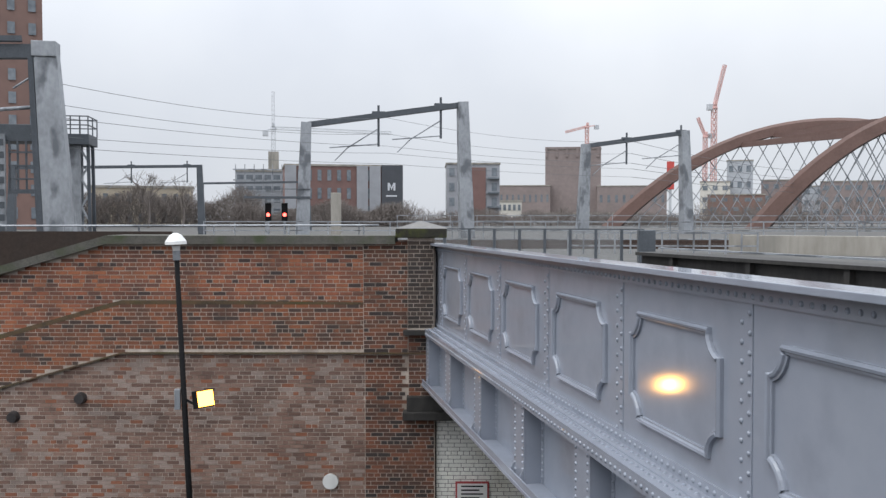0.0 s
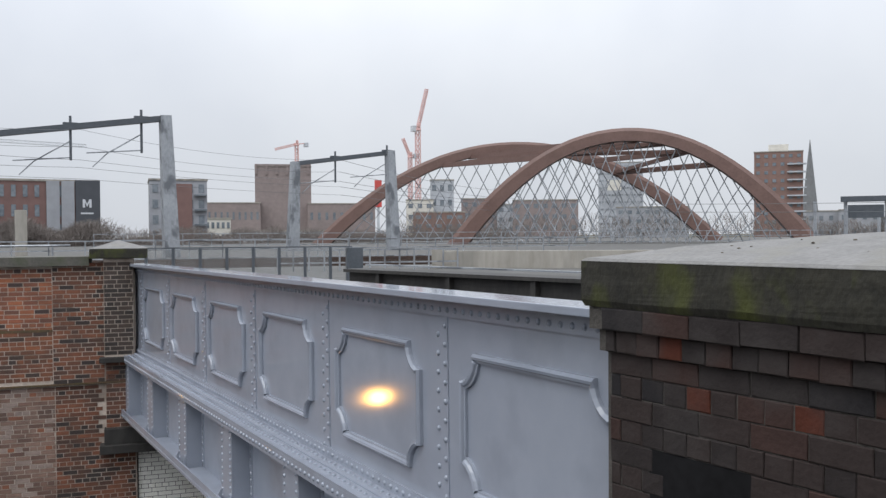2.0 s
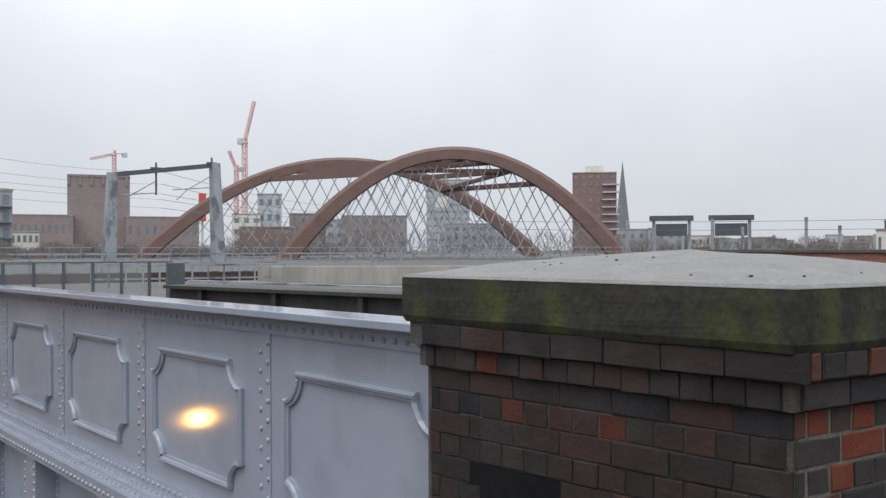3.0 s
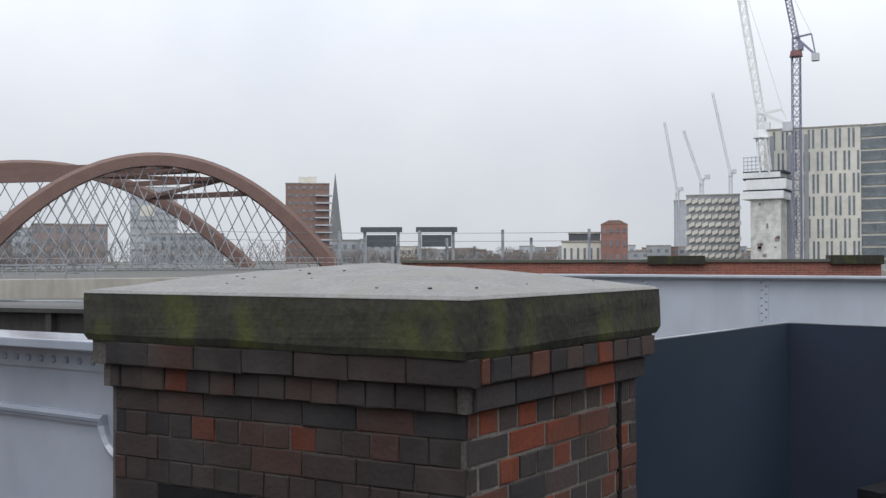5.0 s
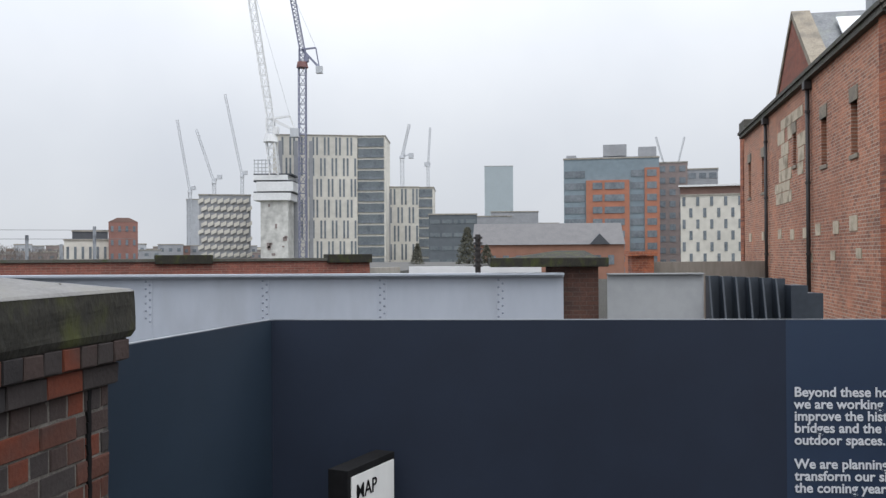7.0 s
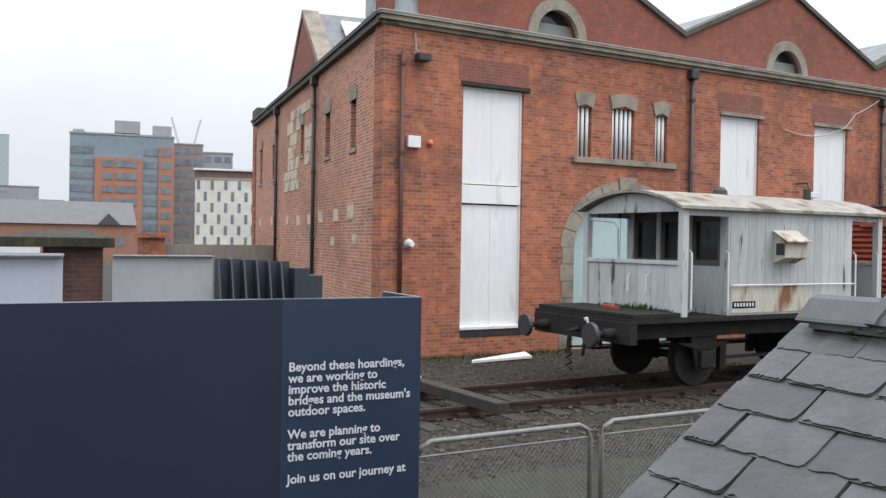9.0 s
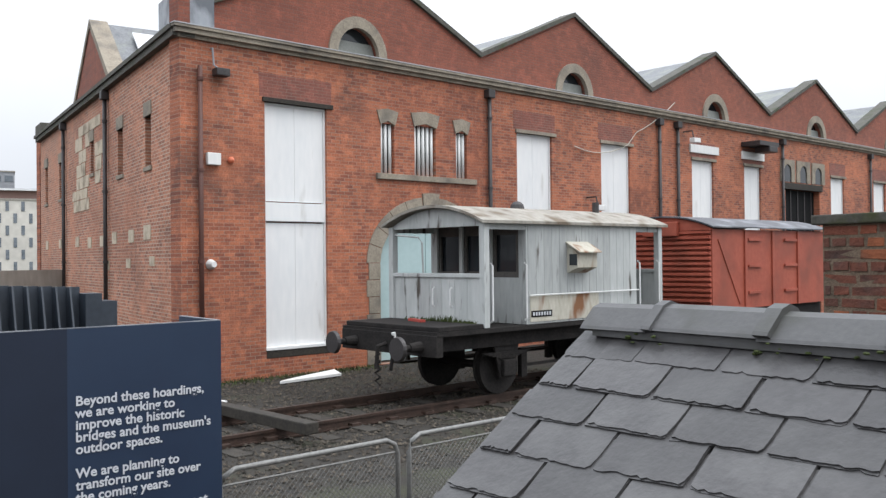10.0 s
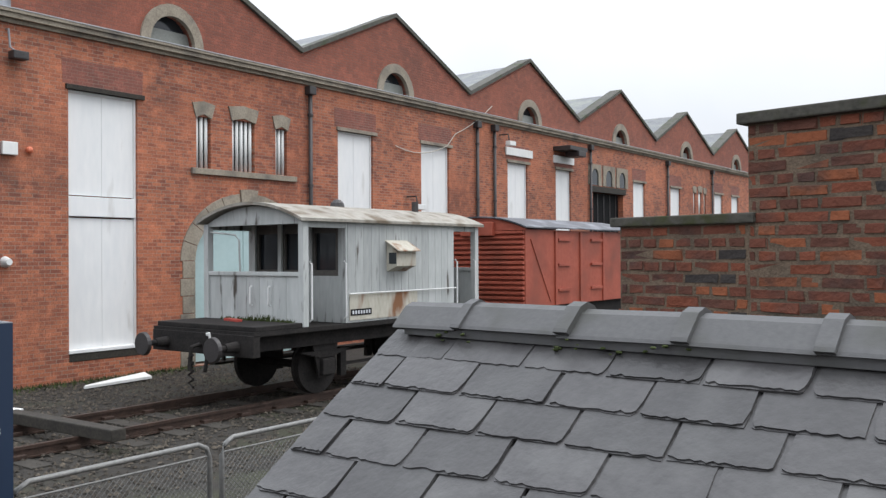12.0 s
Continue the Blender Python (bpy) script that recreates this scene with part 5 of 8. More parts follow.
bmesh.ops.create_cone(bm, cap_ends=True, segments=14, radius1=0.11, radius2=0.06, depth=0.16, matrix=pose(0.64, -0.09, 2.42, 90))
solid("bell", bm, "white", "small round white bell on the wall", "bell", m=HOUSE)
for x, z in ((12.8, 3.95), (17.95, 6.35)):
    cam_ = thing("security_camera", "white security camera on a wall bracket", "camera", HOUSE @ pose(x, 0, z), group="security cameras")
    bm = bmesh.new()
    tube(bm, [(0, 0, 0.3), (0, -0.35, 0.3), (0, -0.4, 0.05)], 0.025, 6)
    part("bracket", bm, "pipe", cam_)
    bm = bmesh.new()
    box(bm, -0.1, 0.28, -0.5, -0.3, -0.1, 0.06, 0.02)
    part("body", bm, "white", cam_)
for a, b in ((18.3, 20.1), (21.7, 23.3)):
    bm = bmesh.new()
    box(bm, a, b, -0.06, 0.1, 6.0, 6.28, 0.01)
    solid("shutter_box", bm, "white", "white shutter box over a doorway", "shutter box", m=HOUSE, group="shutter boxes")
ho = thing("hoist", "dark iron hoist bracket under the cornice", "hoist", HOUSE @ pose(22.2, 0, 6.45))
bm = bmesh.new()
box(bm, -0.5, 0.9, -0.75, 0.0, 0.0, 0.16, 0.01)
part("arm", bm, "pipe", ho)
bm = bmesh.new()
box(bm, 0.1, 0.7, -0.8, -0.2, -0.22, 0.0, 0.03)
part("pulley", bm, "pipe", ho)
bm = bmesh.new()
tube(bm, [(12.2 + 5.2 * k / 12, -0.05, 6.4 - 0.9 * (1 - (2 * abs(k / 12 - 0.25)) ** 2) * (1 if k < 7 else 0.6) + 0.5 * k / 12) for k in range(13)], 0.014, 5)
solid("sagging_cable", bm, plain("pale_cable", (0.5, 0.46, 0.4), 0.7), "pale cable sagging along the wall", "cable", m=HOUSE)

# roofs behind the gables; the first one follows the slanting side wall
for k in range(BAYS):
    a, b, c = FIRST + BAY * (k - 0.5), FIRST + BAY * k, FIRST + BAY * (k + 0.5)
    a, a2 = max(a, 0.3), max(a, 3.8)
    bm = bmesh.new()
    ends = []
    for y, e in ((0.46, a), (20.0, a2)):
        z = roofline(e) if e == a or k else 7.3
        ends.append([bm.verts.new(p) for p in ((e, y, z - 0.05), (b, y, 9.5 if z > 7.3 else 8.0), (c, y, 7.75), (c, y, 7.6), (b, y, 9.35 if z > 7.3 else 7.8), (e, y, z - 0.2))])
    bm.faces.new(ends[0])
    bm.faces.new(ends[1])
    for i in range(6):
        bm.faces.new((ends[0][i], ends[0][(i + 1) % 6], ends[1][(i + 1) % 6], ends[1][i]))
    solid("roof", bm, "roof_slate_far", "pitched grey-green slate roof of the warehouse", "roof", "structure", m=HOUSE)

# side wall
SIDE = aim(16.87, -8.21, 0, -9.5)
side = thing("wall_warehouse_side", "brown brick warehouse side wall with stone patches", "wall", SIDE, kind="structure")
narrow = [(2.25, 2.75, 4.62, 5.75), (4.95, 5.5, 4.66, 5.8), (13.6, 14.2, 4.6, 5.8), (16.6, 17.2, 4.6, 5.9), (8.5, 8.9, 5.0, 5.9)]
bm = bmesh.new()
walling(bm, 0.08, 18.3, -0.3, 7.05, -0.45, 0.0, narrow)
part("brickwork", bm, "brick_side", side)
for a, b, z0, z1 in narrow:
    bm = bmesh.new()
    box(bm, a, b, -0.25, -0.2, z0, z1)
    part("pane", bm, "glass_dark", side)
    bm = bmesh.new()
    box(bm, a - 0.08, b + 0.08, -0.2, 0.03, z1, z1 + 0.32, 0.01)
    box(bm, a - 0.08, b + 0.08, -0.2, 0.04, z0 - 0.1, z0, 0.01)
    part("window_stone", bm, "stone", side)
for x, z, w, hh in ((2.6, 3.15, 0.6, 0.33), (4.1, 3.1, 0.5, 0.3), (5.9, 3.1, 0.5, 0.3), (7.4, 3.05, 0.5, 0.28), (9.1, 3.05, 0.5, 0.3), (11.0, 3.1, 0.5, 0.3), (14.0, 3.1, 0.5, 0.3), (16.8, 3.1, 0.5, 0.3), (2.2, 2.5, 0.4, 0.22), (4.4, 2.45, 0.4, 0.22), (6.8, 2.4, 0.5, 0.25)):
    bm = bmesh.new()
    box(bm, x - w / 2, x + w / 2, -0.02, 0.02, z - hh / 2, z + hh / 2)
    part("stone_block", bm, "pale_stone", side)
random.seed(11)
z = 4.0
while z < 6.5:  # courses of repair stone, ragged at both ends
    step = random.uniform(0.30, 0.42)
    x = 7.45 + random.uniform(-0.25, 0.35) + (1.6 if z < 4.6 else 0.0)
    end = 10.9 + random.uniform(-0.5, 0.4)
    while x < end:
        w = random.uniform(0.45, 0.85)
        if not (8.42 < x + w and x < 8.98 and 4.7 < z + step and z < 6.2) and random.random() < 0.9:
            bm = bmesh.new()
            box(bm, x + 0.012, x + w - 0.012, -0.02, 0.012 + random.uniform(0, 0.008), z + 0.012, z + step - 0.012)
            part("patch_stone", bm, "pale_stone", side)
        x += w
    z += step
bm = bmesh.new()
box(bm, -0.06, 18.5, -0.3, 0.15, 7.0, 7.14)
box(bm, -0.06, 18.6, -0.3, 0.2, 7.14, 7.24)
part("cornice", bm, "coping", side, "dark stone cornice")
for x in (6.6, 12.9):
    downpipe(SIDE @ Matrix.Rotation(math.pi, 4, "Z"), -x, 0.0, 6.75)
bm = bmesh.new()
prism(bm, [(6.3, 0.02, 7.24), (11.2, 0.02, 7.24), (8.75, 0.02, 9.35)], (0, -0.4, 0))
part("gablet", bm, "brick_gable", side, "small brick gable")
bm = bmesh.new()
prism(bm, [(6.1, 0.06, 7.24), (8.75, 0.06, 9.38), (11.4, 0.06, 7.24), (11.1, 0.06, 7.24), (8.75, 0.06, 9.18), (6.4, 0.06, 7.24)], (0, -0.5, 0))
part("gablet_coping", bm, "stone", side)
bm = bmesh.new()
prism(bm, [(6.3, -0.4, 7.24), (8.75, -0.4, 9.3), (11.2, -0.4, 7.24)], (0, -9, 0))
solid("roof", bm, "roof_slate_far", "slate roof behind the small side gable", "roof", "structure", m=SIDE)
sk = thing("skylight", "glazed skylight in the slate roof", "skylight", SIDE)
for i in range(3):
    bm = bmesh.new()
    prism(bm, [(6.75 + 0.3, -1.0 - 0.75 * i, 7.98), (8.2, -1.0 - 0.75 * i, 8.97), (8.2, -1.65 - 0.75 * i, 8.97), (7.05, -1.65 - 0.75 * i, 7.98)], (-0.03, 0, 0.04))
    part("pane", bm, "crane_white", sk)
bm = bmesh.new()
box(bm, 0.1, 2.5, -0.75, -0.25, 7.24, 8.3)
solid("roof_hatch", bm, "galv", "grey metal clad roof upstand at the corner", "roof hatch", m=SIDE)
bm = bmesh.new()
box(bm, 17.6, 18.9, -1.0, 0.1, 7.24, 7.65, 0.02)
solid("chimney_stub", bm, "coping", "dark stone stub at the end of the roof", "chimney", m=SIDE)
bm = bmesh.new()
box(bm, 3.6, LONG, 20, 20.4, -0.3, 7.6)
box(bm, 3.6, LONG, 0.5, 20, -0.2, -0.1)
solid("wall_warehouse_back", bm, "brick_facade", "plain brick back of the warehouse", "wall", "structure", m=HOUSE)

# ---- railway tracks in the yard ----
for x in (11.05, 12.49):
    bm = bmesh.new()
    y0, y1 = -60, 1.6
    for o, z0, z1 in ((0.07, 0.0, 0.02), (0.01, 0.02, 0.11), (0.035, 0.11, 0.15)):
        box(bm, x - o, x + o, y0, y1, z0, z1)
    solid("rail", bm, "rail", "rusty running rail in ballast", "rail", group="rails")
k = 0
y = 1.2
sleeper = None
while y > -34:
    if sleeper is None:
        bm = bmesh.new()
        box(bm, -1.3, 1.3, -0.13, 0.13, -0.03, 0.012, 0.01)
        sleeper = solid("sleeper", bm, "timber", "old creosoted timber sleeper", "sleeper", group="sleepers", m=pose(11.77, y, 0, 0, 0, 0))
    else:
        copy_thing(sleeper, pose(11.77 + random.uniform(-0.05, 0.05), y, random.uniform(-0.015, 0.005), 0, 0, random.uniform(-1.5, 1.5)))
    y -= 0.72
for x in (11.05, 12.49):
    for y in frange(1.2, -20.4, 30):
        bm = bmesh.new()
        box(bm, x - 0.11, x + 0.11, y - 0.09, y + 0.09, 0.0, 0.06, 0.01)
        solid("rail_chair", bm, "rail", "rusty cast-iron rail chair", "rail chair", group="rail chairs")
bm = bmesh.new()
for k in range(11000):
    x, y = random.uniform(8.2, 16.6), random.uniform(-15, -4.5)
    r = random.uniform(0.015, 0.05)
    a = random.uniform(0, 6.3)
    vs = [bm.verts.new((x + r * random.uniform(0.6, 1) * math.cos(a + t), y + r * random.uniform(0.6, 1) * math.sin(a + t), -0.025 + r * random.uniform(0.2, 0.7))) for t in (0, 1.6, 3.1, 4.7)]
    tip = bm.verts.new((x, y, -0.02 + r))
    for i in range(4):
        bm.faces.new((vs[i], vs[(i + 1) % 4], tip))
solid("ballast", bm, "stones", "loose pale ballast stones round the rails", "ballast", "stuff")
bm = bmesh.new()
box(bm, -1.35, 1.2, -0.11, 0.11, 0.12, 0.28, 0.02)
solid("timber_stop", bm, "timber", "old timber baulk lying across the rails", "timber", m=pose(11.65, -6.9, 0.03, 0, 0, 2))
bm = bmesh.new()
prism(bm, [(0, 0, 0), (1.5, 0.05, 0), (1.55, 0.4, 0.05), (0.8, 0.3, 0.02), (0.1, 0.12, 0)], (0, 0, 0.05))
solid("fallen_board", bm, "white", "broken white painted board on the ballast", "board", m=pose(15.7, -9.75, 0.0, 0, -1, -92))
bm = bmesh.new()
prism(bm, [(0, 0, 0), (0.45, 0.0, 0.02), (0.4, 0.2, 0.05), (0.05, 0.15, 0)], (0, 0, 0.04))
solid("board_scrap", bm, "white", "small scrap of white board", "board", m=pose(14.0, -7.4, 0.0, 0, 0, -60))
bm = bmesh.new()
for k in range(900):
    y = random.uniform(-13, -8.3)
    x = 16.8 - abs(random.gauss(0, 0.28))
    a = random.uniform(0, 6.3)
    h = random.uniform(0.02, 0.08)
    v = [bm.verts.new((x, y, -0.02)), bm.verts.new((x + 0.03 * math.cos(a), y + 0.03 * math.sin(a), -0.02)), bm.verts.new((x + 0.06 * math.cos(a + 1), y + 0.06 * math.sin(a + 1), h))]
    bm.faces.new(v)
solid("grass", bm, "moss", "tufts of grass and moss along the wall foot", "grass", "stuff")


# ---- grey brake van standing on the track ----
VX, VY = 11.77, -12.95
van = thing("brake_van", "derelict pale grey wooden railway brake van with open verandas", "railway wagon", pose(VX, VY, 0.15))


def wheelset(parent, y):
    for x in (-0.75, 0.75):
        bm = bmesh.new()
        bmesh.ops.create_cone(bm, cap_ends=True, segments=28, radius1=0.46, radius2=0.46, depth=0.12, matrix=pose(x, y, 0.47, 0, 90))
        bmesh.ops.create_cone(bm, cap_ends=True, segments=28, radius1=0.50, radius2=0.50, depth=0.03, matrix=pose(x * 0.92, y, 0.50, 0, 90))
        w = part("wheel", bm, "van_frame", parent)
    bm = bmesh.new()
    tube(bm, [(-0.95, y, 0.47), (0.95, y, 0.47)], 0.07, 8)
    part("axle", bm, "van_frame", parent)
    for x in (-0.98, 0.98):
        bm = bmesh.new()
        box(bm, x - 0.1, x + 0.1, y - 0.14, y + 0.14, 0.34, 0.62, 0.02)
        prism(bm, [(x - 0.02, y - 0.3, 0.86), (x - 0.02, y + 0.3, 0.86), (x - 0.02, y + 0.16, 0.3), (x - 0.02, y - 0.16, 0.3)], (0.04, 0, 0))
        part("axle_box", bm, "van_frame", parent)
        bm = bmesh.new()
        for k in range(5):
            box(bm, x - 0.05, x + 0.05, y - 0.55 + 0.09 * k, y + 0.55 - 0.09 * k, 0.64 + 0.022 * (4 - k), 0.66 + 0.022 * (4 - k))
        part("leaf_spring", bm, "van_frame", parent)


def buffer_of(parent, x, y, z, way):
    bm = bmesh.new()
    tube(bm, [(x, y, z), (x, y + way * 0.30, z)], 0.10, 12, 0.7)
    tube(bm, [(x, y + way * 0.30, z), (x, y + way * 0.52, z)], 0.05, 10)
    b = part("buffer", bm, "van_frame", parent)
    bm = bmesh.new()
    tube(bm, [(x, y + way * 0.50, z), (x, y + way * 0.54, z), (x, y + way * 0.56, z)], 0.195, 20, 0.92)
    part("buffer_head", bm, "pipe", b, "round worn buffer head")


# underframe
for x in (-1.0, 1.0):
    bm = bmesh.new()
    box(bm, x - 0.04, x + 0.04, -3.4, 3.45, 0.86, 1.12)
    box(bm, x - 0.09, x + 0.09, -3.4, 3.45, 1.09, 1.12)
    part("solebar", bm, "van_frame", van)
for y in (-3.45, 3.5):
    bm = bmesh.new()
    box(bm, -1.25, 1.25, y - 0.07, y + 0.07, 0.80, 1.14, 0.01)
    part("headstock", bm, "van_frame", van)
    for x in (-0.865, 0.865):
        buffer_of(van, x, y, 0.95, 1 if y > 0 else -1)
bm = bmesh.new()
box(bm, -1.25, 1.25, -3.4, 3.55, 1.12, 1.19)
part("floor", bm, "van_frame", van)
bm = bmesh.new()
box(bm, -1.22, 1.22, 2.5, 3.5, 1.19, 1.27, 0.015)
part("end_platform", bm, "van_frame", van, "black ballast platform at the end")
bm = bmesh.new()
tube(bm, [(0, 3.58, 0.95), (0, 3.75, 0.92), (0, 3.78, 0.55)], 0.04, 8)
for k in range(4):
    tube(bm, [(-0.06, 3.76, 0.80 - 0.13 * k), (0.06, 3.76, 0.74 - 0.13 * k), (-0.06, 3.76, 0.68 - 0.13 * k)], 0.022, 6)
part("coupling", bm, "van_frame", van, "hanging iron coupling chain")
bm = bmesh.new()
tube(bm, [(-0.35, 3.6, 1.05), (-0.35, 3.72, 1.1), (-0.40, 3.74, 0.9), (-0.30, 3.72, 0.55)], 0.03, 8)
hose = part("brake_pipe", bm, "van_frame", van, "hanging black brake hose")
bm = bmesh.new()
tube(bm, [(-0.35, 3.68, 1.06), (-0.35, 3.70, 1.16)], 0.035, 8)
part("valve", bm, "white", hose, "white painted valve")
for y in (1.75, -1.95):
    wheelset(van, y)
for x in (-0.8, 0.8):
    bm = bmesh.new()
    beam(bm, (x, 1.2, 0.45), (x, -1.4, 0.45), 0.05)
    box(bm, x - 0.05, x + 0.05, 1.08, 1.22, 0.25, 0.75)
    box(bm, x - 0.05, x + 0.05, -1.45, -1.3, 0.25, 0.75)
    part("brake_gear", bm, "van_frame", van)
for x in (1.22,):
    bm = bmesh.new()
    box(bm, x - 0.14, x + 0.14, -2.6, 2.4, 0.42, 0.46)
    for y in (-2.2, -0.7, 0.8, 2.1):
        box(bm, x - 0.03, x + 0.03, y - 0.03, y + 0.03, 0.46, 0.9)
    part("footboard", bm, "timber", van)

W = 1.22
Z0, Z1 = 1.20, 2.92


def plank_row(parent, x, y0, y1, z0, z1, n, name="plank"):
    """Upright boards along the side."""
    step = (y1 - y0) / n
    for k in range(n):
        bm = bmesh.new()
        box(bm, x - 0.02, x + 0.02 + random.uniform(-0.002, 0.003), y0 + step * k + 0.003, y0 + step * (k + 1) - 0.003, z0, z1, 0.004)
        part(name, bm, "van_grey", parent)


for x in (-W, W):
    plank_row(van, x, -1.65, 1.45, Z0, Z1, 15)
bm = bmesh.new()
box(bm, -W + 0.02, W - 0.02, -1.65, -1.61, Z0, Z1)
box(bm, -W + 0.02, W - 0.02, -1.55, 1.3, Z0 + 0.01, Z0 + 0.03)
part("rear_partition", bm, "van_grey", van)
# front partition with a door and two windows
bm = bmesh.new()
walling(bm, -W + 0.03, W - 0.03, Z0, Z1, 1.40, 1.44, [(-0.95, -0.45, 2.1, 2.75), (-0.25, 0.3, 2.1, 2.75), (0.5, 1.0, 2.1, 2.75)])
# inner partition is coloured darker than the van's other boards
part("front_partition", bm, mat("dark_partition_board", (0.06, 0.055, 0.05), (0.11, 0.1, 0.09), 0.7, 3, 0.1), van, "dark inner partition")
for k, x in enumerate((-0.7, 0.02, 0.75)):
    bm = bmesh.new()
    box(bm, x - 0.3, x + 0.3, 1.365, 1.375, 2.05, 2.8)
    part("partition_pane", bm, "glass_dark", van)
for y in (2.45, -2.45):
    s = 1 if y > 0 else -1
    for x in (-W + 0.03, W - 0.03):
        bm = bmesh.new()
        box(bm, x - 0.06, x + 0.06, y - 0.06, y + 0.06, Z0, Z1, 0.008)
        part("corner_post", bm, "van_grey", van)
        bm = bmesh.new()
        box(bm, x - 0.04, x + 0.04, y - s * 1.0 - 0.04, y - s * 1.0 + 0.04, Z0, Z1, 0.006)
        part("door_post", bm, "van_grey", van)
        bm = bmesh.new()
        box(bm, x - 0.03, x + 0.03, min(y, y - s * 1.0), max(y, y - s * 1.0), Z1 - 0.10, Z1, 0.004)
        part("cantrail", bm, "van_grey", van)
    for k in range(7):
        a = -W + 0.09 + (2 * W - 0.18) / 7 * k
        bm = bmesh.new()
        box(bm, a + 0.003, a + (2 * W - 0.18) / 7 - 0.003, y - 0.02, y + 0.02, Z0, 2.02, 0.004)
        part("end_board", bm, "van_grey", van)
    bm = bmesh.new()
    box(bm, -W, W, y - 0.05, y + 0.05, 2.02, 2.09, 0.01)
    part("end_rail", bm, "van_grey", van, "grey capping rail with peeling paint")
    bm = bmesh.new()
    prism(bm, [(W, y - 0.03, Z1 - 0.04), (-W, y - 0.03, Z1 - 0.04)] + [(x, y - 0.03, Z1 - 0.02 + 0.30 * (1 - (x / W) ** 2)) for x in frange(-W, W, 12)], (0, 0.06, 0))
    part("end_arch", bm, "van_grey", van, "curved end board under the roof")
bm = bmesh.new()
tube(bm, [(0.35, 2.45, 2.09), (0.35, 2.47, 2.62), (0.45, 2.47, 2.72), (1.1, 2.47, 2.78)], 0.018, 6)
part("window_bar", bm, "van_grey", van)
for x in (0.0, -0.45):
    bm = bmesh.new()
    tube(bm, [(x, 2.50, 1.52), (x, 2.54, 1.55), (x, 2.54, 1.82), (x, 2.50, 1.85)], 0.016, 6)
    part("lamp_iron", bm, "white", van, "white lamp iron")
for y in (2.34, 1.52, -1.72, -2.36):
    for x in (-W - 0.05,):
        bm = bmesh.new()
        tube(bm, [(x + 0.05, y, 1.28), (x, y, 1.32), (x, y, 2.22), (x + 0.05, y, 2.26)], 0.016, 6)
        part("handrail", bm, "white", van, "white grab rail")
bm = bmesh.new()
tube(bm, [(-W - 0.07, 1.45, 1.70), (-W - 0.07, -1.65, 1.70)], 0.013, 6)
part("side_rail", bm, "white", van, "long white grab rail")
for s in (1, -1):
    bm = bmesh.new()
    box(bm, W - 0.06, W - 0.02, min(s * 1.5, s * 2.38), max(s * 1.5, s * 2.38), Z0, 2.02, 0.004)
    part("veranda_gate", bm, "van_grey", van)
for x in (-1.1, -0.35, 0.4, 1.1):
    bm = bmesh.new()
    box(bm, x - 0.045, x + 0.045, 1.45, 1.49, Z0, Z1)
    part("partition_post", bm, "van_grey", van)
bm = bmesh.new()
box(bm, -W + 0.06, W - 0.06, 1.45, 1.48, Z0, 2.0)
part("partition_board", bm, "van_grey", van)
# lookout on the side
bm = bmesh.new()
prism(bm, [(-W - 0.02, 0.42, 2.06), (-W - 0.26, 0.42, 2.16), (-W - 0.26, 0.42, 2.42), (-W - 0.02, 0.42, 2.60)], (0, -0.55, 0))
look_out = part("lookout", bm, "rust_cream", van, "cream metal side lookout with rust")
bm = bmesh.new()
box(bm, -W - 0.25, -W - 0.08, 0.422, 0.428, 2.20, 2.40)
part("lookout_pane", bm, "glass_dark", look_out)
bm = bmesh.new()
prism(bm, [(-W - 0.01, 0.46, 2.63), (-W - 0.34, 0.46, 2.44), (-W - 0.34, 0.46, 2.42), (-W - 0.01, 0.46, 2.60)], (0, -0.63, 0))
part("lookout_hood", bm, "rust_cream", look_out)
bm = bmesh.new()
box(bm, -W - 0.035, -W - 0.022, -0.45, 1.42, 1.24, 1.68)
part("lower_panel", bm, "rust_cream", van, "rust-streaked cream lower panel")
bm = bmesh.new()
box(bm, -W - 0.041, -W - 0.034, 0.86, 1.40, 1.32, 1.43)
plate = part("number_plate", bm, "black", van, "black plate with white marks")
bm = bmesh.new()
for k in range(7):
    box(bm, -W - 0.045, -W - 0.04, 0.90 + 0.07 * k, 0.94 + 0.07 * k, 1.345, 1.405)
part("marks", bm, "lettering", plate)
# roof
bm = bmesh.new()
n = 16
prof = [(x, Z1 + 0.02 + 0.30 * (1 - (x / (W + 0.1)) ** 2)) for x in frange(-W - 0.10, W + 0.10, n)]
prism(bm, [(x, 2.62, z + 0.03) for x, z in prof] + [(x, 2.62, z - 0.02) for x, z in prof[::-1]], (0, -5.24, 0))
part("roof", bm, "van_roof", van, "curved roof with stained canvas", False)
bm = bmesh.new()
tube(bm, [(-0.5, -1.35, 3.1), (-0.5, -1.35, 3.42)], 0.07, 10)
part("stove_pipe", bm, "pipe", van)
bm = bmesh.new()
bmesh.ops.create_uvsphere(bm, u_segments=12, v_segments=6, radius=0.14, matrix=pose(-0.2, 0.6, 3.26))
part("roof_vent", bm, "pipe", van)
bm = bmesh.new()
beam(bm, (0.35, 2.75, 1.29), (-0.15, 2.9, 1.29), 0.10, 0.04)
solid("red_flag_pole", bm, plain("dull_red_paint", (0.35, 0.05, 0.035), 0.6), "short red painted stick on the platform", "stick", m=pose(VX, VY, 0.15))
bm = bmesh.new()
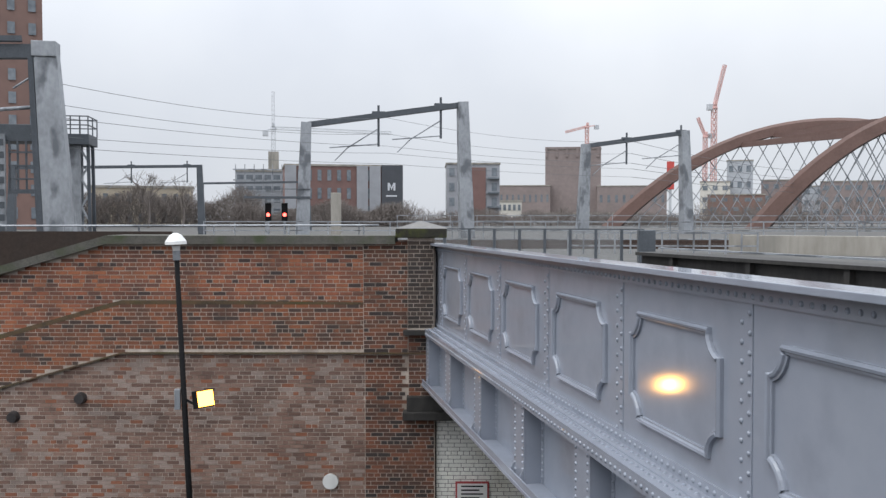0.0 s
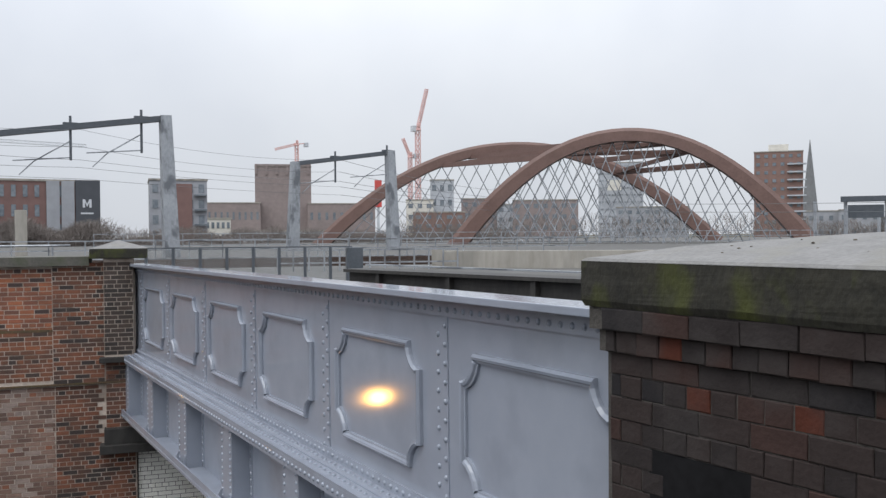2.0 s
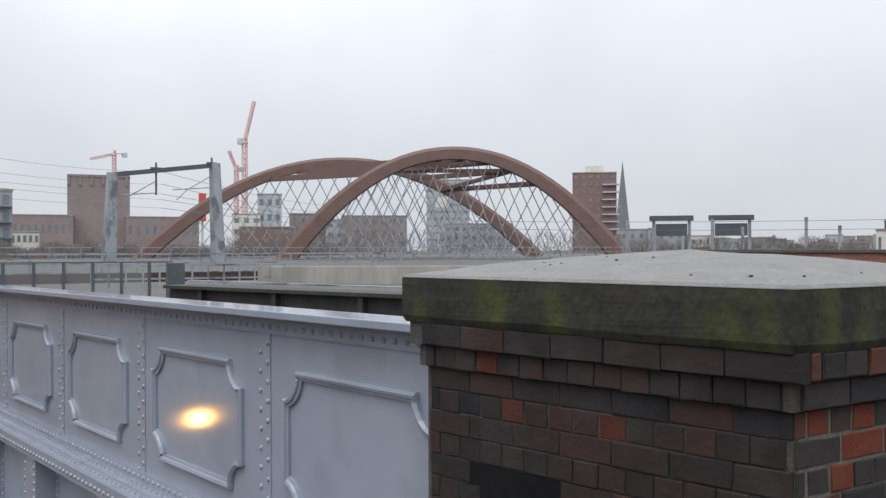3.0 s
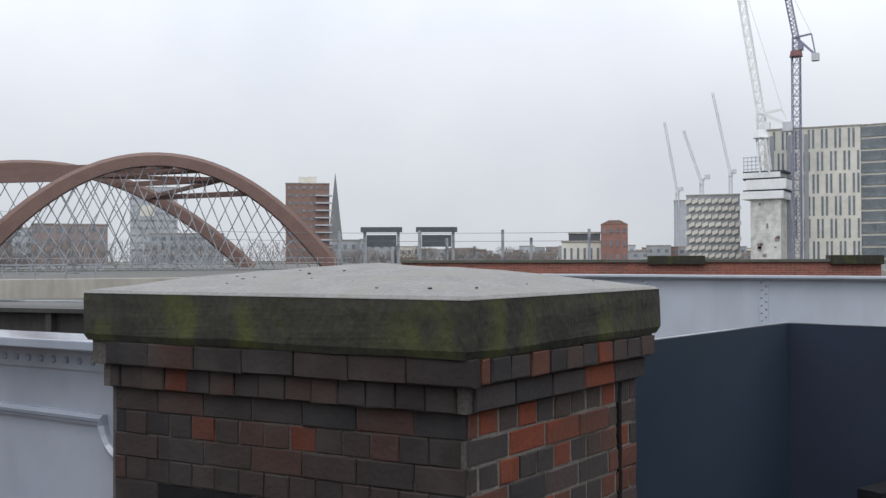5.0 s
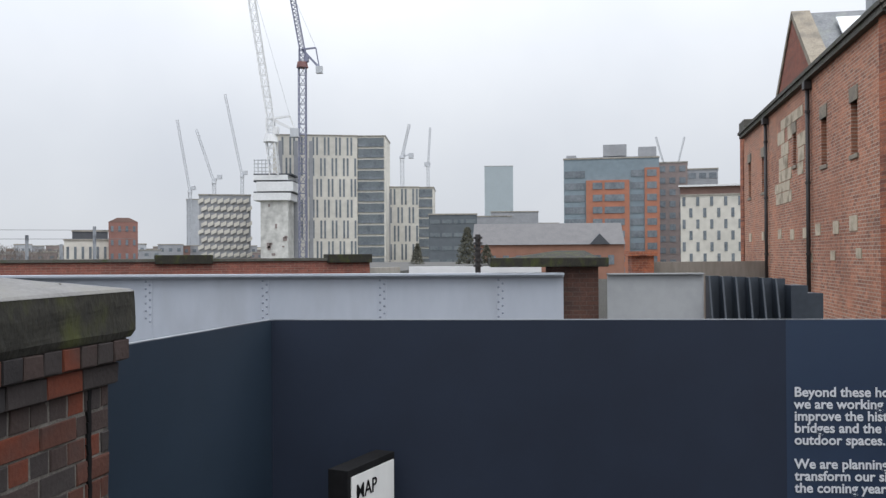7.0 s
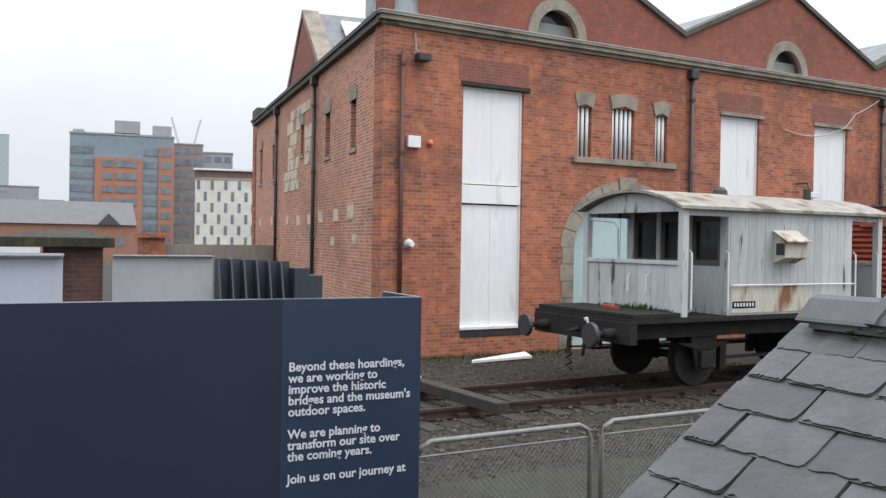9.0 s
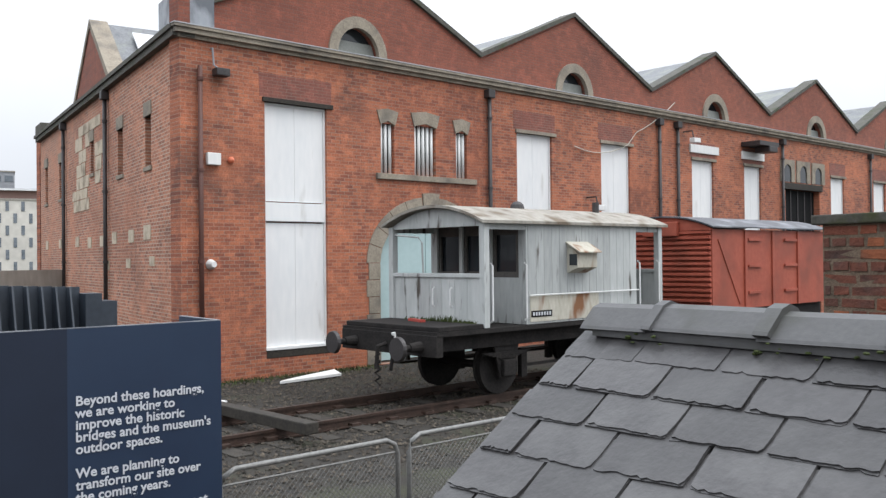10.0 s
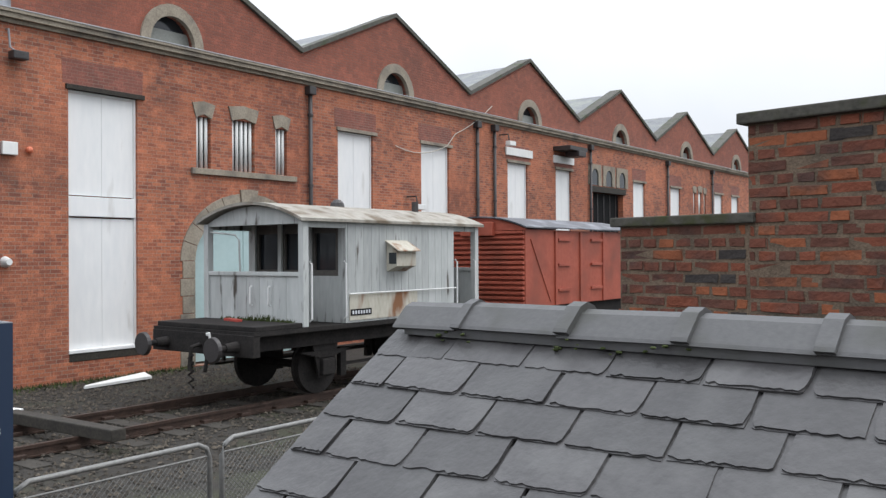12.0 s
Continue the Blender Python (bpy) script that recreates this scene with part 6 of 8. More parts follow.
for k in range(260):
    x, y = random.uniform(-1.1, 0.7), random.uniform(2.5, 2.62)
    a = random.uniform(0, 6.3)
    h = random.uniform(0.02, 0.10) * (1.3 if abs(x + 0.3) < 0.3 else 0.7)
    bm.faces.new([bm.verts.new((x, y, 1.27)), bm.verts.new((x + 0.02, y + 0.01, 1.27)), bm.verts.new((x + 0.05 * math.cos(a), y + 0.03 * math.sin(a), 1.27 + h))])
solid("weeds", bm, "moss", "small weeds growing on the van platform", "weeds", "stuff", m=pose(VX, VY, 0.15))

# ---- red box wagon behind it ----
wagon = thing("box_van", "faded red covered goods wagon with slatted end", "railway wagon", pose(VX, -20.0, 0.15))
bm = bmesh.new()
box(bm, -1.22, 1.22, -2.65, 2.62, 1.15, 2.92)
part("body", bm, "van_red", wagon)
for k in range(15):
    bm = bmesh.new()
    z = 1.2 + 0.115 * k
    prism(bm, [(-1.2, 2.62, z), (-1.2, 2.70, z + 0.02), (-1.2, 2.70, z + 0.06), (-1.2, 2.62, z + 0.10)], (2.4, 0, 0))
    part("end_slat", bm, "van_red", wagon)
bm = bmesh.new()
prism(bm, [(1.24, 2.60, 2.9), (-1.24, 2.60, 2.9)] + [(x, 2.60, 2.94 + 0.26 * (1 - (x / 1.24) ** 2)) for x in frange(-1.24, 1.24, 12)], (0, 0.08, 0))
part("end_arch", bm, "van_red", wagon)
bm = bmesh.new()
box(bm, -0.45, 0.45, 2.68, 2.80, 2.78, 3.10, 0.02)
part("end_vent", bm, "van_red", wagon, "hooded red end ventilator")
bm = bmesh.new()
prof = [(x, 2.95 + 0.26 * (1 - (x / 1.32) ** 2)) for x in frange(-1.32, 1.32, 12)]
prism(bm, [(x, 2.75, z + 0.03) for x, z in prof] + [(x, 2.75, z) for x, z in prof[::-1]], (0, -5.5, 0))
part("roof", bm, mat("dark_grey_wagon_roof", (0.04, 0.043, 0.052), (0.10, 0.105, 0.12), 0.55, 1.5, 0.1, stain=(0.22, 0.23, 0.25), stain_scale=1.5), wagon, "dark grey curved roof with pale patches")
for y in (1.25, 0.0, -1.25):
    bm = bmesh.new()
    box(bm, -1.26, -1.22, y - 0.05, y + 0.05, 1.15, 2.9, 0.004)
    part("side_strap", bm, "van_red", wagon)
for z in (1.5, 2.1, 2.7):
    for y in (0.85, -0.85):
        bm = bmesh.new()
        box(bm, -1.27, -1.22, y - 0.3, y + 0.3, z - 0.03, z + 0.03)
        part("hinge", bm, "van_red", wagon)
bm = bmesh.new()
beam(bm, (-1.23, 2.4, 2.7), (-1.23, 1.5, 1.25), 0.02, 0.022)
part("diagonal_strap", bm, "van_red", wagon)
bm = bmesh.new()
box(bm, -1.1, 1.1, -2.7, 2.65, 0.85, 1.15)
part("underframe", bm, "van_frame", wagon)
for x in (-0.865, 0.865):
    buffer_of(wagon, x, 2.65, 0.95, 1)
for y in (1.5, -1.5):
    wheelset(wagon, y)

# ---- crowd barriers ----
barrier = thing("crowd_barrier", "galvanised steel crowd barrier with mesh infill", "barrier", pose(5.66, -3.12, 0, 0, 0, -90), "crowd barriers")
L2, H2 = 1.58, 1.1
bm = bmesh.new()
tube(bm, [(0.03, 0, 0.0), (0.03, 0, 0.98), (0.06, 0, 1.06), (0.14, 0, 1.1), (L2 - 0.14, 0, 1.1), (L2 - 0.06, 0, 1.06), (L2 - 0.03, 0, 0.98), (L2 - 0.03, 0, 0.0)], 0.02, 8)
part("frame", bm, "fence_galv", barrier, "", True)
bm = bmesh.new()
tube(bm, [(0.03, 0, 0.2), (L2 - 0.03, 0, 0.2)], 0.014, 6)
part("rail", bm, "fence_galv", barrier)
bm = bmesh.new()
tube(bm, [(0.03, 0, 1.0), (L2 - 0.03, 0, 1.0)], 0.008, 6)
part("wire", bm, "fence_galv", barrier)
bm = bmesh.new()
for k in range(-20, 34):
    for s in (1, -1):
        a = k * 0.048
        pts = []
        p, q = Vector((a if s > 0 else a + 0.8, 0, 0.2)), Vector((a + 0.8 if s > 0 else a, 0, 1.0))
        lo, hi = sorted((p.x, q.x))
        t0, t1 = 0.0, 1.0
        d = q - p
        ts = sorted(((0.04 - p.x) / d.x, (L2 - 0.04 - p.x) / d.x))
        t0, t1 = max(t0, ts[0]), min(t1, ts[1])
        if t1 - t0 > 0.03:
            beam(bm, p + d * t0, p + d * t1, 0.0035)
tagged(part("mesh_infill", bm, "fence_galv", barrier, "diamond wire mesh"), kind="stuff")
for x in (0.12, L2 - 0.12):
    bm = bmesh.new()
    tube(bm, [(x, -0.28, 0.012), (x, 0, 0.05), (x, 0.28, 0.012)], 0.014, 6)
    part("foot", bm, "fence_galv", barrier)
for k in range(1, 4):
    copy_thing(barrier, pose(5.66 + 0.02 * k, -3.12 - 1.65 * k, 0, 0, 0, -90 + (-1) ** k))

# ---- street lamp and floodlight in the street ----
lamp = thing("street_lamp", "tall black lamp post with a white domed lantern", "lamp post", pose(-1.345, 14.5, -4.55, 0.25, -2.36))
bm = bmesh.new()
tube(bm, [(0, 0, 0), (0, 0, 1.4), (0, 0, 6.55)], 0.062, 12, 0.62)
part("post", bm, "black", lamp, "", True)
bm = bmesh.new()
for r0, r1, z0, z1 in ((0.05, 0.07, 6.5, 6.58), (0.17, 0.165, 6.60, 6.65), (0.165, 0.10, 6.65, 6.74), (0.10, 0.03, 6.74, 6.78)):
    bmesh.ops.create_cone(bm, cap_ends=True, segments=20, radius1=r0, radius2=r1, depth=z1 - z0, matrix=pose(0, 0, (z0 + z1) / 2))
part("lantern", bm, "white", lamp, "white domed lantern")
bm = bmesh.new()
tube(bm, [(0, 0, 6.35), (0, 0, 6.5)], 0.06, 10)
part("collar", bm, "galv", lamp)
flood = thing("floodlight", "lit sodium floodlight clamped to the lamp post", "floodlight", pose(-1.517, 14.5, -0.42))
bm = bmesh.new()
tube(bm, [(0.0, 0, 0.0), (0.16, -0.05, -0.08)], 0.02, 6)
part("bracket", bm, "black", flood)
FACE = pose(0.34, -0.12, 0.02, -12, 0, 38)  # the lens looks towards the girder and the street
bm = bmesh.new()
box(bm, -0.17, 0.17, 0.0, 0.12, -0.14, 0.14, 0.02)
part("case", bm, "black", flood).matrix_basis = FACE
bm = bmesh.new()
box(bm, -0.14, 0.14, -0.012, -0.002, -0.12, 0.12)
part("lens", bm, plain("sodium_glow", (1.0, 0.43, 0.06), 0.4, 0, 8.0), flood, "glowing orange lens").matrix_basis = FACE
spot = new("floodlight_lamp", bpy.data.lights.new("floodlight_lamp", "SPOT"))
spot.data.energy, spot.data.color, spot.data.spot_size, spot.data.shadow_soft_size = 60, (1.0, 0.48, 0.10), radians(130), 0.10
spot.matrix_world = look((-1.13, 14.22, -0.43), (1.0, 11.2, -0.9))
bm = bmesh.new()
box(bm, -0.09, 0.0, -0.06, 0.06, -0.16, 0.16, 0.01)
solid("control_box", bm, "galv", "small grey control box on the lamp post", "control box", m=pose(-1.572, 14.5, -0.42))

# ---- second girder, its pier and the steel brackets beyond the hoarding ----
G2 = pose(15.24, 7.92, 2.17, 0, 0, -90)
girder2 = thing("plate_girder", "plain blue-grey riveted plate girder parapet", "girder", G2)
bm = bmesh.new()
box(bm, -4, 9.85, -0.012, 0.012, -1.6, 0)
part("web", bm, "grey_skylit", girder2)
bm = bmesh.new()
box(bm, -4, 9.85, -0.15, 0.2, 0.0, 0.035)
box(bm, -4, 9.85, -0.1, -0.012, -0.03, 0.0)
part("top_flange", bm, "grey_skylit", girder2)
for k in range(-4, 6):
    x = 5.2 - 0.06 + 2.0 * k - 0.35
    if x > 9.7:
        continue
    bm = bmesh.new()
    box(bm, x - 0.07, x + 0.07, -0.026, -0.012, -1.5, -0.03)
    strip = part("cover_strip", bm, "grey_skylit", girder2)
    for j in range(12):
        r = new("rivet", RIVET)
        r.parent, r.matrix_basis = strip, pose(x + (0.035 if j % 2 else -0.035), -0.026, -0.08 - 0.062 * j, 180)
pier3 = thing("stone_capped_pier", "brick pier with a flat mossy stone cap", "pier", pose(15.98, -2.15, 0), kind="structure")
bm = bmesh.new()
box(bm, -0.55, 0.5, -0.40, 0.40, -0.05, 2.30)
part("brickwork", bm, "brick_soot", pier3)
bm = bmesh.new()
box(bm, -0.75, 0.7, -0.55, 1.45, 2.30, 2.46, 0.02)
prism(bm, [(-0.6, -0.4, 2.46), (-0.6, 1.1, 2.46), (0.4, 0.2, 2.58), (0.4, -0.3, 2.58)], (0.1, 0, 0.004))
part("cap_stone", bm, "cap_stone", pier3, "wide flat cap stone")
plate = thing("steel_parapet", "grey steel parapet with deep upright brackets", "parapet", pose(15.13, -2.65, 0))
bm = bmesh.new()
box(bm, -0.01, 0.01, -1.6, 0.0, 1.2, 2.17)
box(bm, -0.08, 0.08, -1.6, 0.0, 2.17, 2.19)
part("sheet", bm, mat("pale_grey_sheet_paint", (0.27, 0.28, 0.29), (0.32, 0.33, 0.34), 0.5, 1, 0.05), plate)
for k in range(6):
    y = -1.7 - 0.22 * k
    bm = bmesh.new()
    z = 2.14 - 0.01 * k
    prism(bm, [(-0.28, y, 1.2), (-0.05, y, z), (0.12, y, z), (0.12, y, 1.2)], (0, 0.03, 0))
    box(bm, 0.1, 0.13, y - 0.19, y + 0.03, 1.2, z)
    part("bracket", bm, "bracket_blue", plate)
bm = bmesh.new()
box(bm, -0.2, 0.3, -3.25, -2.98, 1.0, 1.98)
box(bm, -0.2, 0.3, -3.5, -3.25, 0.6, 1.85)
part("end_box", bm, "bracket_blue", plate)


# ---- the railway beyond the street ----
black_girder = thing("dark_girder", "sooty black girder edge with ledge beside the tracks", "girder", aim(7.20, 16.50, 0, -76.6))
bm = bmesh.new()
box(bm, 0, 7.0, -0.25, 0.25, -0.6, 1.74)
part("web", bm, "dark_beam", black_girder)
bm = bmesh.new()
box(bm, 0, 7.0, -0.4, 0.3, 1.74, 1.80)
part("ledge", bm, "dark_beam", black_girder)
for k in range(3):
    bm = bmesh.new()
    box(bm, 1.0 + 2 * k, 1.1 + 2 * k, -0.36, -0.25, -0.6, 1.74)
    part("stiffener", bm, "dark_beam", black_girder)
bm = bmesh.new()
box(bm, 0, 7.0, -0.05, 0.05, 1.83, 1.86)
solid("cable_trunking", bm, "galv", "pale cable trunking along the black girder", "trunking", m=aim(7.65, 17.15, 0, -76.6))
long_parapet = thing("concrete_parapet", "long weathered concrete parapet beside the arch bridge", "parapet", aim(14.50, 26.57, 0, -36))
bm = bmesh.new()
box(bm, 0.052, 40, 0, 0.35, 1.0, 1.90, 0.01)
part("parapet_wall", bm, "concrete", long_parapet)
bm = bmesh.new()
box(bm, -0.35, 0.05, -0.05, 0.4, 1.0, 1.98, 0.01)
part("end_post", bm, "concrete", long_parapet)
screen = thing("glazed_parapet", "parapet of hazy glass panels between dark steel posts", "parapet", aim(3.35, 21.89, 0, -16.5))
hazy_glass = bpy.data.materials.new("dirty_clear_glass")
hazy_glass.use_nodes = True
hp = hazy_glass.node_tree.nodes["Principled BSDF"]
hp.inputs["Base Color"].default_value = (0.45, 0.47, 0.48, 1)
hp.inputs["Roughness"].default_value, hp.inputs["Transmission Weight"].default_value, hp.inputs["Alpha"].default_value = 0.2, 0.6, 0.2
for k in range(9):
    x = 0.62 * k
    bm = bmesh.new()
    box(bm, x - 0.035, x + 0.035, -0.05, 0.05, 1.3, 2.17)
    part("post", bm, "grey_dark", screen)
    if k < 8:
        bm = bmesh.new()
        box(bm, x + 0.04, x + 0.58, -0.008, 0.008, 1.4, 2.15)
        ob = part("pane", bm, hazy_glass, screen)
        ob.visible_shadow = False
bm = bmesh.new()
box(bm, 0, 5.5, -0.03, 0.03, 2.17, 2.2)
part("top_rail", bm, "grey_dark", screen)
bm = bmesh.new()
box(bm, 5.35, 5.75, -0.2, 0.2, 1.2, 2.17, 0.02)
part("end_post", bm, "grey_dark", screen, "broad dark steel end post")


def track_fence(label, x, y, turn, length, top, step):
    """A light galvanised fence: posts, two rails and thin uprights."""
    f = thing("track_fence", label, "fence", aim(x, y, 0, turn), "track fences")
    for z in (top, top - 0.42, top - 0.84):
        bm = bmesh.new()
        beam(bm, (0, 0, z), (length, 0, z), 0.05)
        part("rail", bm, "galv", f)
    for k in range(int(length / step) + 1):
        bm = bmesh.new()
        beam(bm, (k * step, 0, top - 1.0), (k * step, 0, top + 0.03), 0.05)
        part("post", bm, "galv", f)


track_fence("galvanised fence on the viaduct behind the glass parapet", 9.0, 27.5, -14, 6.0, 1.98, 0.5)
track_fence("pale galvanised fence along the far tracks", -4.0, 44.0, -10, 34.0, 2.25, 1.5)
track_fence("long pale fence beyond the arch bridge tracks", 8.0, 66.0, -14, 60.0, 2.6, 2.0)
for k, (yy, zz) in enumerate(((33, 1.36), (34.5, 1.36), (38.5, 1.36), (40, 1.36))):
    bm = bmesh.new()
    box(bm, -30, 40, -0.04, 0.04, 1.3, zz + 0.1)
    solid("far_rail", bm, "rail", "rusty rail on the viaduct deck", "rail", group="viaduct rails", m=aim(3, yy, 0, SKEW))


def gantry(label, a, b, z0, za, zb, w, arms, leg="galv"):
    """A portal over the tracks: two tapered legs and a beam, with drop tubes and arms for the wires."""
    a, b = Vector(a), Vector(b)
    g = thing("catenary_gantry", label, "gantry", group="overhead line gantries")
    for p, zt, lean in ((a, za, 1), (b, zb, -1)):
        u = (b - a).normalized() * lean
        bm = bmesh.new()
        beam(bm, (p.x - u.x * w * 0.35, p.y - u.y * w * 0.35, z0), (p.x + u.x * 0.0, p.y + u.y * 0.0, zt), w * 1.25, w * 1.1, taper=0.72)
        part("leg", bm, leg, g)
    bm = bmesh.new()
    beam(bm, (a.x, a.y, za - w * 0.2), (b.x, b.y, zb - w * 0.2), w * 0.5, w * 0.42)
    part("beam", bm, "grey_dark", g)
    n = (b - a).normalized()
    for t in arms:
        p = a + (b - a) * t
        z = za + (zb - za) * t
        bm = bmesh.new()
        tube(bm, [(p.x, p.y, z + w * 0.6), (p.x, p.y, z - w * 2.6)], w * 0.1, 6)
        arm = part("drop_tube", bm, "grey_dark", g)
        bm = bmesh.new()
        tube(bm, [(p.x, p.y, z - w * 1.2), (p.x - n.x * w * 2.4, p.y - n.y * w * 2.4, z - w * 2.7)], w * 0.05, 5)
        tube(bm, [(p.x, p.y, z - w * 2.4), (p.x - n.x * w * 3.8, p.y - n.y * w * 3.8, z - w * 2.7)], w * 0.05, 5)
        tube(bm, [(p.x - n.x * w * 2.4, p.y - n.y * w * 2.4, z - w * 2.7), (p.x - n.x * w * 3.4, p.y - n.y * w * 3.4, z - w * 3.7)], w * 0.045, 5)
        part("cantilever", bm, "galv", arm)
        bm = bmesh.new()
        box(bm, p.x - w * 0.5, p.x + w * 0.5, p.y - w * 0.2, p.y + w * 0.2, z - 0.1 * w, z + 0.12 * w)
        part("clamp", bm, "grey_dark", arm)
    return g


gantry("tall galvanised steel portal over the tracks with wire arms", (1.01, 50.04), (9.71, 49.13), 1.2, 7.75, 8.95, 0.72, (0.46, 0.86))
gantry("galvanised steel portal beside the arch bridge", (21.54, 62.41), (28.04, 59.90), 1.0, 7.85, 8.7, 0.72, (0.42, 0.97))
gantry("far dark steel portal over the tracks", (-15.25, 53.09), (-5.25, 54.77), 1.2, 5.3, 5.6, 0.4, (0.62, 0.93), "grey_dark")
gantry("low far portal over the tracks", (-7.05, 74.68), (1.50, 75.05), 1.2, 5.3, 5.5, 0.4, (), "grey_dark")
big = thing("gantry_leg", "large tapered galvanised gantry leg with grey patches", "gantry", pose(-6.97, 29.3, 0))
bm = bmesh.new()
prism(bm, [(-0.45, 0, 1.2), (0.47, 0, 1.2), (-0.07, 0, 7.90), (-0.72, 0, 7.90)], (0, 0.5, 0))
part("leg", bm, "galv", big)
# side face of the leg, with its shade given as dark paint
bm = bmesh.new()
prism(bm, [(-0.62, -0.14, 1.2), (-0.45, -0.02, 1.2), (-0.72, -0.02, 7.4), (-0.84, -0.14, 7.4)], (0, 0.3, 0))
part("edge_plate", bm, "grey_dark", big, "side face of the leg, darkened for shade")
bm = bmesh.new()
box(bm, -0.76, -0.04, -0.06, 0.55, 7.45, 7.93, 0.02)
part("head_plate", bm, "galv", big, "clamped head of the leg")
bm = bmesh.new()
beam(bm, (-0.7, 0.2, 7.62), (-6, -1.5, 7.15), 0.4, 0.42)
part("beam", bm, "grey_dark", big)
bm = bmesh.new()
beam(bm, (-1.0, -0.1, 7.95), (-2.0, -0.4, 7.86), 0.3, 0.16)
part("clamp", bm, "grey_dark", big)
bm = bmesh.new()
tube(bm, [(-0.75, 0.2, 5.9), (-2.4, -0.3, 5.68), (-3.6, -0.6, 5.66)], 0.06, 8)
tube(bm, [(-0.75, 0.2, 6.9), (-1.3, 0.0, 6.45)], 0.035, 6)
part("cantilever", bm, "galv", big)
tow = thing("signal_platform", "dark steel service platform with railing on a lattice column", "platform", pose(-7.5, 32.3, 0))
bm = bmesh.new()
box(bm, -0.3, 0.89, -0.5, 0.9, 4.94, 5.30, 0.02)
part("platform", bm, "grey_dark", tow)
bm = bmesh.new()
box(bm, -4.2, -0.31, -0.4, 0.9, 5.02, 5.60, 0.02)
part("walkway", bm, "grey_dark", tow, "dark steel walkway box")
for x, y in ((-0.3, -0.5), (0.0, -0.5), (0.3, -0.5), (0.6, -0.5), (0.87, -0.5), (0.87, 0.2), (0.87, 0.9), (0.3, 0.9)):
    bm = bmesh.new()
    tube(bm, [(x, y, 5.3), (x, y, 5.92)], 0.022, 6)
    part("railing_post", bm, "grey_dark", tow)
for z in (5.6, 5.9):
    bm = bmesh.new()
    tube(bm, [(-0.35, -0.5, z), (0.87, -0.5, z), (0.87, 0.9, z), (-0.3, 0.9, z)], 0.022, 6)
    part("railing", bm, "grey_dark", tow)
bm = bmesh.new()
box(bm, 0.18, 0.55, -0.2, -0.14, 1.2, 4.93)
box(bm, 0.33, 0.40, -0.14, 0.16, 1.2, 4.93)
box(bm, 0.18, 0.55, 0.16, 0.22, 1.2, 4.93)
part("column", bm, "galv", tow, "pale steel column")
for z in (2.2, 3.2, 4.2):
    bm = bmesh.new()
    box(bm, 0.17, 0.56, -0.22, -0.201, z, z + 0.12)
    part("splice_plate", bm, "galv", tow)
bm = bmesh.new()
for y in (-0.2, 0.5):
    beam(bm, (0.84, y, 1.2), (0.80, y, 4.93), 0.10)
part("lattice_post", bm, "grey_dark", tow)
for k in range(7):
    z = 1.3 + 0.5 * k
    bm = bmesh.new()
    beam(bm, (0.56, -0.2, z if k % 2 else z + 0.5), (0.84, -0.2, z + 0.5 if k % 2 else z), 0.06)
    part("lattice_bar", bm, "galv", tow)
for x in (-1.66, -1.4, -1.13, -0.86):
    bm = bmesh.new()
    beam(bm, (x, -0.45, 3.3), (x, -0.45, 5.02), 0.06)
    part("cage_post", bm, "grey_dark", tow)
for z in (3.33, 3.75, 4.2, 4.65):
    bm = bmesh.new()
    beam(bm, (-1.7, -0.48, z), (-0.82, -0.48, z), 0.06 if z > 3.4 else 0.14)
    part("cage_rail", bm, "grey_dark", tow)
bm = bmesh.new()
box(bm, -2.3, -1.76, -0.6, -0.5, 1.2, 5.25, 0.01)
box(bm, -2.08, -1.98, -0.5, -0.1, 1.2, 5.25)
part("side_column", bm, "galv", tow, "pale steel column with bolted plates")
for k in range(9):
    bm = bmesh.new()
    box(bm, -1.98, -1.80, -0.62, -0.601, 1.5 + 0.42 * k, 1.72 + 0.42 * k)
    part("bolted_plate", bm, "grey_dark", tow)
for x in (-1.1, -0.2):
    s = thing("railway_signal", "railway signal showing a red light", "signal", pose(x, 50.0, 0), group="railway signals")
    bm = bmesh.new()
    tube(bm, [(0, 0, 1.2), (0, 0, 2.2)], 0.07, 8)
    part("post", bm, "galv", s)
    bm = bmesh.new()
    box(bm, -0.17, 0.17, -0.1, 0.15, 2.25, 3.25, 0.03)
    part("head", bm, "black", s)
    bm = bmesh.new()
    bmesh.ops.create_cone(bm, cap_ends=True, segments=16, radius1=0.10, radius2=0.10, depth=0.06, matrix=pose(0, -0.13, 2.6, 90))
    part("red_lens", bm, plain("red_signal_light", (1.0, 0.08, 0.06), 0.4, 0, 6.0), s, "lit red lens")
bm = bmesh.new()
box(bm, -2.4, 1.2, 49.6, 50.4, 3.5, 3.62)
box(bm, -2.4, 1.2, 49.6, 49.64, 4.0, 4.04)
solid("signal_bridge", bm, "grey_dark", "dark steel walkway over the signals", "walkway")
bm = bmesh.new()
box(bm, 2.15, 2.65, 44.8, 45.2, 1.1, 3.7, 0.02)
solid("concrete_post", bm, "concrete", "pale concrete post beside the tracks", "post")


def wire(a, b, sag, r=0.009):
    bm = bmesh.new()
    a, b = Vector(a), Vector(b)
    tube(bm, [a + (b - a) * t - Vector((0, 0, sag * 4 * t * (1 - t))) for t in frange(0, 1, 14)], r, 4)
    solid("overhead_wire", bm, "cable", "thin overhead railway wire", "wire", group="overhead wires")


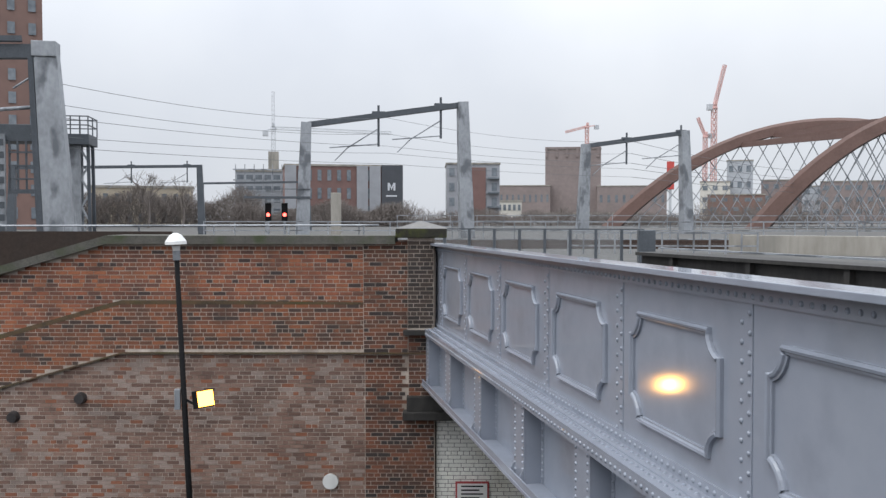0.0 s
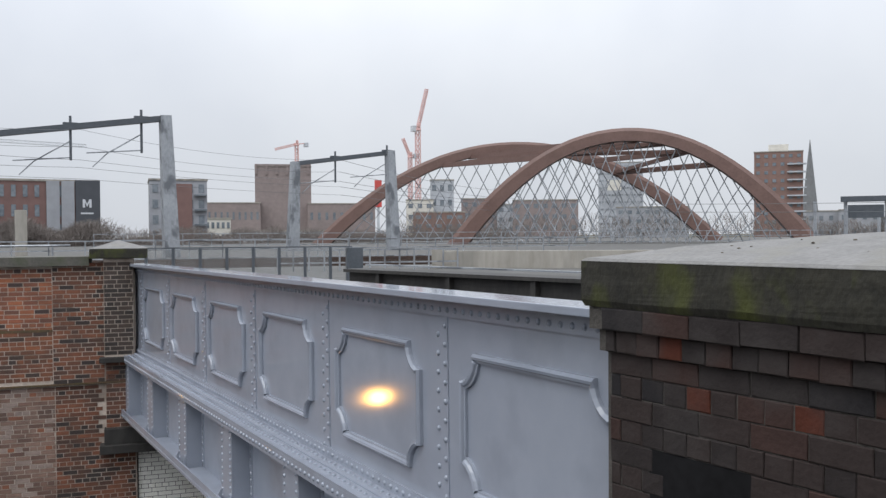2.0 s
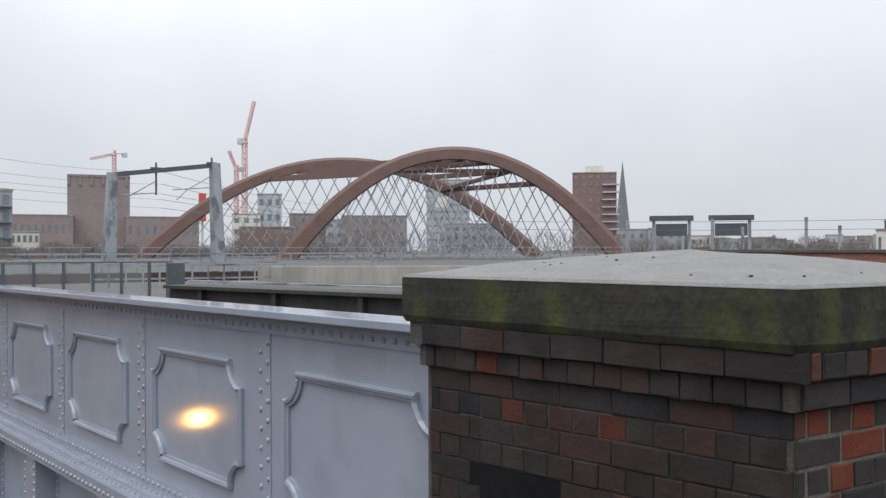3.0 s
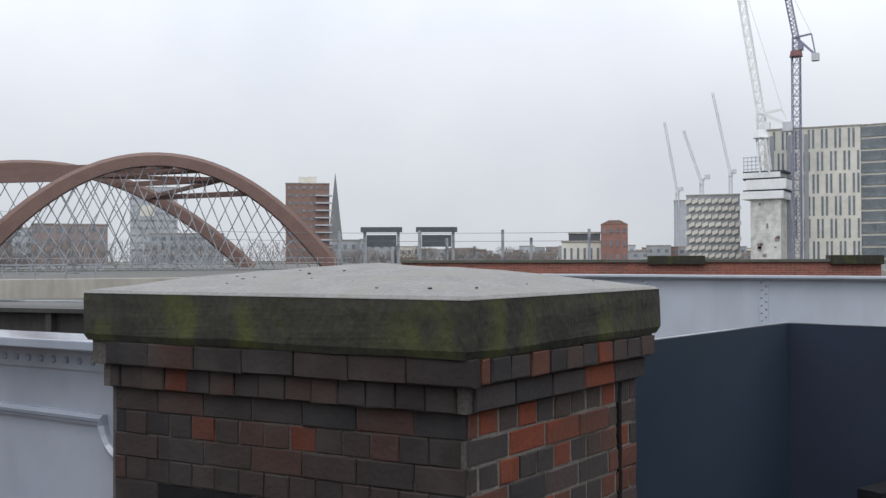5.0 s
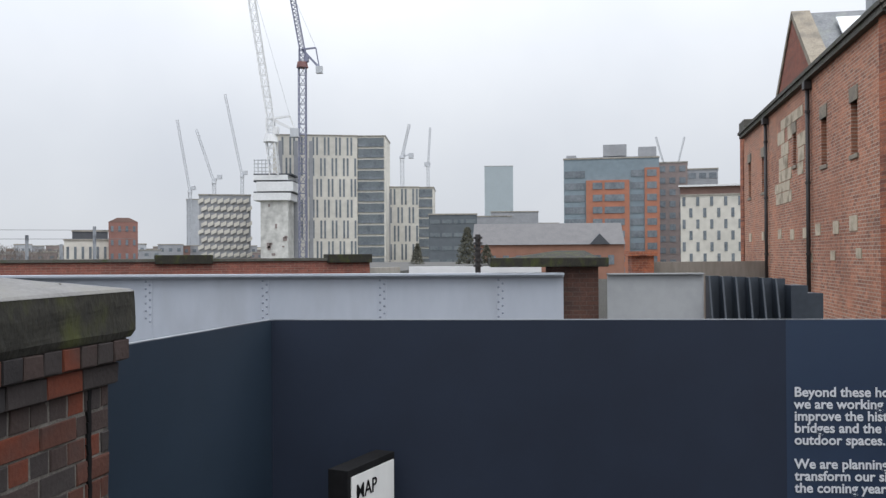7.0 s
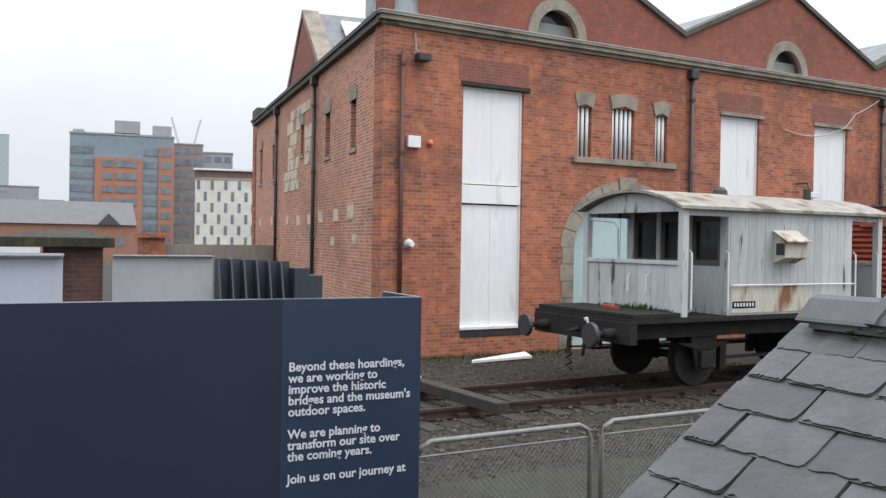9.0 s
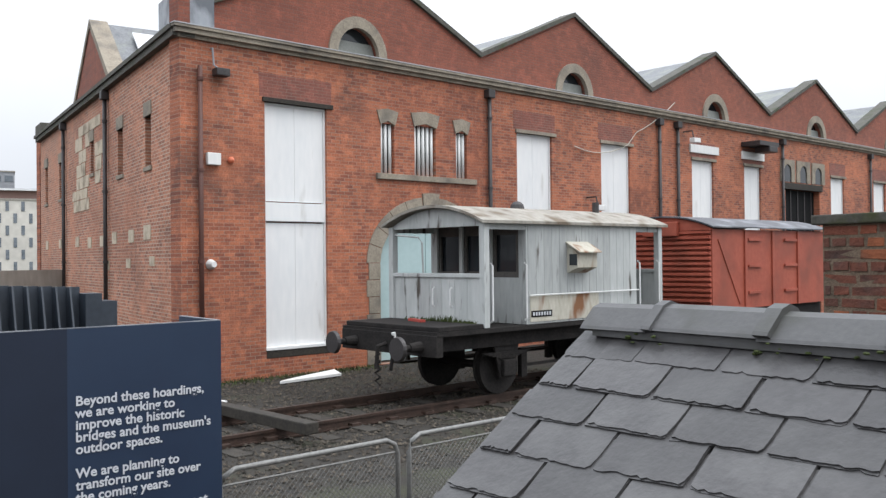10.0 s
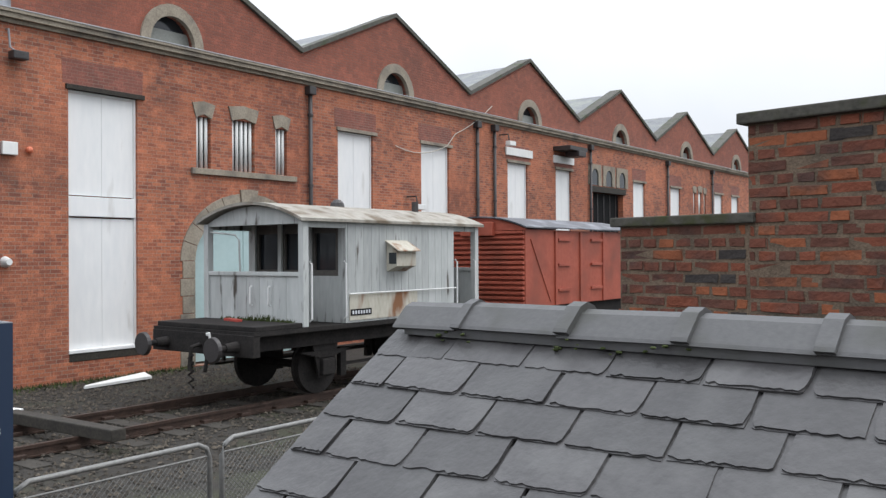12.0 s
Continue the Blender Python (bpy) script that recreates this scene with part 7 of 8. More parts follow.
for z0, z1, sag in ((6.9, 8.1, 0.5), (6.2, 7.2, 0.4), (5.75, 6.5, 0.2), (5.1, 6.1, 0.15), (4.75, 5.5, 0.1)):
    wire((-8.0, 30, z0), (5.5, 50, z1), sag)
    wire((5.5, 50, z1), (24.5, 61, z1 - 0.1), sag)
    wire((24.5, 61, z1 - 0.1), (60, 92, z1 - 0.4), sag, 0.016)

# ---- the twin arch bridge ----
arches = thing("arch_bridge", "twin red-brown steel network arch bridge with crossed hangers", "bridge")


def rib(a, b, rise, w, h, name):
    pts = []
    for t in frange(0, 1, 28):
        p = Vector(a) + (Vector(b) - Vector(a)) * t
        p.z += rise * (1 - abs(2 * t - 1) ** 2.05)
        pts.append(p)
    bm = bmesh.new()
    hgt = lambda t: h * (1.25 - 0.35 * math.sin(math.pi * t))
    d = (Vector(b) - Vector(a)).normalized()
    side = d.cross(Vector((0, 0, 1))).normalized()
    rings = []
    for i, p in enumerate(pts):
        tan = (pts[min(i + 1, 28)] - pts[max(i - 1, 0)]).normalized()
        up = side.cross(tan).normalized()
        hh = hgt(i / 28) / 2
        rings.append([bm.verts.new(p + side * s * w / 2 + up * u * hh) for s, u in ((-1, -0.8), (-1, 0.55), (-0.7, 1), (0.7, 1), (1, 0.55), (1, -0.8))])
    for q, r_ in zip(rings, rings[1:]):
        for j in range(6):
            bm.faces.new((q[j], r_[j], r_[(j + 1) % 6], q[(j + 1) % 6]))
    bm.faces.new(rings[0])
    bm.faces.new(rings[-1])
    part(name, bm, "weathering", arches)
    return pts


near_rib = rib((49.26, 88.29, 0.5), (78.74, 63.77, 1.0), 12.4, 1.5, 1.75, "arch_rib")
far_rib = rib((42.68, 115.59, 0.3), (88.16, 86.26, 1.0), 13.4, 1.5, 1.7, "arch_rib")
ties = [(9, 9), (11, 11), (13, 13), (15, 15), (17, 17), (19, 19), (21, 21)]
for i, j in ties:
    bm = bmesh.new()
    beam(bm, near_rib[i] - Vector((0, 0, 0.5)), far_rib[j] - Vector((0, 0, 0.5)), 0.5, 0.6)
    part("cross_beam", bm, "weathering", arches)
for i, j in ((9, 11), (11, 9), (13, 15), (17, 15), (19, 17), (19, 21)):
    bm = bmesh.new()
    beam(bm, near_rib[i] - Vector((0, 0, 0.5)), far_rib[j] - Vector((0, 0, 0.5)), 0.4, 0.45)
    part("diagonal_brace", bm, "weathering", arches)
for pts, z in ((near_rib, 1.0), (far_rib, 1.0)):
    for i in range(3, 26):
        for s in (-1, 1):
            k = i + s * 3.2
            if not 0 < k < 28:
                continue
            a, b = pts[0], pts[28]
            q = a + (b - a) * (k / 28)
            bm = bmesh.new()
            tube(bm, [pts[i] - Vector((0, 0, 0.6)), (q.x, q.y, z)], 0.06, 5)
            part("hanger", bm, "galv", arches)
    bm = bmesh.new()
    beam(bm, (pts[0].x, pts[0].y, 0.9), (pts[28].x, pts[28].y, 0.9), 0.8, 0.9)
    part("tie_girder", bm, "deck", arches)

# a row of pale masts and two signal platforms past the arch
for k in range(10):
    x, y = 70.5 + 1.0 * k, 56.5 - 2.6 * k
    bm = bmesh.new()
    tube(bm, [(x, y, 0.8), (x, y, 5.3 - (k % 3) * 0.8)], 0.16, 6)
    solid("line_mast", bm, "galv", "pale galvanised mast along the railway", "mast", group="line masts")
for x, y in ((73.0, 53.0), (76.2, 48.4)):
    p = thing("signal_box_frame", "dark boxed signal platform on grey posts", "platform", aim(x, y, 0, -56), group="signal platforms")
    for dx in (-1.7, 1.7):
        bm = bmesh.new()
        beam(bm, (dx, 0, 0.8), (dx, 0, 5.4), 0.3)
        part("post", bm, "galv", p)
    bm = bmesh.new()
    box(bm, -2.1, 2.1, -0.5, 0.5, 5.2, 5.7)
    box(bm, -1.5, 1.5, -0.3, 0.3, 3.7, 4.9)
    part("frame", bm, "grey_dark", p)
wire((62, 70, 5.4), (81, 30, 5.0), 0.2, 0.02)
wire((62, 70, 4.6), (81, 30, 4.2), 0.2, 0.02)

# brick parapet past the second girder
far_par = thing("wall_far_parapet", "low red brick parapet with dark stone coping", "wall", aim(22.50, 15.37, 0, -68), kind="structure")
bm = bmesh.new()
box(bm, 0, 13.72, 0, 0.4, -4.6, 2.36)
part("brickwork", bm, "brick_arch", far_par)
bm = bmesh.new()
box(bm, 0, 13.72, -0.06, 0.46, 2.36, 2.45, 0.01)
part("coping", bm, "coping", far_par)
for x, w in ((8.17, 0.80), (13.07, 0.7)):
    bm = bmesh.new()
    box(bm, x - w, x + w, -0.12, 0.5, 2.3, 2.56, 0.015)
    part("pier_cap", bm, "cap_stone", far_par)
# ---- bare bushes and trees ----
def bush_stuff(name, label, boxes_, count, size):
    """Bare winter brush: many thin twigs leaning all ways, thinning out upwards."""
    bm = bmesh.new()
    for (x0, y0, x1, y1, z0, z1) in boxes_:
        for k in range(count):
            t = random.random()
            x, y = x0 + (x1 - x0) * t + random.gauss(0, 1.0), y0 + (y1 - y0) * t + random.gauss(0, 1.5)
            top = z1 * (0.55 + 0.45 * noise.noise(Vector((x * 0.25, y * 0.25, 3)))) + (z1 - z0) * 0.18
            z = z0 + (top - z0) * random.random() ** 0.8
            d = Vector((random.gauss(0, 0.6), random.gauss(0, 0.6), 1)).normalized() * size * random.uniform(0.5, 1.3)
            beam(bm, (x, y, z), (x + d.x, y + d.y, min(z + d.z, top + size * 0.4)), size * 0.03, taper=0.3)
    return solid(name, bm, "twig", label, "bushes", "stuff")


bush_stuff("bushes", "dense bare brown winter bushes along the railway", [(-34, 108, -4, 112, 1, 6.6), (-6, 108, 14, 112, 1, 4.4), (10, 110, 90, 140, 1, 3.9)], 12000, 1.2)
bush_stuff("far_bushes", "far bare winter woodland band", [(90, 190, 190, 150, -3, 7.0), (190, 150, 226, 96, -3, 5.0)], 4000, 2.2)


def bare_tree(x, y, z, h, seed, label="bare winter tree with fine upright branches"):
    rnd = random.Random(seed)
    tree = thing("tree", label, "tree", pose(x, y, z), group="bare trees")
    trunk, crown = bmesh.new(), bmesh.new()
    tube(trunk, [(0, 0, 0), (0.02 * h, 0, h * 0.25), (0.0, 0.01 * h, h * 0.5)], h * 0.022, 7, 0.55)

    def grow(p, d, length, r, depth):
        q = p + d * length
        bmx = trunk if depth < 2 else crown
        tube(bmx, [p, (p + q) / 2 + Vector((rnd.gauss(0, 0.03), rnd.gauss(0, 0.03), 0)) * length, q], r, 4, 0.6)
        if depth < 5:
            for k in range(3):
                e = (d + Vector((rnd.gauss(0, 0.42), rnd.gauss(0, 0.42), rnd.uniform(-0.05, 0.3)))).normalized()
                grow(p + d * length * rnd.uniform(0.55, 1.0), e, length * rnd.uniform(0.6, 0.8), r * 0.6, depth + 1)

    for k in range(4):
        grow(Vector((0, 0, h * rnd.uniform(0.25, 0.48))), Vector((rnd.gauss(0, 0.4), rnd.gauss(0, 0.4), 1)).normalized(), h * 0.24, h * 0.009, 1)
    part("trunk", trunk, "twig", tree)
    part("crown", crown, "twig", tree, "fine bare twigs")


bare_tree(-15.0, 98.9, 1.28, 6.9, 3)
bare_tree(-12.0, 104, 1.28, 6.0, 8)


def evergreen(x, y, z, h, w, seed):
    rnd = random.Random(seed)
    t = thing("shrub_tree", "dark rounded evergreen tree", "tree", pose(x, y, z), group="evergreen trees")
    bm = bmesh.new()
    tube(bm, [(0, 0, 0), (0, 0, h * 0.6)], w * 0.05, 6, 0.5)
    part("trunk", bm, "twig", t)
    bm = bmesh.new()
    for k in range(3800):
        a, zz = rnd.uniform(0, 6.28), rnd.random() ** 1.3
        r = w * 0.5 * (1.02 - zz) ** 0.6 * rnd.random() ** 0.35 * (1 + 0.35 * noise.noise(Vector((a * 1.5, zz * 5, seed))))
        p = Vector((r * math.cos(a), r * math.sin(a), h * 0.12 + h * 0.88 * zz))
        q = w * 0.022
        bm.faces.new([bm.verts.new(p + Vector((rnd.gauss(0, q), rnd.gauss(0, q), rnd.gauss(0, q * 1.5)))) for _ in range(3)])
    # leaf colour is browned and paled to include distance haze
    part("crown", bm, mat("brown_green_leaves_%d" % seed, (0.055, 0.058, 0.04), (0.10, 0.095, 0.07), 0.9, 2, 0.2, spread=0.3), t, "small dull green leaves")


evergreen(120, 5.9, -4.6, 8.6, 3.4, 1)
evergreen(120, -0.9, -4.6, 10.8, 4.6, 2)
evergreen(124, -3.6, -4.6, 8.4, 4.2, 5)

# ---- buildings of the town ----
def wallm(name, c, k=0.12):
    return mat(name, tuple(v * (1 - k) for v in c), tuple(v * (1 + k) for v in c), 0.8, 0.12, 0.0)


def block(name, label, c, w, deep, z1, rows, cols, wall, pane="glass_far", win=(0.55, 0.5), z0=-4.6, rot=None, side_cols=0, skip=None, roof=True, low=0.06, category="building"):
    """A house block: walls, roof and one pane object for each window; its front faces the camera's side of town."""
    rot = math.degrees(math.atan2(c[1], c[0])) - 90 if rot is None else rot
    b = thing(name, label, category, aim(c[0], c[1], 0, rot))
    bm = bmesh.new()
    box(bm, -w / 2, w / 2, 0, deep, z0, z1)
    body = part("wall", bm, wall, b)
    if roof:
        bm = bmesh.new()
        box(bm, -w / 2 - 0.15, w / 2 + 0.15, -0.15, deep + 0.15, z1, z1 + 0.35)
        part("roof", bm, "concrete", b)
    if rows:
        h = (z1 - z0) / rows
        cw = w / cols
        bm = bmesh.new()
        ww, hh = cw * win[0], h * win[1]
        box(bm, -ww / 2, ww / 2, -0.10, 0.06, -hh / 2, hh / 2)
        me = mesh_of("window", bm, pane)
        for r in range(rows):
            for k in range(cols):
                if skip and skip(r, k):
                    continue
                o = new("window", me)
                o.parent, o.location = b, (-w / 2 + cw * (k + 0.5), 0, z0 + h * (r + 0.5))
        if side_cols:
            cw2 = deep / side_cols
            bm = bmesh.new()
            box(bm, -0.10, 0.06, -cw2 * win[0] / 2, cw2 * win[0] / 2, -hh / 2, hh / 2)
            me2 = mesh_of("window", bm, pane)
            for r in range(rows):
                for k in range(side_cols):
                    for sx in (-w / 2, w / 2):
                        o = new("window", me2)
                        o.parent, o.matrix_basis = b, pose(sx, cw2 * (k + 0.5), z0 + h * (r + 0.5), 0, 0, 0 if sx < 0 else 180)
    return b


# the air haze of the distance is mixed into these wall colours
RED, RED2 = wallm("far_red_brick", (0.165, 0.098, 0.088)), wallm("far_brown_brick", (0.19, 0.118, 0.10))
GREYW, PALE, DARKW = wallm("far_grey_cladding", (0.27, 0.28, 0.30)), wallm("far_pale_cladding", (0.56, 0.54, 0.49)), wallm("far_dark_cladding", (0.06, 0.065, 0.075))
HAZE, HAZE2 = wallm("far_haze_grey", (0.36, 0.38, 0.41)), wallm("far_haze_brown", (0.225, 0.185, 0.178))
BEIGE = wallm("far_beige_render", (0.40, 0.35, 0.27))

block("apartment_tower", "tall brown brick apartment tower with stacked windows", (-27.5, 86.0), 10.5, 12, 42, 22, 6, RED2, win=(0.36, 0.5))
m_house = block("apartment_block", "red brick and grey apartment block with a dark end panel", (9.5, 160.0), 21.0, 14, 11.6, 5, 12, RED, win=(0.4, 0.6), rot=2)
bm = bmesh.new()
box(bm, 10.5 - 3.7, 10.7, -0.3, 0.5, -4.6, 11.9)
part("dark_panel", bm, DARKW, m_house, "dark cladding panel with a pale mark")
bm = bmesh.new()
for x0, x1 in ((0.0, 0.35), (1.05, 1.4)):
    box(bm, 7.9 + x0, 7.9 + x1, -0.36, -0.3, 7.3, 8.7)
prism(bm, [(8.25, -0.36, 8.7), (8.6, -0.36, 7.9), (8.95, -0.36, 8.7), (8.95, -0.36, 8.2), (8.6, -0.36, 7.4), (8.25, -0.36, 8.2)], (0, 0.06, 0))
box(bm, 7.6, 9.6, -0.36, -0.3, 6.2, 6.45)
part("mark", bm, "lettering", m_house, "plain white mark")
for x in (-9.5, 3.3, 5.6):
    bm = bmesh.new()
    box(bm, x - 1.0, x + 1.0, -0.4, 0.2, -4.6, 11.7)
    part("grey_bay", bm, GREYW, m_house, "grey clad bay")
b2 = block("apartment_block", "grey and brick apartment block with balconies", (34.6, 166.5), 10.2, 12, 12.6, 6, 5, GREYW, win=(0.5, 0.55), rot=-9)
bm = bmesh.new()
box(bm, -0.8, 2.4, -0.35, 0.2, -4.6, 12.0)
part("brick_panel", bm, RED, b2)
for r in range(5):
    bm = bmesh.new()
    box(bm, 2.8, 5.0, -1.2, 0, -1.2 + 2.75 * r, -0.95 + 2.75 * r)
    part("balcony", bm, "glass_far", b2)
sc = block("scaffolded_building", "unfinished building wrapped in scaffolding", (-3.8, 190.0), 15.0, 12, 12.0, 7, 8, HAZE, "glass_far", win=(0.75, 0.45), rot=0)
bm = bmesh.new()
for k in range(9):
    beam(bm, (-7.5 + 1.9 * k, -1.0, -4.6), (-7.5 + 1.9 * k, -1.0, 13.5), 0.15)
for k in range(8):
    beam(bm, (-8, -1.0, -3 + 2.2 * k), (8, -1.0, -3 + 2.2 * k), 0.25)
part("scaffold", bm, "galv", sc)
bm = bmesh.new()
box(bm, -0.9, 1.3, 3, 6, 12, 16.5)
part("lift_core", bm, "concrete", sc)
block("low_flats", "low beige flats behind bare trees", (-20.6, 129.1), 14.0, 10, 6.5, 4, 9, BEIGE, win=(0.4, 0.45))
block("low_white_block", "low white terrace of flats", (48.9, 194.9), 5.5, 8, 6.0, 4, 5, PALE)
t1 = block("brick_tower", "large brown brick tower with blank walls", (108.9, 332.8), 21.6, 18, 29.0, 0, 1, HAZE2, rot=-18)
bm = bmesh.new()
box(bm, -10.8, 10.8, -0.3, 18, 29.2, 30.0)
for k in range(6):
    box(bm, -10.8 + 4 * k, -10.0 + 4 * k, -0.5, 0, 26, 30)
part("crown", bm, HAZE2, t1)
for x, w_, z in ((-20, 20, 14.6), (21, 26, 14.3)):
    block("brick_hall", "long low brown brick hall", (108.4 + x * 0.95, 333 - x * 0.31 - 6), w_, 14, z, 2, 9, HAZE2, win=(0.35, 0.3), rot=-18)
block("white_sheds", "row of low white sheds", (73.4, 239.9), 46, 8, 3.4, 1, 12, HAZE, win=(0.3, 0.3), rot=-18)
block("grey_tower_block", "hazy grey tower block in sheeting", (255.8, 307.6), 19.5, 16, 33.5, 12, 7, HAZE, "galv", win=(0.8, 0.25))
block("sign_board", "white board hung on the sheeted tower", (249.6, 304.4), 6.0, 0.4, 25.5, 0, 1, PALE, z0=21.0, roof=False, category="sign")
for k, (x, y, w_, z) in enumerate(((172.1, 245.9, 22, 13.5), (178.1, 261.9, 26, 12.6), (165.1, 274.9, 16, 15.0), (205.0, 230.0, 24, 11.0), (142.2, 263.9, 8, 20.6), (131.2, 258.9, 9, 13.5), (128.2, 239.9, 16, 9.0))):
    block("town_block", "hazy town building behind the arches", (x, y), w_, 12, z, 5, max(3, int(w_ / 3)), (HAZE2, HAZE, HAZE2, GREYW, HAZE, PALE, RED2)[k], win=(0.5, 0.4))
red = thing("red_hoist", "red builders' hoist tower", "hoist", aim(82.2, 182.9, 0, -24))
bm = bmesh.new()
box(bm, -0.8, 0.8, -0.6, 0.6, 8.6, 14.7, 0.03)
part("hoist_cage", bm, plain("bright_red_paint", (0.5, 0.07, 0.06), 0.5), red)
bm = bmesh.new()
box(bm, -0.3, 0.3, -0.3, 0.3, -4.6, 8.6)
part("mast", bm, "crane_grey", red)
t2 = block("tower_block", "brown brick tower block with balconies", (264.9, 228.9), 17.0, 14, 32.0, 12, 6, RED2, win=(0.45, 0.4))
bm = bmesh.new()
box(bm, -3.5, 3.5, 3, 9, 32.3, 35.0)
part("plant_room", bm, PALE, t2)
for r in range(10):
    bm = bmesh.new()
    box(bm, 3.0, 9.6, -1.2, 1.0, 1.0 + 2.9 * r, 1.5 + 2.9 * r)
    part("balcony", bm, HAZE, t2)
sp = thing("church_spire", "slender grey-brown stone church spire", "spire", pose(388.0, 315.0, 0))
bm = bmesh.new()
bmesh.ops.create_cone(bm, cap_ends=True, segments=8, radius1=4.5, radius2=0.1, depth=42, matrix=pose(0, 0, 29.5))
part("spire", bm, wallm("far_grey_stone", (0.15, 0.155, 0.16)), sp)
bm = bmesh.new()
box(bm, -4.2, 4.2, -4.2, 4.2, -4.6, 12)
part("tower", bm, HAZE2, sp)
for k in range(64):
    a = radians(-50 - 0.436 * k + random.uniform(-0.2, 0.2))
    d = random.uniform(330.1, 429.9)
    w_ = random.uniform(6, 13)
    z = random.uniform(2.5, 7.5) + (4 if k < 12 else 0)
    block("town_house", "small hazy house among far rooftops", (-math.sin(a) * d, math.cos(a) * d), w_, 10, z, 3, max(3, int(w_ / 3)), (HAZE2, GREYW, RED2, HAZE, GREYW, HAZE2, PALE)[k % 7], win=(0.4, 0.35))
block("white_terrace", "white terrace with a dark roof", (193.4, 82.8), 9.2, 9, 6.2, 2, 6, PALE, win=(0.35, 0.5))
block("roof_storey", "dark set-back roof storey", (197.4, 83.7), 7.5, 6, 8.3, 0, 1, DARKW)
bh = block("brick_house", "square red brick building with a pitched top", (186.9, 72.1), 5.9, 7, 10.0, 5, 4, wallm("far_bright_brick", (0.235, 0.12, 0.10)), win=(0.35, 0.4), roof=False)
bm = bmesh.new()
prism(bm, [(-3, -0.05, 10), (3, -0.05, 10), (1.2, -0.05, 10.9), (-1.2, -0.05, 10.9)], (0, 7, 0))
part("roof", bm, RED2, bh)

# new towers with cranes
hatch = block("patterned_office", "grey office block with a diamond-patterned front", (251.4, 67.7), 14.4, 14, 20.0, 0, 1, GREYW)
lozenge = bmesh.new()
prism(lozenge, [(-0.75, -0.05, -0.9), (0.75, -0.05, -0.2), (0.75, -0.05, 0.9), (-0.75, -0.05, 0.2)], (0, -0.45, 0))
me = mesh_of("facade_panel", lozenge, PALE)
for r in range(11):
    for k in range(8):
        o = new("facade_panel", me)
        o.parent, o.location = hatch, (-6.3 + 1.8 * k + (0.9 if r % 2 else 0) - 0.4, 0, -3.6 + 2.2 * r)
block("slim_tower", "slim pale far tower", (382.7, 117.3), 5.4, 8, 27.4, 0, 1, HAZE)
core = block("concrete_core", "pale unfinished concrete lift core", (235.0, 50.0), 7.4, 8, 18.0, 0, 1, wallm("far_raw_concrete", (0.5, 0.5, 0.48), 0.3), roof=False, rot=-90)
for z0, z1, a, b in ((17.4, 19.4, -5.6, 4.6), (19.8, 22.4, -4.6, 5.2), (22.8, 24.2, -5.4, 3.8)):
    bm = bmesh.new()
    box(bm, a, b, -0.9, 8.6, z0, z1, 0.1)
    part("climbing_screen", bm, "crane_white", core, "white climbing screen round the core")
for z in (19.6, 22.6, 24.4):
    bm = bmesh.new()
    box(bm, -5.4, 4.8, -0.6, 8.4, z - 0.2, z + 0.2)
    part("deck", bm, DARKW, core, "dark working deck")
bm = bmesh.new()
for x in (-5.2, -4.2, -3.2, -2.2, -1.2):
    beam(bm, (x, -0.4, 24.2), (x, -0.4, 28.4), 0.22)
for z in (25.2, 26.2, 27.2, 28.2):
    beam(bm, (-5.4, -0.4, z), (-0.8, -0.4, z), 0.25)
part("scaffold", bm, "crane_grey", core, "scaffold cage on the core")
bm = bmesh.new()
for k in range(16):
    x, z = random.uniform(-3.2, 3.0), random.uniform(-2.0, 16.0)
    box(bm, x, x + random.uniform(0.4, 1.3), -0.12, 0.05, z, z + random.uniform(0.4, 1.6))
part("wall_pocket", bm, HAZE2, core, "shuttering pockets in the concrete")["kind"] = "stuff"
for x, y, w_, z, cols, rows in ((244.9, 40.6, 23.2, 36.0, 22, 7), (260.8, 18.1, 11.0, 22.6, 10, 5)):
    wb = block("white_tower", "white panelled tower with tall narrow windows", (x, y), w_, 16, z, rows, cols, PALE, "glass_far", win=(0.5, 0.86), skip=lambda r, k: (r * 7 + k * 5) % 3 == 0 or k in (0, 1))
    bm = bmesh.new()
    for k in range(3 if w_ > 15 else 1):
        box(bm, -w_ / 2 + 1.5 + 4.2 * k, -w_ / 2 + 2.6 + 4.2 * k, -0.14, 0.06, -4, z - 1.5)
    part("glazed_slot", bm, GREYW, wb)
for x, y, w_, z, n in ((247.7, 25.4, 8.2, 36.0, 13), (261.5, 10.7, 5.0, 22.5, 9)):
    sb = block("balcony_tower", "tower end of stacked glazed balconies in a white frame", (x, y), w_, 16, z, 0, 1, PALE, rot=-90)
    for r in range(n):
        h = (z + 4) / n
        bm = bmesh.new()
        box(bm, -w_ / 2 + 0.4, w_ / 2 - 0.4, -0.12, 0.05, -4 + h * r + 0.25, -4 + h * (r + 1) - 0.35)
        bl = part("balcony", bm, "balcony_glass", sb)
        bm = bmesh.new()
        box(bm, -w_ / 2 + 0.4, w_ / 2 - 0.4, -0.25, -0.13, -4 + h * r + 0.25, -4 + h * r + 1.1)
        part("balustrade", bm, "glass_far", bl)
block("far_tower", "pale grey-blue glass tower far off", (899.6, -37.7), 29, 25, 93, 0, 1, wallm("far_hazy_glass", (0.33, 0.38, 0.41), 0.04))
# dark cladding whose colour is lifted by painted-in haze
block("dark_block", "dark grey low town block", (238.0, 2.3), 13, 14, 13.4, 5, 4, wallm("far_hazed_dark_cladding", (0.10, 0.115, 0.13)), "balcony_glass", win=(0.8, 0.3))
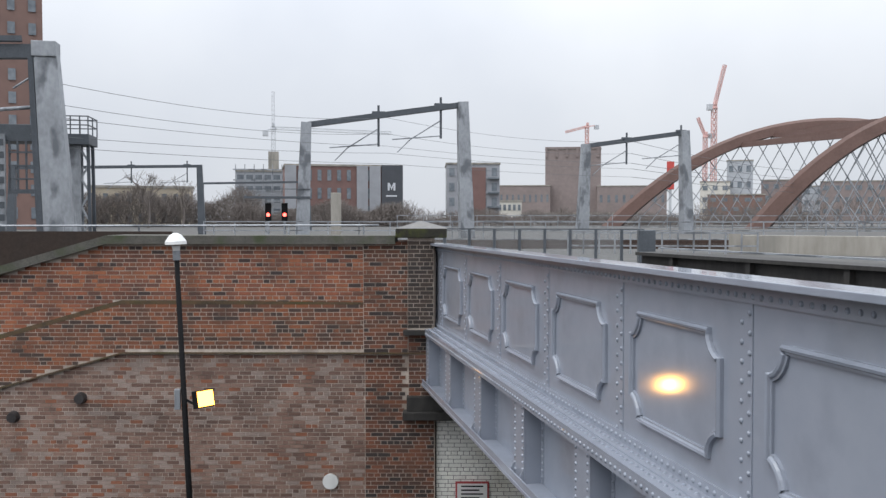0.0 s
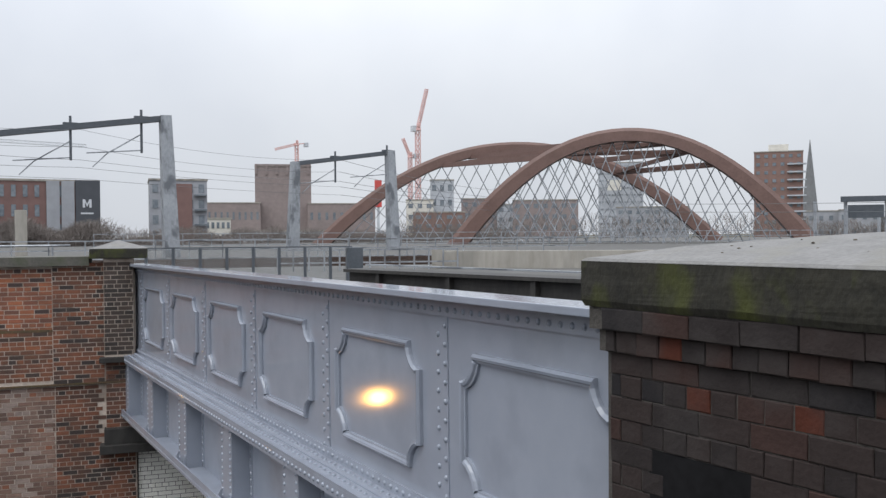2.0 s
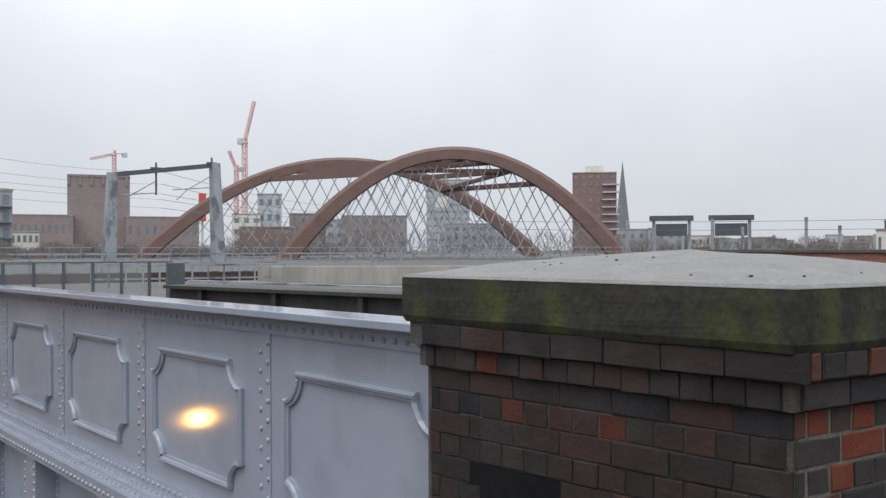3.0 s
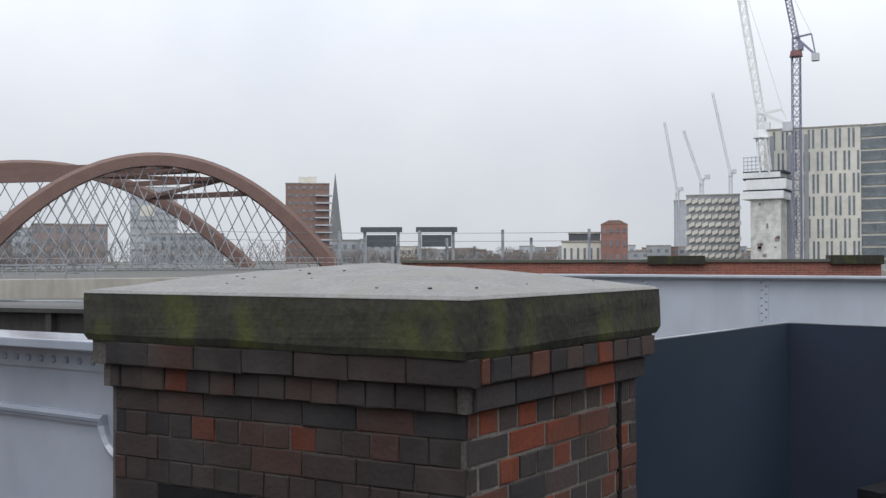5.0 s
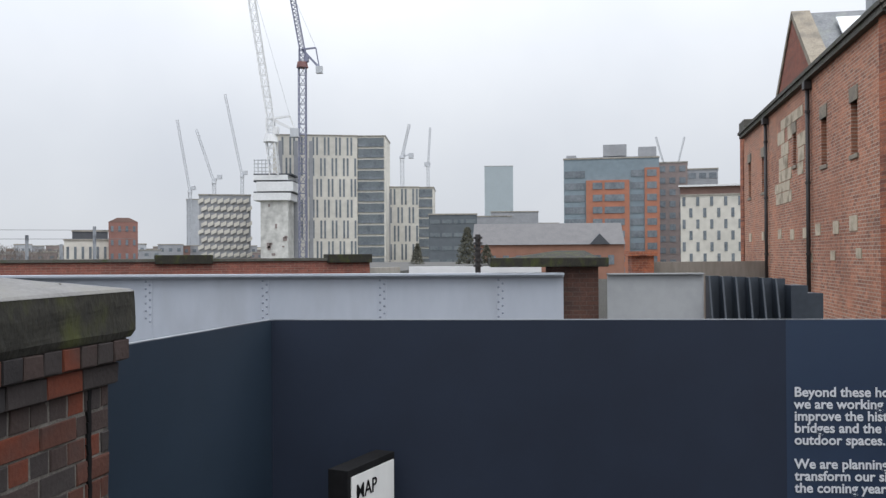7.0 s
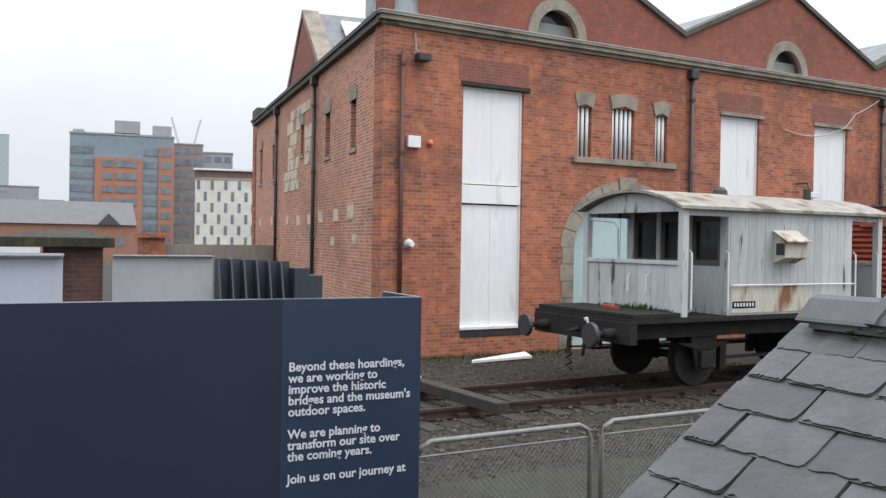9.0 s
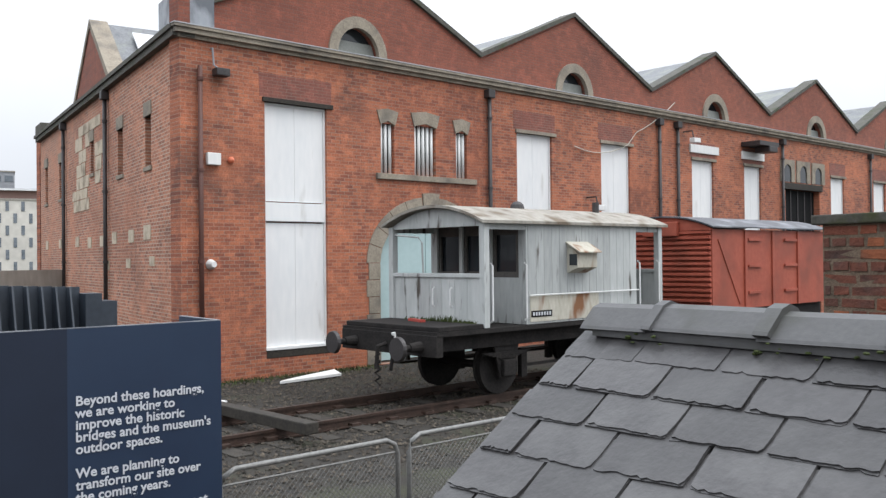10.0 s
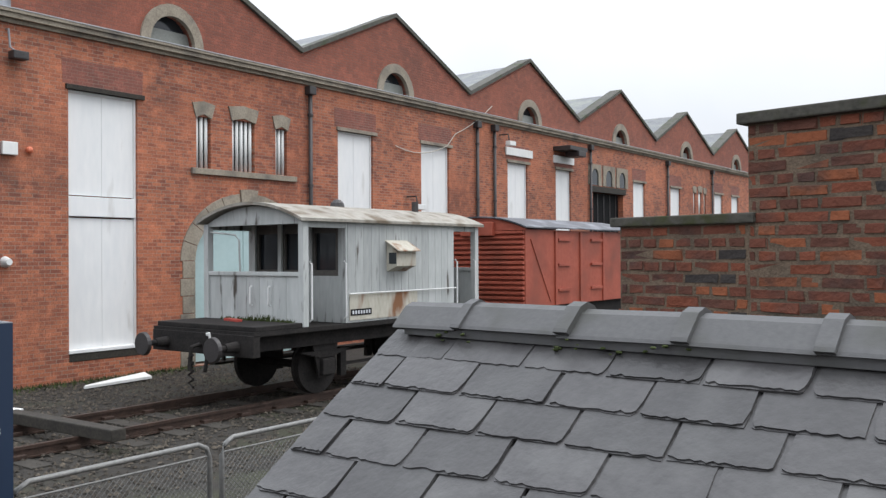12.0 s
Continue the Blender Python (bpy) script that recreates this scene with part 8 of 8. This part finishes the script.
for y, w_, z in ((-8, 18, 15.5), (-18, 16, 17.0), (-26, 14, 13.0)):
    block("grey_hall", "low grey hall with curved roofs", (300, y), w_, 12, z, 2, 6, GREYW, win=(0.7, 0.2))
ware = thing("slate_warehouse", "long low brick warehouse with a big slate roof", "building", aim(149.6, -14.6, 0, -94))
bm = bmesh.new()
box(bm, -12.5, 12.8, 0, 12, -4.6, 4.2)
part("wall", bm, wallm("far_orange_brick", (0.26, 0.13, 0.09)), ware)
bm = bmesh.new()
prism(bm, [(-12.7, -0.4, 4.2), (-12.7, 6, 8.0), (-12.7, 12.4, 4.2)], (25.6, 0, 0))
part("roof", bm, "slate_dull", ware)
bm = bmesh.new()
prism(bm, [(7.0, -0.5, 4.2), (10.4, -0.5, 4.2), (8.7, -0.5, 6.0)], (0, 3, 0))
part("gable", bm, DARKW, ware)
bm = bmesh.new()
box(bm, -0.5, 0.5, -0.08, 0.05, -0.8, 0.8)
me = mesh_of("window", bm, "glass_far")
for k in range(11):
    o = new("window", me)
    o.parent, o.location = ware, (-11.4 + 2.2 * k, 0, 1.6)
ORANGE, TEAL = wallm("far_terracotta", (0.36, 0.15, 0.095)), wallm("far_teal_glass", (0.19, 0.24, 0.275))
off = block("office_block", "glass and terracotta office block", (227.1, -38.4), 24.0, 16, 27.0, 0, 1, TEAL, rot=-100)
bm = bmesh.new()
box(bm, -6.3, 4.6, -0.6, 0.2, -4.6, 21.5)
part("terracotta_front", bm, ORANGE, off)
bm = bmesh.new()
box(bm, 8.4, 12.1, -0.4, 6, -4.6, 24.5)
part("terracotta_tower", bm, ORANGE, off)
for r in range(9):
    z = -2.5 + 3.1 * r
    for k, (a, b) in enumerate(((-11.8, -6.6), (-4.6, -2.2), (-1.6, 3.4), (5.0, 8.2), (9.0, 11.4))):
        if r > 7 and 0 < k < 3:
            continue
        bm = bmesh.new()
        o = -0.75 if k in (1, 2) else (-0.5 if k == 4 else -0.12)
        box(bm, a, b, o, o + 0.12, z, z + 1.7)
        part("window_band", bm, "glass_far", off)
bm = bmesh.new()
for a, b, z0, z1 in ((-12, 12, 27.0, 27.8), (-2, 4, 28, 31.0), (7, 11.5, 27, 30.2), (-11.5, -9, 27, 28.4)):
    box(bm, a, b, 3, 8, z0, z1)
part("plant_room", bm, GREYW, off)
block("flats_tower", "stepped brick and glass flats", (243.6, -58.0), 8, 12, 27.5, 10, 3, HAZE2, win=(0.6, 0.5))
block("flats_tower", "stepped grey glass flats", (242.0, -65.8), 8, 12, 25.5, 9, 3, GREYW, win=(0.7, 0.45))
pat = block("chequered_block", "white block with a chequered pattern of tall windows", (192.9, -55.9), 16.0, 12, 15.2, 8, 11, PALE, "glass_far", win=(0.45, 0.8), skip=lambda r, k: (r + k) % 2 == 0, rot=-106)
bm = bmesh.new()
box(bm, -8.1, 8.1, 0.5, 11, 15.2, 17.2)
part("brick_storey", bm, RED2, pat)
bm = bmesh.new()
box(bm, -8.4, 8.4, -0.3, 12, 17.2, 17.6)
part("white_roof", bm, "crane_white", pat)
bm = bmesh.new()
box(bm, 0, 6, 0, 0.3, 0.8, 2.0)
solid("site_cabin", bm, "crane_white", "row of white site cabins behind the girder", "cabin", m=aim(40.3, 2.2, 0, -90))
bm = bmesh.new()
tube(bm, [(38.4, -0.9, -4.6), (38.4, -0.9, 3.4)], 0.12, 8)
for k in range(6):
    tube(bm, [(38.4, -0.9, 2.0 + 0.24 * k), (38.4, -0.9, 2.1 + 0.24 * k)], 0.2, 8)
solid("insulator_post", bm, "pipe", "dark ribbed insulator post", "post")
bm = bmesh.new()
box(bm, 0, 7, 0, 0.3, -1, 2.25)
solid("grey_parapet", bm, "concrete", "pale concrete parapet before the chequered block", "parapet", m=aim(29.6, -6.2, 0, -80))
bm = bmesh.new()
box(bm, -0.35, 0.35, -0.35, 0.35, -1, 2.45)
box(bm, -0.45, 0.45, -0.45, 0.45, 2.45, 2.6)
solid("brick_post", bm, "brick_facade", "small brick gate pier with a cap", "pier", m=pose(29.0, -6.0, 0))


# ---- cranes ----
def lattice(bm, p, q, w, bays, r):
    p, q = Vector(p), Vector(q)
    d = (q - p).normalized()
    u = Vector((0, 0, 1)) if abs(d.z) < 0.9 else Vector((1, 0, 0))
    s = d.cross(u).normalized()
    u = s.cross(d).normalized()
    cs = [s * a * w / 2 + u * b * w / 2 for a, b in ((-1, -1), (1, -1), (1, 1), (-1, 1))]
    for c in cs:
        beam(bm, p + c, q + c, r)
    for k in range(bays):
        a, b = p + (q - p) * (k / bays), p + (q - p) * ((k + 1) / bays)
        for i in range(4):
            beam(bm, a + cs[i], b + cs[(i + 1) % 4], r * 0.7)
            beam(bm, b + cs[i], b + cs[(i + 1) % 4], r * 0.7)


def crane(label, base, top, jib, counter, w, material, r=0.14, ring_paint="", apex=0.0):
    """A luffing crane: lattice mast, slewing ring and cab, raised jib, counter jib with its weight, and the stay frame over it."""
    c = thing("tower_crane", label, "crane", group="tower cranes")
    bm = bmesh.new()
    lattice(bm, base, top, w, max(4, int((top[2] - base[2]) / (w * 1.4))), r)
    part("mast", bm, material, c)
    foot_ = (top[0], top[1], top[2] + (w * 2.2 if apex else 0))
    bm = bmesh.new()
    lattice(bm, foot_, jib, w * 0.7, 18, r * 0.8)
    part("jib", bm, material, c)
    bm = bmesh.new()
    beam(bm, foot_, counter, w * 0.4, w * 0.3)
    part("counter_jib", bm, material, c)
    bm = bmesh.new()
    k = 0.45 if apex else 0.7
    box(bm, counter[0] - w * k, counter[0] + w * k, counter[1] - w * k, counter[1] + w * k, counter[2] - w * k * 1.8, counter[2] + w * 0.2, w * 0.05)
    part("counterweight", bm, "crane_grey", c)
    if apex:
        tip = (top[0], counter[1] * 0.8 + top[1] * 0.2, apex)
        bm = bmesh.new()
        beam(bm, foot_, tip, w * 0.22)
        beam(bm, counter, tip, w * 0.16)
        part("stay_frame", bm, material, c, "raking frame that carries the stays")
        bm = bmesh.new()
        tube(bm, [tip, Vector(foot_).lerp(Vector(jib), 0.8)], 0.05, 4)
        part("pendant", bm, "crane_grey", c)
        bm = bmesh.new()
        lattice(bm, top, foot_, w * 0.8, 3, r)
        part("tower_head", bm, material, c)
    bm = bmesh.new()
    bmesh.ops.create_cone(bm, cap_ends=True, segments=14, radius1=w * 0.85, radius2=w * 0.7, depth=w * 0.8, matrix=pose(top[0], top[1], top[2]))
    part("slewing_ring", bm, ring_paint or material, c)
    bm = bmesh.new()
    box(bm, top[0] - w * 0.4, top[0] + w * 0.4, top[1] - w * 0.9, top[1] - w * 0.3, top[2] + w * 0.4, top[2] + w * 1.3, w * 0.06)
    part("cab", bm, material, c)


crane("blue-grey lattice tower crane with a raised jib", (236.6, 42.6, -4.6), (236.6, 42.6, 54.0), (236.6, 46.2, 78), (236.6, 38.0, 53.2), 1.9, "crane_blue", 0.22, "crane_ring", 58.6)
crane("large white luffing crane on the concrete core", (235, 49.8, 24), (235, 50.9, 34.0), (235, 59.0, 92), (235, 44.4, 36.2), 2.4, "crane_white", 0.26, "", 40.0)
crane("far pale luffing crane", (380.8, 118.0, -4.6), (380.8, 118.0, 31), (380.8, 123.5, 62), (380.8, 116.4, 33), 1.2, "crane_grey")
crane("far pale luffing crane", (383.2, 108.1, -4.6), (383.2, 108.1, 35), (383.2, 115.8, 58), (383.2, 105.6, 38), 1.3, "crane_grey")
crane("far pale luffing crane", (386.5, 96.6, -4.6), (386.5, 96.6, 38), (386.5, 104.0, 74), (386.5, 95.1, 40), 1.2, "crane_grey")
crane("far grey crane above the white towers", (299.5, 20.1, -4.6), (299.5, 20.1, 36), (299.5, 17.6, 47), (299.5, 17.0, 37), 1.2, "crane_grey")
crane("far thin pale crane", (300.2, 11.3, -4.6), (300.2, 11.3, 33), (300.2, 10.5, 46), (300.2, 11.9, 34), 0.9, "crane_grey")
crane("thin far pale crane", (420.3, -96.8, -4.6), (420.3, -96.8, 42), (420.3, -92.3, 58), (420.3, -97.4, 43), 0.9, "crane_grey")
crane("thin far pale crane", (420.3, -101.8, -4.6), (420.3, -101.8, 42), (420.3, -105.8, 58), (420.3, -100.8, 43), 0.9, "crane_grey")
crane("pale grey tower crane with a level jib over a building site", (-5.7, 300.0, -4.6), (-5.7, 300.0, 32.0), (33.6, 299.9, 31.0), (-8.3, 300.0, 31), 1.3, "crane_grey")
bm = bmesh.new()
lattice(bm, (-5.7, 300.0, 32), (-5.7, 300.0, 44), 0.9, 8, 0.1)
solid("crane_peak", bm, "crane_grey", "upper mast of the level-jib crane", "crane mast")
crane("pale red tower crane", (162.6, 472.8, -4.6), (162.6, 472.8, 53), (151.2, 476.3, 50.0), (167.6, 471.3, 53.5), 1.6, "crane_red", 0.25)
crane("pale red luffing crane", (202.6, 401.8, 0), (202.6, 401.8, 56), (206.8, 399.8, 76), (200.8, 402.3, 57), 2.0, "crane_red", 0.28)
crane("pale red luffing crane", (199.1, 403.8, 0), (199.1, 403.8, 42), (195.9, 405.3, 51), (201.8, 402.8, 43), 1.6, "crane_red", 0.25)
